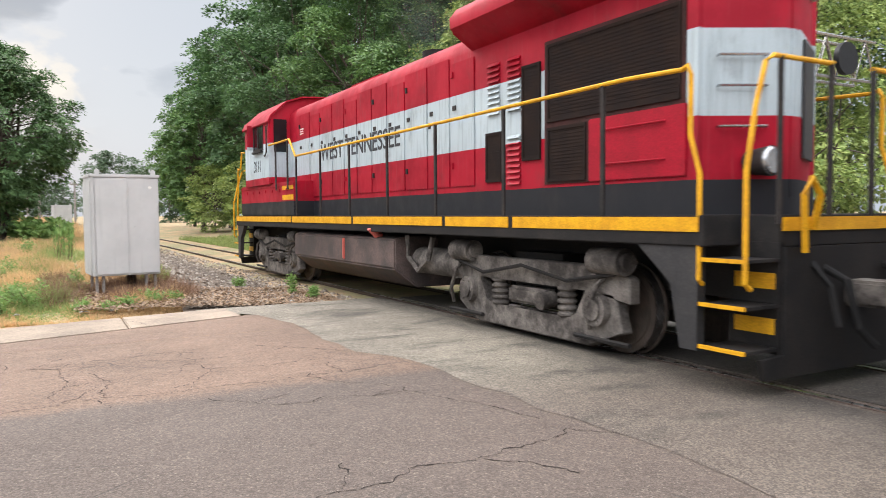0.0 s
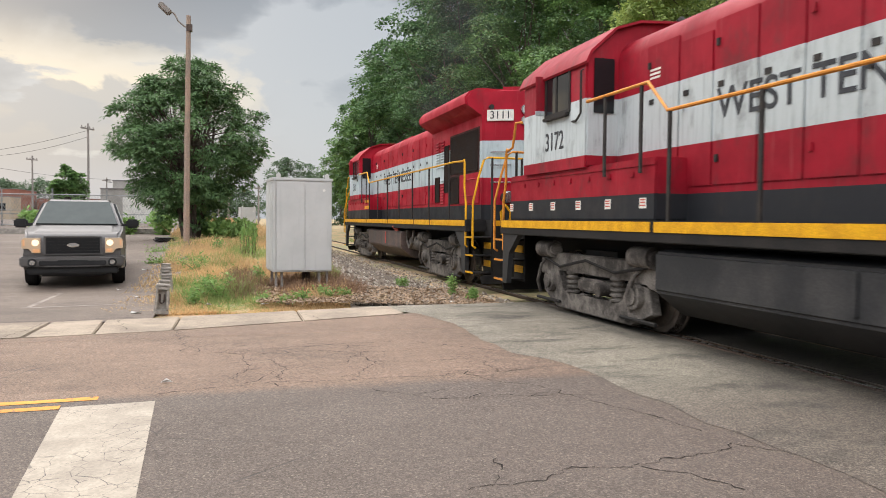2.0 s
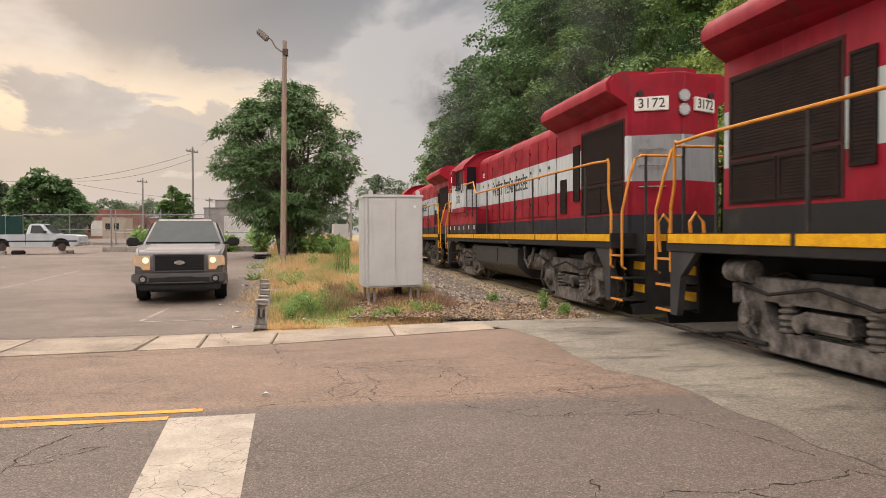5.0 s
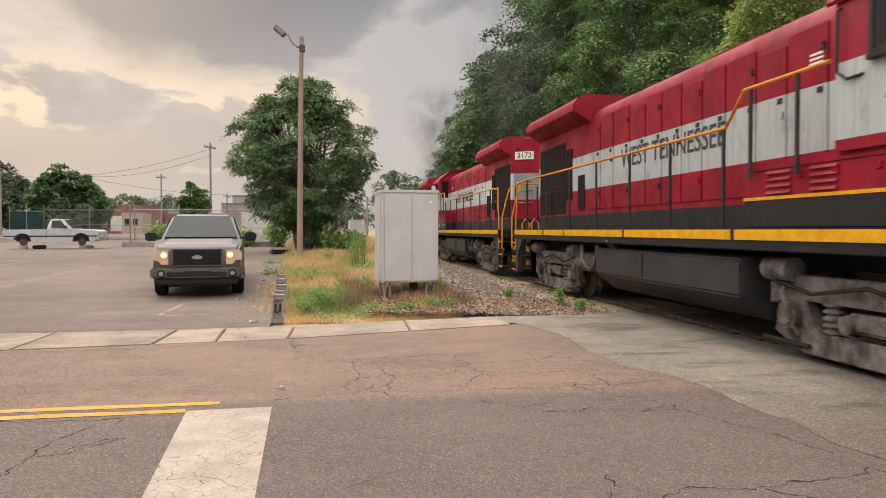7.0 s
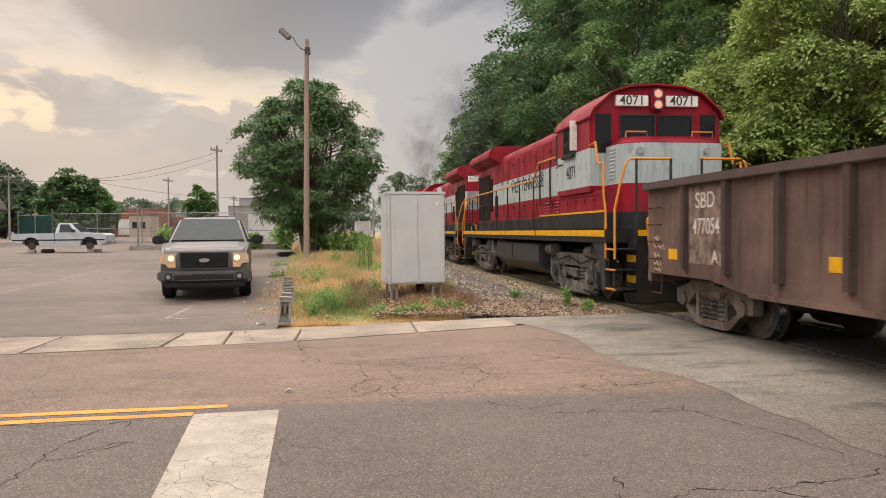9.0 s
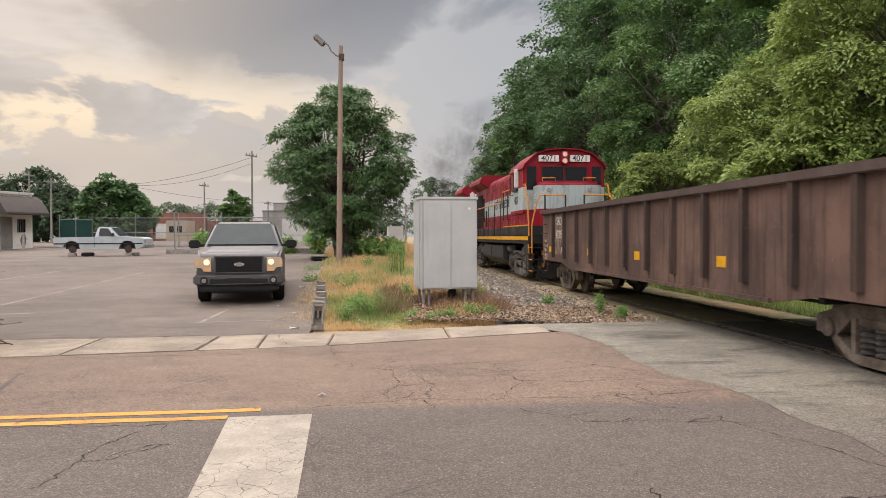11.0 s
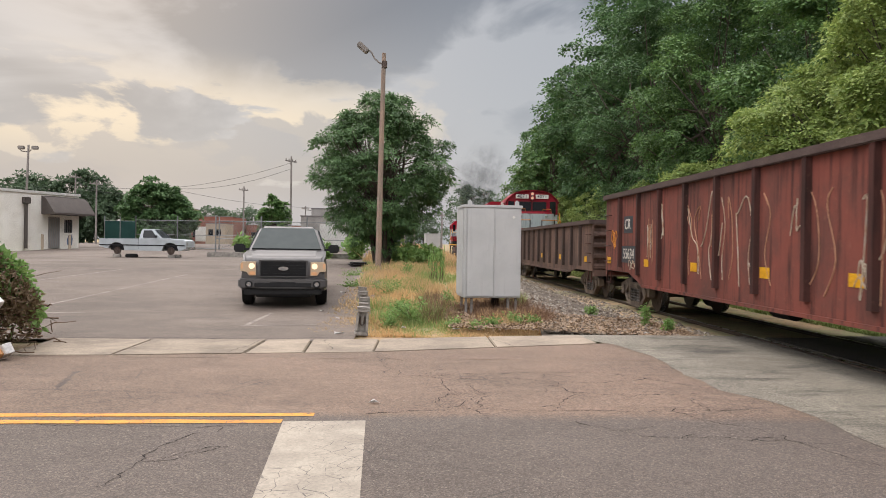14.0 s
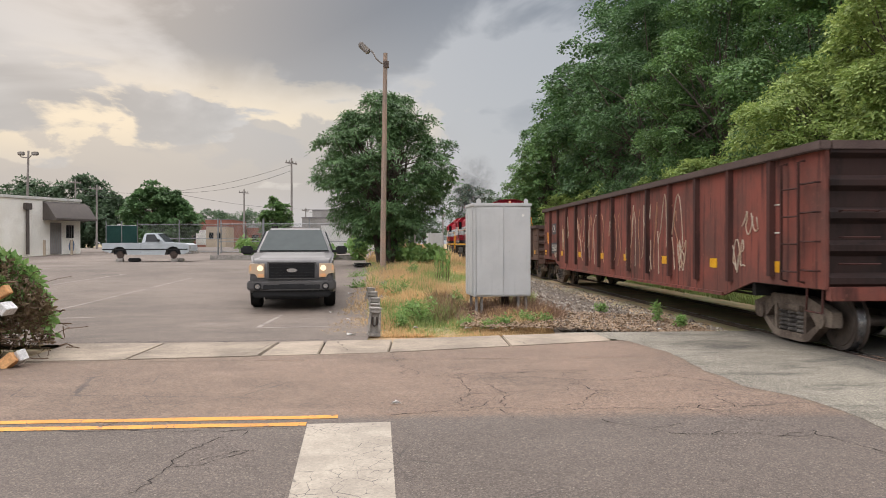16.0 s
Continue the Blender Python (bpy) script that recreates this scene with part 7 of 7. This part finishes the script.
def signal_mast(x, y, h):
    """White crossing signal mast with its ladder and a truss arm over the road."""
    M = thing("signal_mast", "white steel crossing mast with ladder and truss arm", "signal mast")
    M.location = (x, y, 0.0)
    bm = B()
    cyl(bm, (0, 0, -0.1), (0, 0, h), 0.11, 14)
    cyl(bm, (0, 0, -0.1), (0, 0, 0.12), 0.22, 14)
    part("mast", bm, PLATE, M)
    bm = B()
    for d in (-0.42, -0.12):
        tube(bm, [(d, 0.05, 0.4), (d, 0.05, h - 0.2)], 0.02)
    for k in range(int((h - 0.8) / 0.3)):
        tube(bm, [(-0.42, 0.05, 0.6 + k * 0.3), (-0.12, 0.05, 0.6 + k * 0.3)], 0.012, 5)
    part("ladder", bm, PLATE, M)
    bm = B()
    for z in (h - 0.1, h - 0.85):
        for d in (-0.2, 0.2):
            tube(bm, [(0, d, z), (3.6, d, z)], 0.035)
    for k in range(6):
        a = k * 0.6
        for d in (-0.2, 0.2):
            tube(bm, [(a, d, h - 0.85), (a + 0.3, d, h - 0.1), (a + 0.6, d, h - 0.85)], 0.02, 5)
    part("truss_arm", bm, CHROME, M)
    for a in (0.9, 2.6):
        bm = B()
        cyl(bm, (a, -0.32, h - 0.5), (a, -0.22, h - 0.5), 0.3, 20)
        part("lamp_disc", bm, TRIM, M, "black round signal backing")


signal_mast(10.6, 8.2, 4.9)
FAR_POLES = ((-12.2, 75, 9.3), (-37.0, 88, 7.6), (-29.5, 90, 7.4), (-43.0, 96, 9.0), (-22.5, 100, 8.0), (-17.0, 120, 6.5), (0.4, 75, 3.4), (-0.8, 110, 6.0), (3.9, 90, 5.5))
for x, y, h in FAR_POLES:
    p = wood_pole(x, y, h, 0.13, 0.04, GREYPOLE, "grey utility pole standing far behind the lot")
    bm = B()
    box(bm, -0.9, 0.9, -0.05, 0.05, h - 0.55, h - 0.42)
    for k in (-0.8, -0.3, 0.3, 0.8):
        cyl(bm, (k, 0, h - 0.42), (k, 0, h - 0.25), 0.05, 6)
    if h > 5:
        q = part("crossarm", bm, GREYPOLE, p)
        q.rotation_euler = (0, 0, radians(62))
    else:
        bm.free()


def cable(a, b, sag, r=0.018):
    bm = B()
    a, b = Vector(a), Vector(b)
    tube(bm, [a.lerp(b, k / 12) - Vector((0, 0, sag * 4 * (k / 12) * (1 - k / 12))) for k in range(13)], r, 4)
    tagged(part("overhead_cable", bm, WIREM), "thin black cable strung between utility poles", "cable", "overhead cables")


cable((-12.2, 75, 9.6), (-37.0, 88, 7.8), 1.2)
cable((-12.2, 75, 9.0), (-29.5, 90, 7.9), 0.8)
cable((-37.0, 88, 7.6), (-43.0, 96, 9.2), 0.3)
cable((-29.5, 90, 7.9), (-17.0, 120, 7.2), 0.5)
cable((-29.5, 90, 7.4), (-43.0, 96, 8.2), 0.5)
cable((-17, 120, 7.2), (40, 260, 9), 1.0, 0.03)
cable((-17, 120, 6.8), (40, 262, 8.2), 1.0, 0.03)

# ---- buildings ----
def white_building():
    Bd = thing("building", "low whitewashed block building with a brown awning", "building")
    Bd.matrix_basis = pose(-24.9, 56.0, 0.86, 0, 0, -23)        # wall runs towards -y, outward +x
    bm = B()
    box(bm, -9, 0, -22, 0, -0.3, 3.85)
    wl = part("wall", bm, WALLW, Bd)
    boxpart("parapet", (-9.08, 0.08, -22.1, 0.08, 3.85, 4.05), DOORW, Bd, "pale parapet coping", 0.02)
    boxpart("door", (-0.02, 0.05, -2.7, -1.75, 0.0, 2.25), GREYPOLE, Bd, "grey barred door")
    bm = B()
    for k in range(6):
        box(bm, 0.045, 0.065, -2.65 + k * 0.17, -2.61 + k * 0.17, 0.05, 2.2)
    part("door_bars", bm, FENCEM, Bd)
    boxpart("window", (-0.02, 0.03, -1.3, -0.65, 1.15, 2.1), GLASS, Bd)
    bm = B()
    for k in range(4):
        box(bm, 0.03, 0.05, -1.28 + k * 0.2, -1.24 + k * 0.2, 1.15, 2.1)
    part("window_bars", bm, FENCEM, Bd)
    bm = B()
    prism(bm, [(0.02, 3.75), (0.45, 3.55), (1.25, 2.55), (1.25, 2.42), (0.02, 2.42)], -3.3, 0.35)
    part("awning", bm, AWN, Bd, "dark brown shingled awning")
    bm = B()
    cyl(bm, (0.12, -4.6, 0.0), (0.12, -4.6, 3.2), 0.11, 10)
    box(bm, -0.02, 0.3, -4.85, -4.35, 3.1, 3.55, 0.03)
    part("downpipe", bm, AWN, Bd)
    bm = B()
    prism(bm, [(0.02, 2.75), (0.55, 2.2), (0.55, 2.05), (0.02, 2.05)], -11.0, -7.4)
    part("window_hood", bm, AWN, Bd)
    boxpart("window", (-0.02, 0.04, -10.6, -7.8, 0.9, 2.1), GLASS, Bd)
    bm = B()
    prism(bm, [(-1.02, 0.25), (-0.62, 0.22), (-0.55, 0.7), (-0.68, 1.05), (-0.95, 0.95), (-1.08, 0.6)], 0.004, 0.012, "y")
    for v in bm.verts:
        v.co = Vector((v.co.y, v.co.x, v.co.z))
    part("wall_painting", bm, carpaint("faded_blue_paint", (0.10, 0.16, 0.26), 0.0), Bd, "faded blue painted shape")
    for y in (-4.3, -2.0):
        bm = B()
        cyl(bm, (1.3, y, -0.1), (1.3, y, 1.0), 0.09, 10)
        part("bollard", bm, TAN, Bd)


white_building()


def block_building(name, label, x0, x1, y0, y1, z1, wall, windows=(), doors=(), roof=ROOFM, z0=0.8):
    Bd = thing("building", label, "building", "far buildings")
    boxpart("wall", (x0, x1, y0, y1, z0 - 0.5, z1), wall, Bd)
    boxpart("roof", (x0 - 0.04, x1 + 0.04, y0 - 0.04, y1 + 0.04, z1, z1 + 0.1), roof, Bd)
    for a, b, c, d in windows:
        boxpart("window", (a, b, y0 - 0.04, y0 + 0.02, c, d), GLASS, Bd)
    for a, b, c, d in doors:
        boxpart("door", (a, b, y0 - 0.05, y0 + 0.02, c, d), DOORW, Bd, "white roller door")
    return Bd


block_building("garage", "grey block garage with a white roller door", -10.4, -2.5, 70, 80, 4.0, GREYBLK, (), ((-8.6, -6.0, 0.9, 3.3), (-4.8, -3.2, 0.9, 3.0)))
block_building("garage", "taller grey block building behind the garage", -10.2, -7.5, 76, 84, 5.0, GREYBLK)
block_building("shop", "long low brick building far behind the fence", -47.5, -33.5, 140, 152, 6.1, BRICK, [(-46 + k * 2.6, -44.6 + k * 2.6, 2.2, 4.0) for k in range(5)], ((-40.3, -37.6, 1.4, 4.2),))
block_building("shop", "tan walled building far behind the fence", -58, -46, 150, 162, 8.2, TAN, [(-57 + k * 2.6, -55.8 + k * 2.6, 3.2, 5.0) for k in range(4)])
block_building("shop", "brick warehouse far behind the fence", -33.0, -22.0, 150, 160, 4.8, BRICK, [(-32 + k * 2.8, -30.6 + k * 2.8, 1.8, 3.4) for k in range(4)])
block_building("shop", "pale flat-roofed annexe before the brick building", -45.0, -41.2, 134, 139, 3.6, DOORW, ((-44.4, -43.2, 1.6, 2.8), (-42.8, -41.8, 1.6, 2.8)))
block_building("shop", "tan stepped annexe beside the brick building", -36.5, -33.0, 133, 139, 4.6, TAN, ((-36.0, -35.2, 2.4, 3.6), (-34.6, -33.8, 2.4, 3.6)))
block_building("shop", "pale low shed far behind the fence", -20, -13, 110, 116, 2.9, DOORW, [(-19 + k * 2.2, -17.8 + k * 2.2, 1.5, 2.3) for k in range(3)])


# ---- chain-link fence ----
def fence(pts, h, screened=False):
    F = thing("fence", "green screened chain-link fence behind the lot" if screened else "grey chain-link fence along the lot", "fence", "lot fences")
    for (ax, ay), (bx, by) in zip(pts, pts[1:]):
        d = math.hypot(bx - ax, by - ay)
        n = max(2, int(d / 2.8))
        gz = [rise(ax + (bx - ax) * k / n, ay + (by - ay) * k / n) for k in range(n + 1)]
        for k in range(n + 1):
            x, y = ax + (bx - ax) * k / n, ay + (by - ay) * k / n
            bm = B()
            cyl(bm, (x, y, gz[k] - 0.1), (x, y, gz[k] + h + 0.35), 0.045, 8)
            part("post", bm, FENCEM, F)
        for hz in (0.08, h * 0.5, h):
            bm = B()
            tube(bm, [(ax, ay, gz[0] + hz), (bx, by, gz[-1] + hz)], 0.024, 5)
            part("rail", bm, FENCEM, F)
        bm = B()
        m = int(d / 0.16)
        for k in range(m):
            f, g2 = k / m, min(1, (k + 7) / m)
            za = gz[0] + (gz[-1] - gz[0]) * f
            for f0, f1 in ((f, g2), (g2, f)):
                tube(bm, [(ax + (bx - ax) * f0, ay + (by - ay) * f0, za + 0.08), (ax + (bx - ax) * f1, ay + (by - ay) * f1, za + h)], 0.006, 3)
        part("wire_mesh", bm, FENCEM, F)
        if screened:
            bm = B()
            dx, dy = (by - ay) / d * 0.03, -(bx - ax) / d * 0.03
            vs = [(ax + dx, ay + dy, gz[0] + 0.05), (bx + dx, by + dy, gz[-1] + 0.05), (bx + dx, by + dy, gz[-1] + h), (ax + dx, ay + dy, gz[0] + h)]
            bm.faces.new([bm.verts.new(v) for v in vs])
            bmesh.ops.solidify(bm, geom=list(bm.faces), thickness=0.01)
            part("screen", bm, SCREEN, F)


fence([(-23.6, 57.5), (-21.2, 57.4)], 2.1, True)
fence([(-21.2, 57.4), (-11.5, 56.8)], 2.2)
fence([(-12.2, 46.2), (-3.6, 45.6)], 2.2)
o = boxpart("kerb", (-12.4, -3.4, 45.0, 45.25, 0.5, 0.88), BLOCKM, None, "", 0.03)
tagged(o, "low dark concrete kerb along the fence", "kerb", "", "structure")

# ---- blocks at the lot's edge ----
def concrete_post(x, y, rz, tilt, w, h, label):
    """A short precast post: two uprights, a recessed web and a hooked bar in the recess."""
    P = thing("concrete_post", label, "concrete post", "posts at the lot edge")
    P.matrix_basis = pose(x, y, rise(x, y) - 0.03, 0, tilt, rz)
    t = 0.042
    bm = B()
    for a, b, c0, c1 in ((-w / 2, w / 2, 0.0, 0.07), (-w / 2, w / 2, h - 0.055, h), (-w / 2, -w / 2 + t, 0.07, h - 0.055), (w / 2 - t, w / 2, 0.07, h - 0.055)):
        box(bm, a, b, -0.085, 0.085, c0 + 0.002, c1 - 0.002, 0.009)
    box(bm, -w / 2 + t, w / 2 - t, -0.01, 0.04, 0.07, h - 0.055)
    for v in bm.verts:
        v.co += Vector((0.5, 0.5, 0.3)) * 0.018 * noise.noise(v.co * 9 + Vector((x, y, 0)))
        v.co.x *= 1.0 - 0.16 * v.co.z / h
    part("post", bm, BLOCKM, P)
    bm = B()
    tube(bm, [(-0.035, -0.03, h * 0.72), (-0.035, -0.035, h * 0.45), (0.0, -0.04, h * 0.38), (0.035, -0.035, h * 0.45), (0.035, -0.03, h * 0.72)], 0.016, 6)
    part("hook", bm, RAILM, P, "rusty hooked bar in the recess")
    boxpart("cap", (-w / 2 + 0.005, w / 2 - 0.005, -0.09, 0.09, h, h + 0.035), BLOCKM, P, "", 0.012)


for x, y, rz, tilt, w, h, words in ((-0.93, 12.4, 6, 4, 0.23, 0.46, "weathered recessed concrete post leaning at the lot edge"), (-0.97, 13.5, 4, 2, 0.2, 0.42, "weathered recessed concrete post in the weeds"),
                                    (-0.99, 14.7, -3, -2, 0.21, 0.42, "weathered recessed concrete post in the weeds"), (-1.1, 16.2, -5, -3, 0.22, 0.42, "weathered recessed concrete post in the weeds"), (-1.3, 18.2, 8, 5, 0.24, 0.34, "broken concrete post in the weeds")):
    concrete_post(x, y, rz, tilt, w, h, words)
o = boxpart("litter_heap", (-0.4, 0.4, -0.25, 0.25, 0, 0.2), BAGM, None, "", 0.08)
o.matrix_basis = pose(-2.3, 31.5, rise(-2.3, 31.5), 4, 0, 25)
tagged(o, "dark rubbish heap on the lot edge", "rubbish")
rng0 = random.Random(8)
for x, y in ((-1.3, 12.3), (0.75, 12.9), (-0.2, 13.0), (1.15, 12.8), (3.7, 12.9), (-1.5, 14.5), (0.3, 14.9), (4.2, 12.75), (-0.45, 6.9), (2.2, 12.9), (-2.0, 15.8), (-1.9, 20.0)):
    bm = B()
    a, w = rng0.uniform(0, 3), rng0.uniform(0.04, 0.10)
    vs = [bm.verts.new((math.cos(a + k * 1.57) * w * (1 + 0.4 * (k % 2)), math.sin(a + k * 1.57) * w * 0.6, 0.012 + 0.03 * (k % 2))) for k in range(4)]
    bm.faces.new(vs)
    bmesh.ops.solidify(bm, geom=list(bm.faces), thickness=0.004)
    o = part("litter", bm, PAPER)
    o.location = (x, y, ground_z(x, y) + 0.06)
    tagged(o, "small crumpled piece of white litter", "litter", "litter")

# ---- brush pile ----
def brush_pile():
    rng = np.random.default_rng(77)
    P = thing("brush_pile", "pile of cut brush, leaves and rubbish at the roadside", "brush pile")
    P.location = (-6.5, 10.25, 0.02)
    bm = B()
    for k in range(420):
        a, rr = rng.uniform(0, math.tau), rng.random() ** 0.6 * 1.35
        p = Vector((math.cos(a) * rr, math.sin(a) * rr, max(0.02, 1.4 * (1 - (rr / 1.45) ** 3) * rng.random())))
        d = Vector(rng.normal(0, 1, 3)) * 0.17
        d.z = d.z * 0.6 - 0.05
        q = p + d
        q.z = max(q.z, 0.01)
        tube(bm, [p, p.lerp(q, 0.5) + Vector(rng.normal(0, 0.03, 3)), q], rng.uniform(0.004, 0.013), 4)
    tangle = part("twig_tangle", bm, BRUSHM, P, "tangle of dry brown twigs")
    tangle["kind"] = "stuff"
    n = 15000
    a, rr = rng.uniform(0, math.tau, n), rng.random(n) ** 0.55 * 1.35
    rr = rr * np.array([0.82 + 0.34 * noise.noise((math.cos(q) * 1.8, math.sin(q) * 1.8, 4.4)) + 0.12 * noise.noise((math.cos(q) * 6, math.sin(q) * 6, 1.4)) for q in a])
    z = np.maximum(0.02, 1.5 * (1 - (rr / 1.42) ** 3) * rng.random(n) ** 0.4)
    pts = np.stack([np.cos(a) * rr, np.sin(a) * rr, z], 1)
    green = np.array([noise.noise(q * 1.6) for q in pts]) + 0.25 * pts[:, 2] > 0.2
    leaves("green_leaves", pts[green], rng.normal(0, 1, (green.sum(), 3)), 0.11, 0.038, WEEDM, P, rng, 0.3)
    leaves("brown_leaves", pts[~green], rng.normal(0, 1, ((~green).sum(), 3)), 0.09, 0.022, leaf_mat("withered_leaves", (0.13, 0.085, 0.05), (0.20, 0.145, 0.075), 0.2), P, rng, 0.4)
    bm = B()
    bmesh.ops.create_icosphere(bm, subdivisions=3, radius=0.62)
    for v in bm.verts:
        v.co *= 1 + 0.25 * noise.noise(v.co * 2.3)
        v.co.z = max(0.0, v.co.z * 0.75 + 0.42)
        v.co.x -= 0.45
        v.co.y -= 0.1
    part("rubbish_bag", bm, BAGM, P, "black plastic rubbish bag")
    bm = B()
    for k in range(26):
        w = rng.uniform(-1.2, 0.4)
        foot = Vector((math.cos(w) * 0.95, math.sin(w) * 0.95, rng.uniform(0.1, 0.9)))
        tip = foot + Vector((math.cos(w) * rng.uniform(0.1, 0.45), math.sin(w) * 0.3, rng.uniform(-0.1, 0.45)))
        limb(bm, foot, tip, 0.006, 0.003, rng, 0.5, 5)
    vines = part("loose_vine", bm, BRUSHM, P, "thin dry vines sticking out")
    vines["kind"] = "stuff"
    for k, (x, y, z, m) in enumerate(((0.90, -0.72, 0.92, CARTON), (0.72, -0.85, 1.02, PAPER), (1.0, -0.8, 0.72, PAPER), (0.55, -0.95, 1.0, PAPER), (1.18, -0.85, 0.10, PAPER), (1.1, -0.95, 0.06, CARTON))):
        bm = B()
        box(bm, -0.10, 0.10, -0.07, 0.07, -0.06, 0.06, 0.006)
        bmesh.ops.transform(bm, matrix=pose(x, y, z, 20 * k, 14 * k - 30, 37 * k), verts=bm.verts)
        part("carton", bm, m, P)


brush_pile()

# ---- exhaust smoke ----
def smoke_mat():
    k = Tree("thin_dark_smoke")
    tr = k.t.nodes.new("ShaderNodeBsdfTransparent")
    mx = k.t.nodes.new("ShaderNodeMixShader")
    ln = k.t.nodes.new("ShaderNodeVectorMath")
    ln.operation = "LENGTH"
    k.t.links.new(k.tc.outputs["Object"], ln.inputs[0])
    fall = k.smooth(ln.outputs["Value"], 1.0, 0.1)
    f = k.math("MULTIPLY", k.math("MULTIPLY", k.smooth(k.noise(1.8, 5, 0.6), 0.25, 0.75), fall), 0.55)
    k.t.links.new(f, mx.inputs[0])
    k.done((0.07, 0.07, 0.075), 1.0, 0.0, 0.0)
    k.t.links.new(tr.outputs[0], mx.inputs[1])
    k.t.links.new(k.p.outputs[0], mx.inputs[2])
    k.t.links.new(mx.outputs[0], k.t.nodes["Material Output"].inputs[0])
    return k.m


SMOKEM = smoke_mat()


def smoke(name, places):
    """Wisps: billowed sheets, thin towards their rims, hanging above the exhaust."""
    S = thing(name, "thin dark drifting plume of diesel smoke", "smoke", "exhaust smoke")
    for k, (y, z, r, turn) in enumerate(places):
        bm = B()
        n, rings = 20, 6
        grid = [[bm.verts.new((q / rings * math.cos(a * math.tau / n), 0.35 * noise.noise((q * 0.4, a * 0.3, k)) * q / rings, q / rings * math.sin(a * math.tau / n))) for a in range(n)] for q in range(1, rings + 1)]
        c = bm.verts.new((0, 0, 0))
        for a in range(n):
            bm.faces.new((c, grid[0][a], grid[0][(a + 1) % n]))
            for q in range(rings - 1):
                bm.faces.new((grid[q][a], grid[q + 1][a], grid[q + 1][(a + 1) % n], grid[q][(a + 1) % n]))
        o = part("wisp", bm, SMOKEM, S, smooth=180)
        o.matrix_basis = pose(0.4 * math.sin(k * 2), y, z, 0, 0, turn) @ Matrix.Diagonal((r, r, r * 1.15, 1))
    return S


smoke_a = smoke("smoke_plume", ((0, 0.9, 1.5, 0), (-1.5, 2.4, 2.2, 15), (-3.5, 4.0, 2.6, -10)))
smoke_b = smoke("smoke_plume", ((0, 0.8, 1.2, 0), (-1.5, 2.0, 1.8, 12), (-4.0, 3.6, 2.4, -12)))


# ---- what moves ----
SURGE = ((0.0, -0.08), (1.0, 0.0), (2.5, 0.0), (4.5, 0.14), (7.0, 0.03), (9.2, -0.23), (12.5, -0.1), (16.0, 0.1))


def travel(t):
    """How far the train has gone, slowing a little, with slight surges."""
    d = 5.5 * t - 0.015 * t * t
    for (ta, a), (tb, b) in zip(SURGE, SURGE[1:]):
        if ta <= t <= tb:
            f = (t - ta) / (tb - ta)
            return d + a + (b - a) * f * f * (3 - 2 * f)
    return d


def motions():
    times = [k * 0.5 for k in range(33)]
    for ob, u, turn in ((loco_a, 12.85, 0), (loco_b, -6.55, 0), (loco_c, -25.9, 180), (gon_a, -44.6, 0), (gon_b, -64.57, 0)):
        walk(ob, [(t, pose(6.75, u + travel(t), 0, 0, 0, turn)) for t in times])
    for ob, u, z in ((smoke_a, 12.0, 4.7), (smoke_b, -7.5, 4.6)):
        walk(ob, [(t, pose(6.75, u + travel(t), z)) for t in times])
    ticks = [k * 0.1 for k in range(161)]
    for w, way in ROLLERS:
        r = w["roll"]
        x, y, z = w.location
        walk(w, [(t, pose(x, y, z, -way * math.degrees(travel(t) / r))) for t in ticks])


motions()
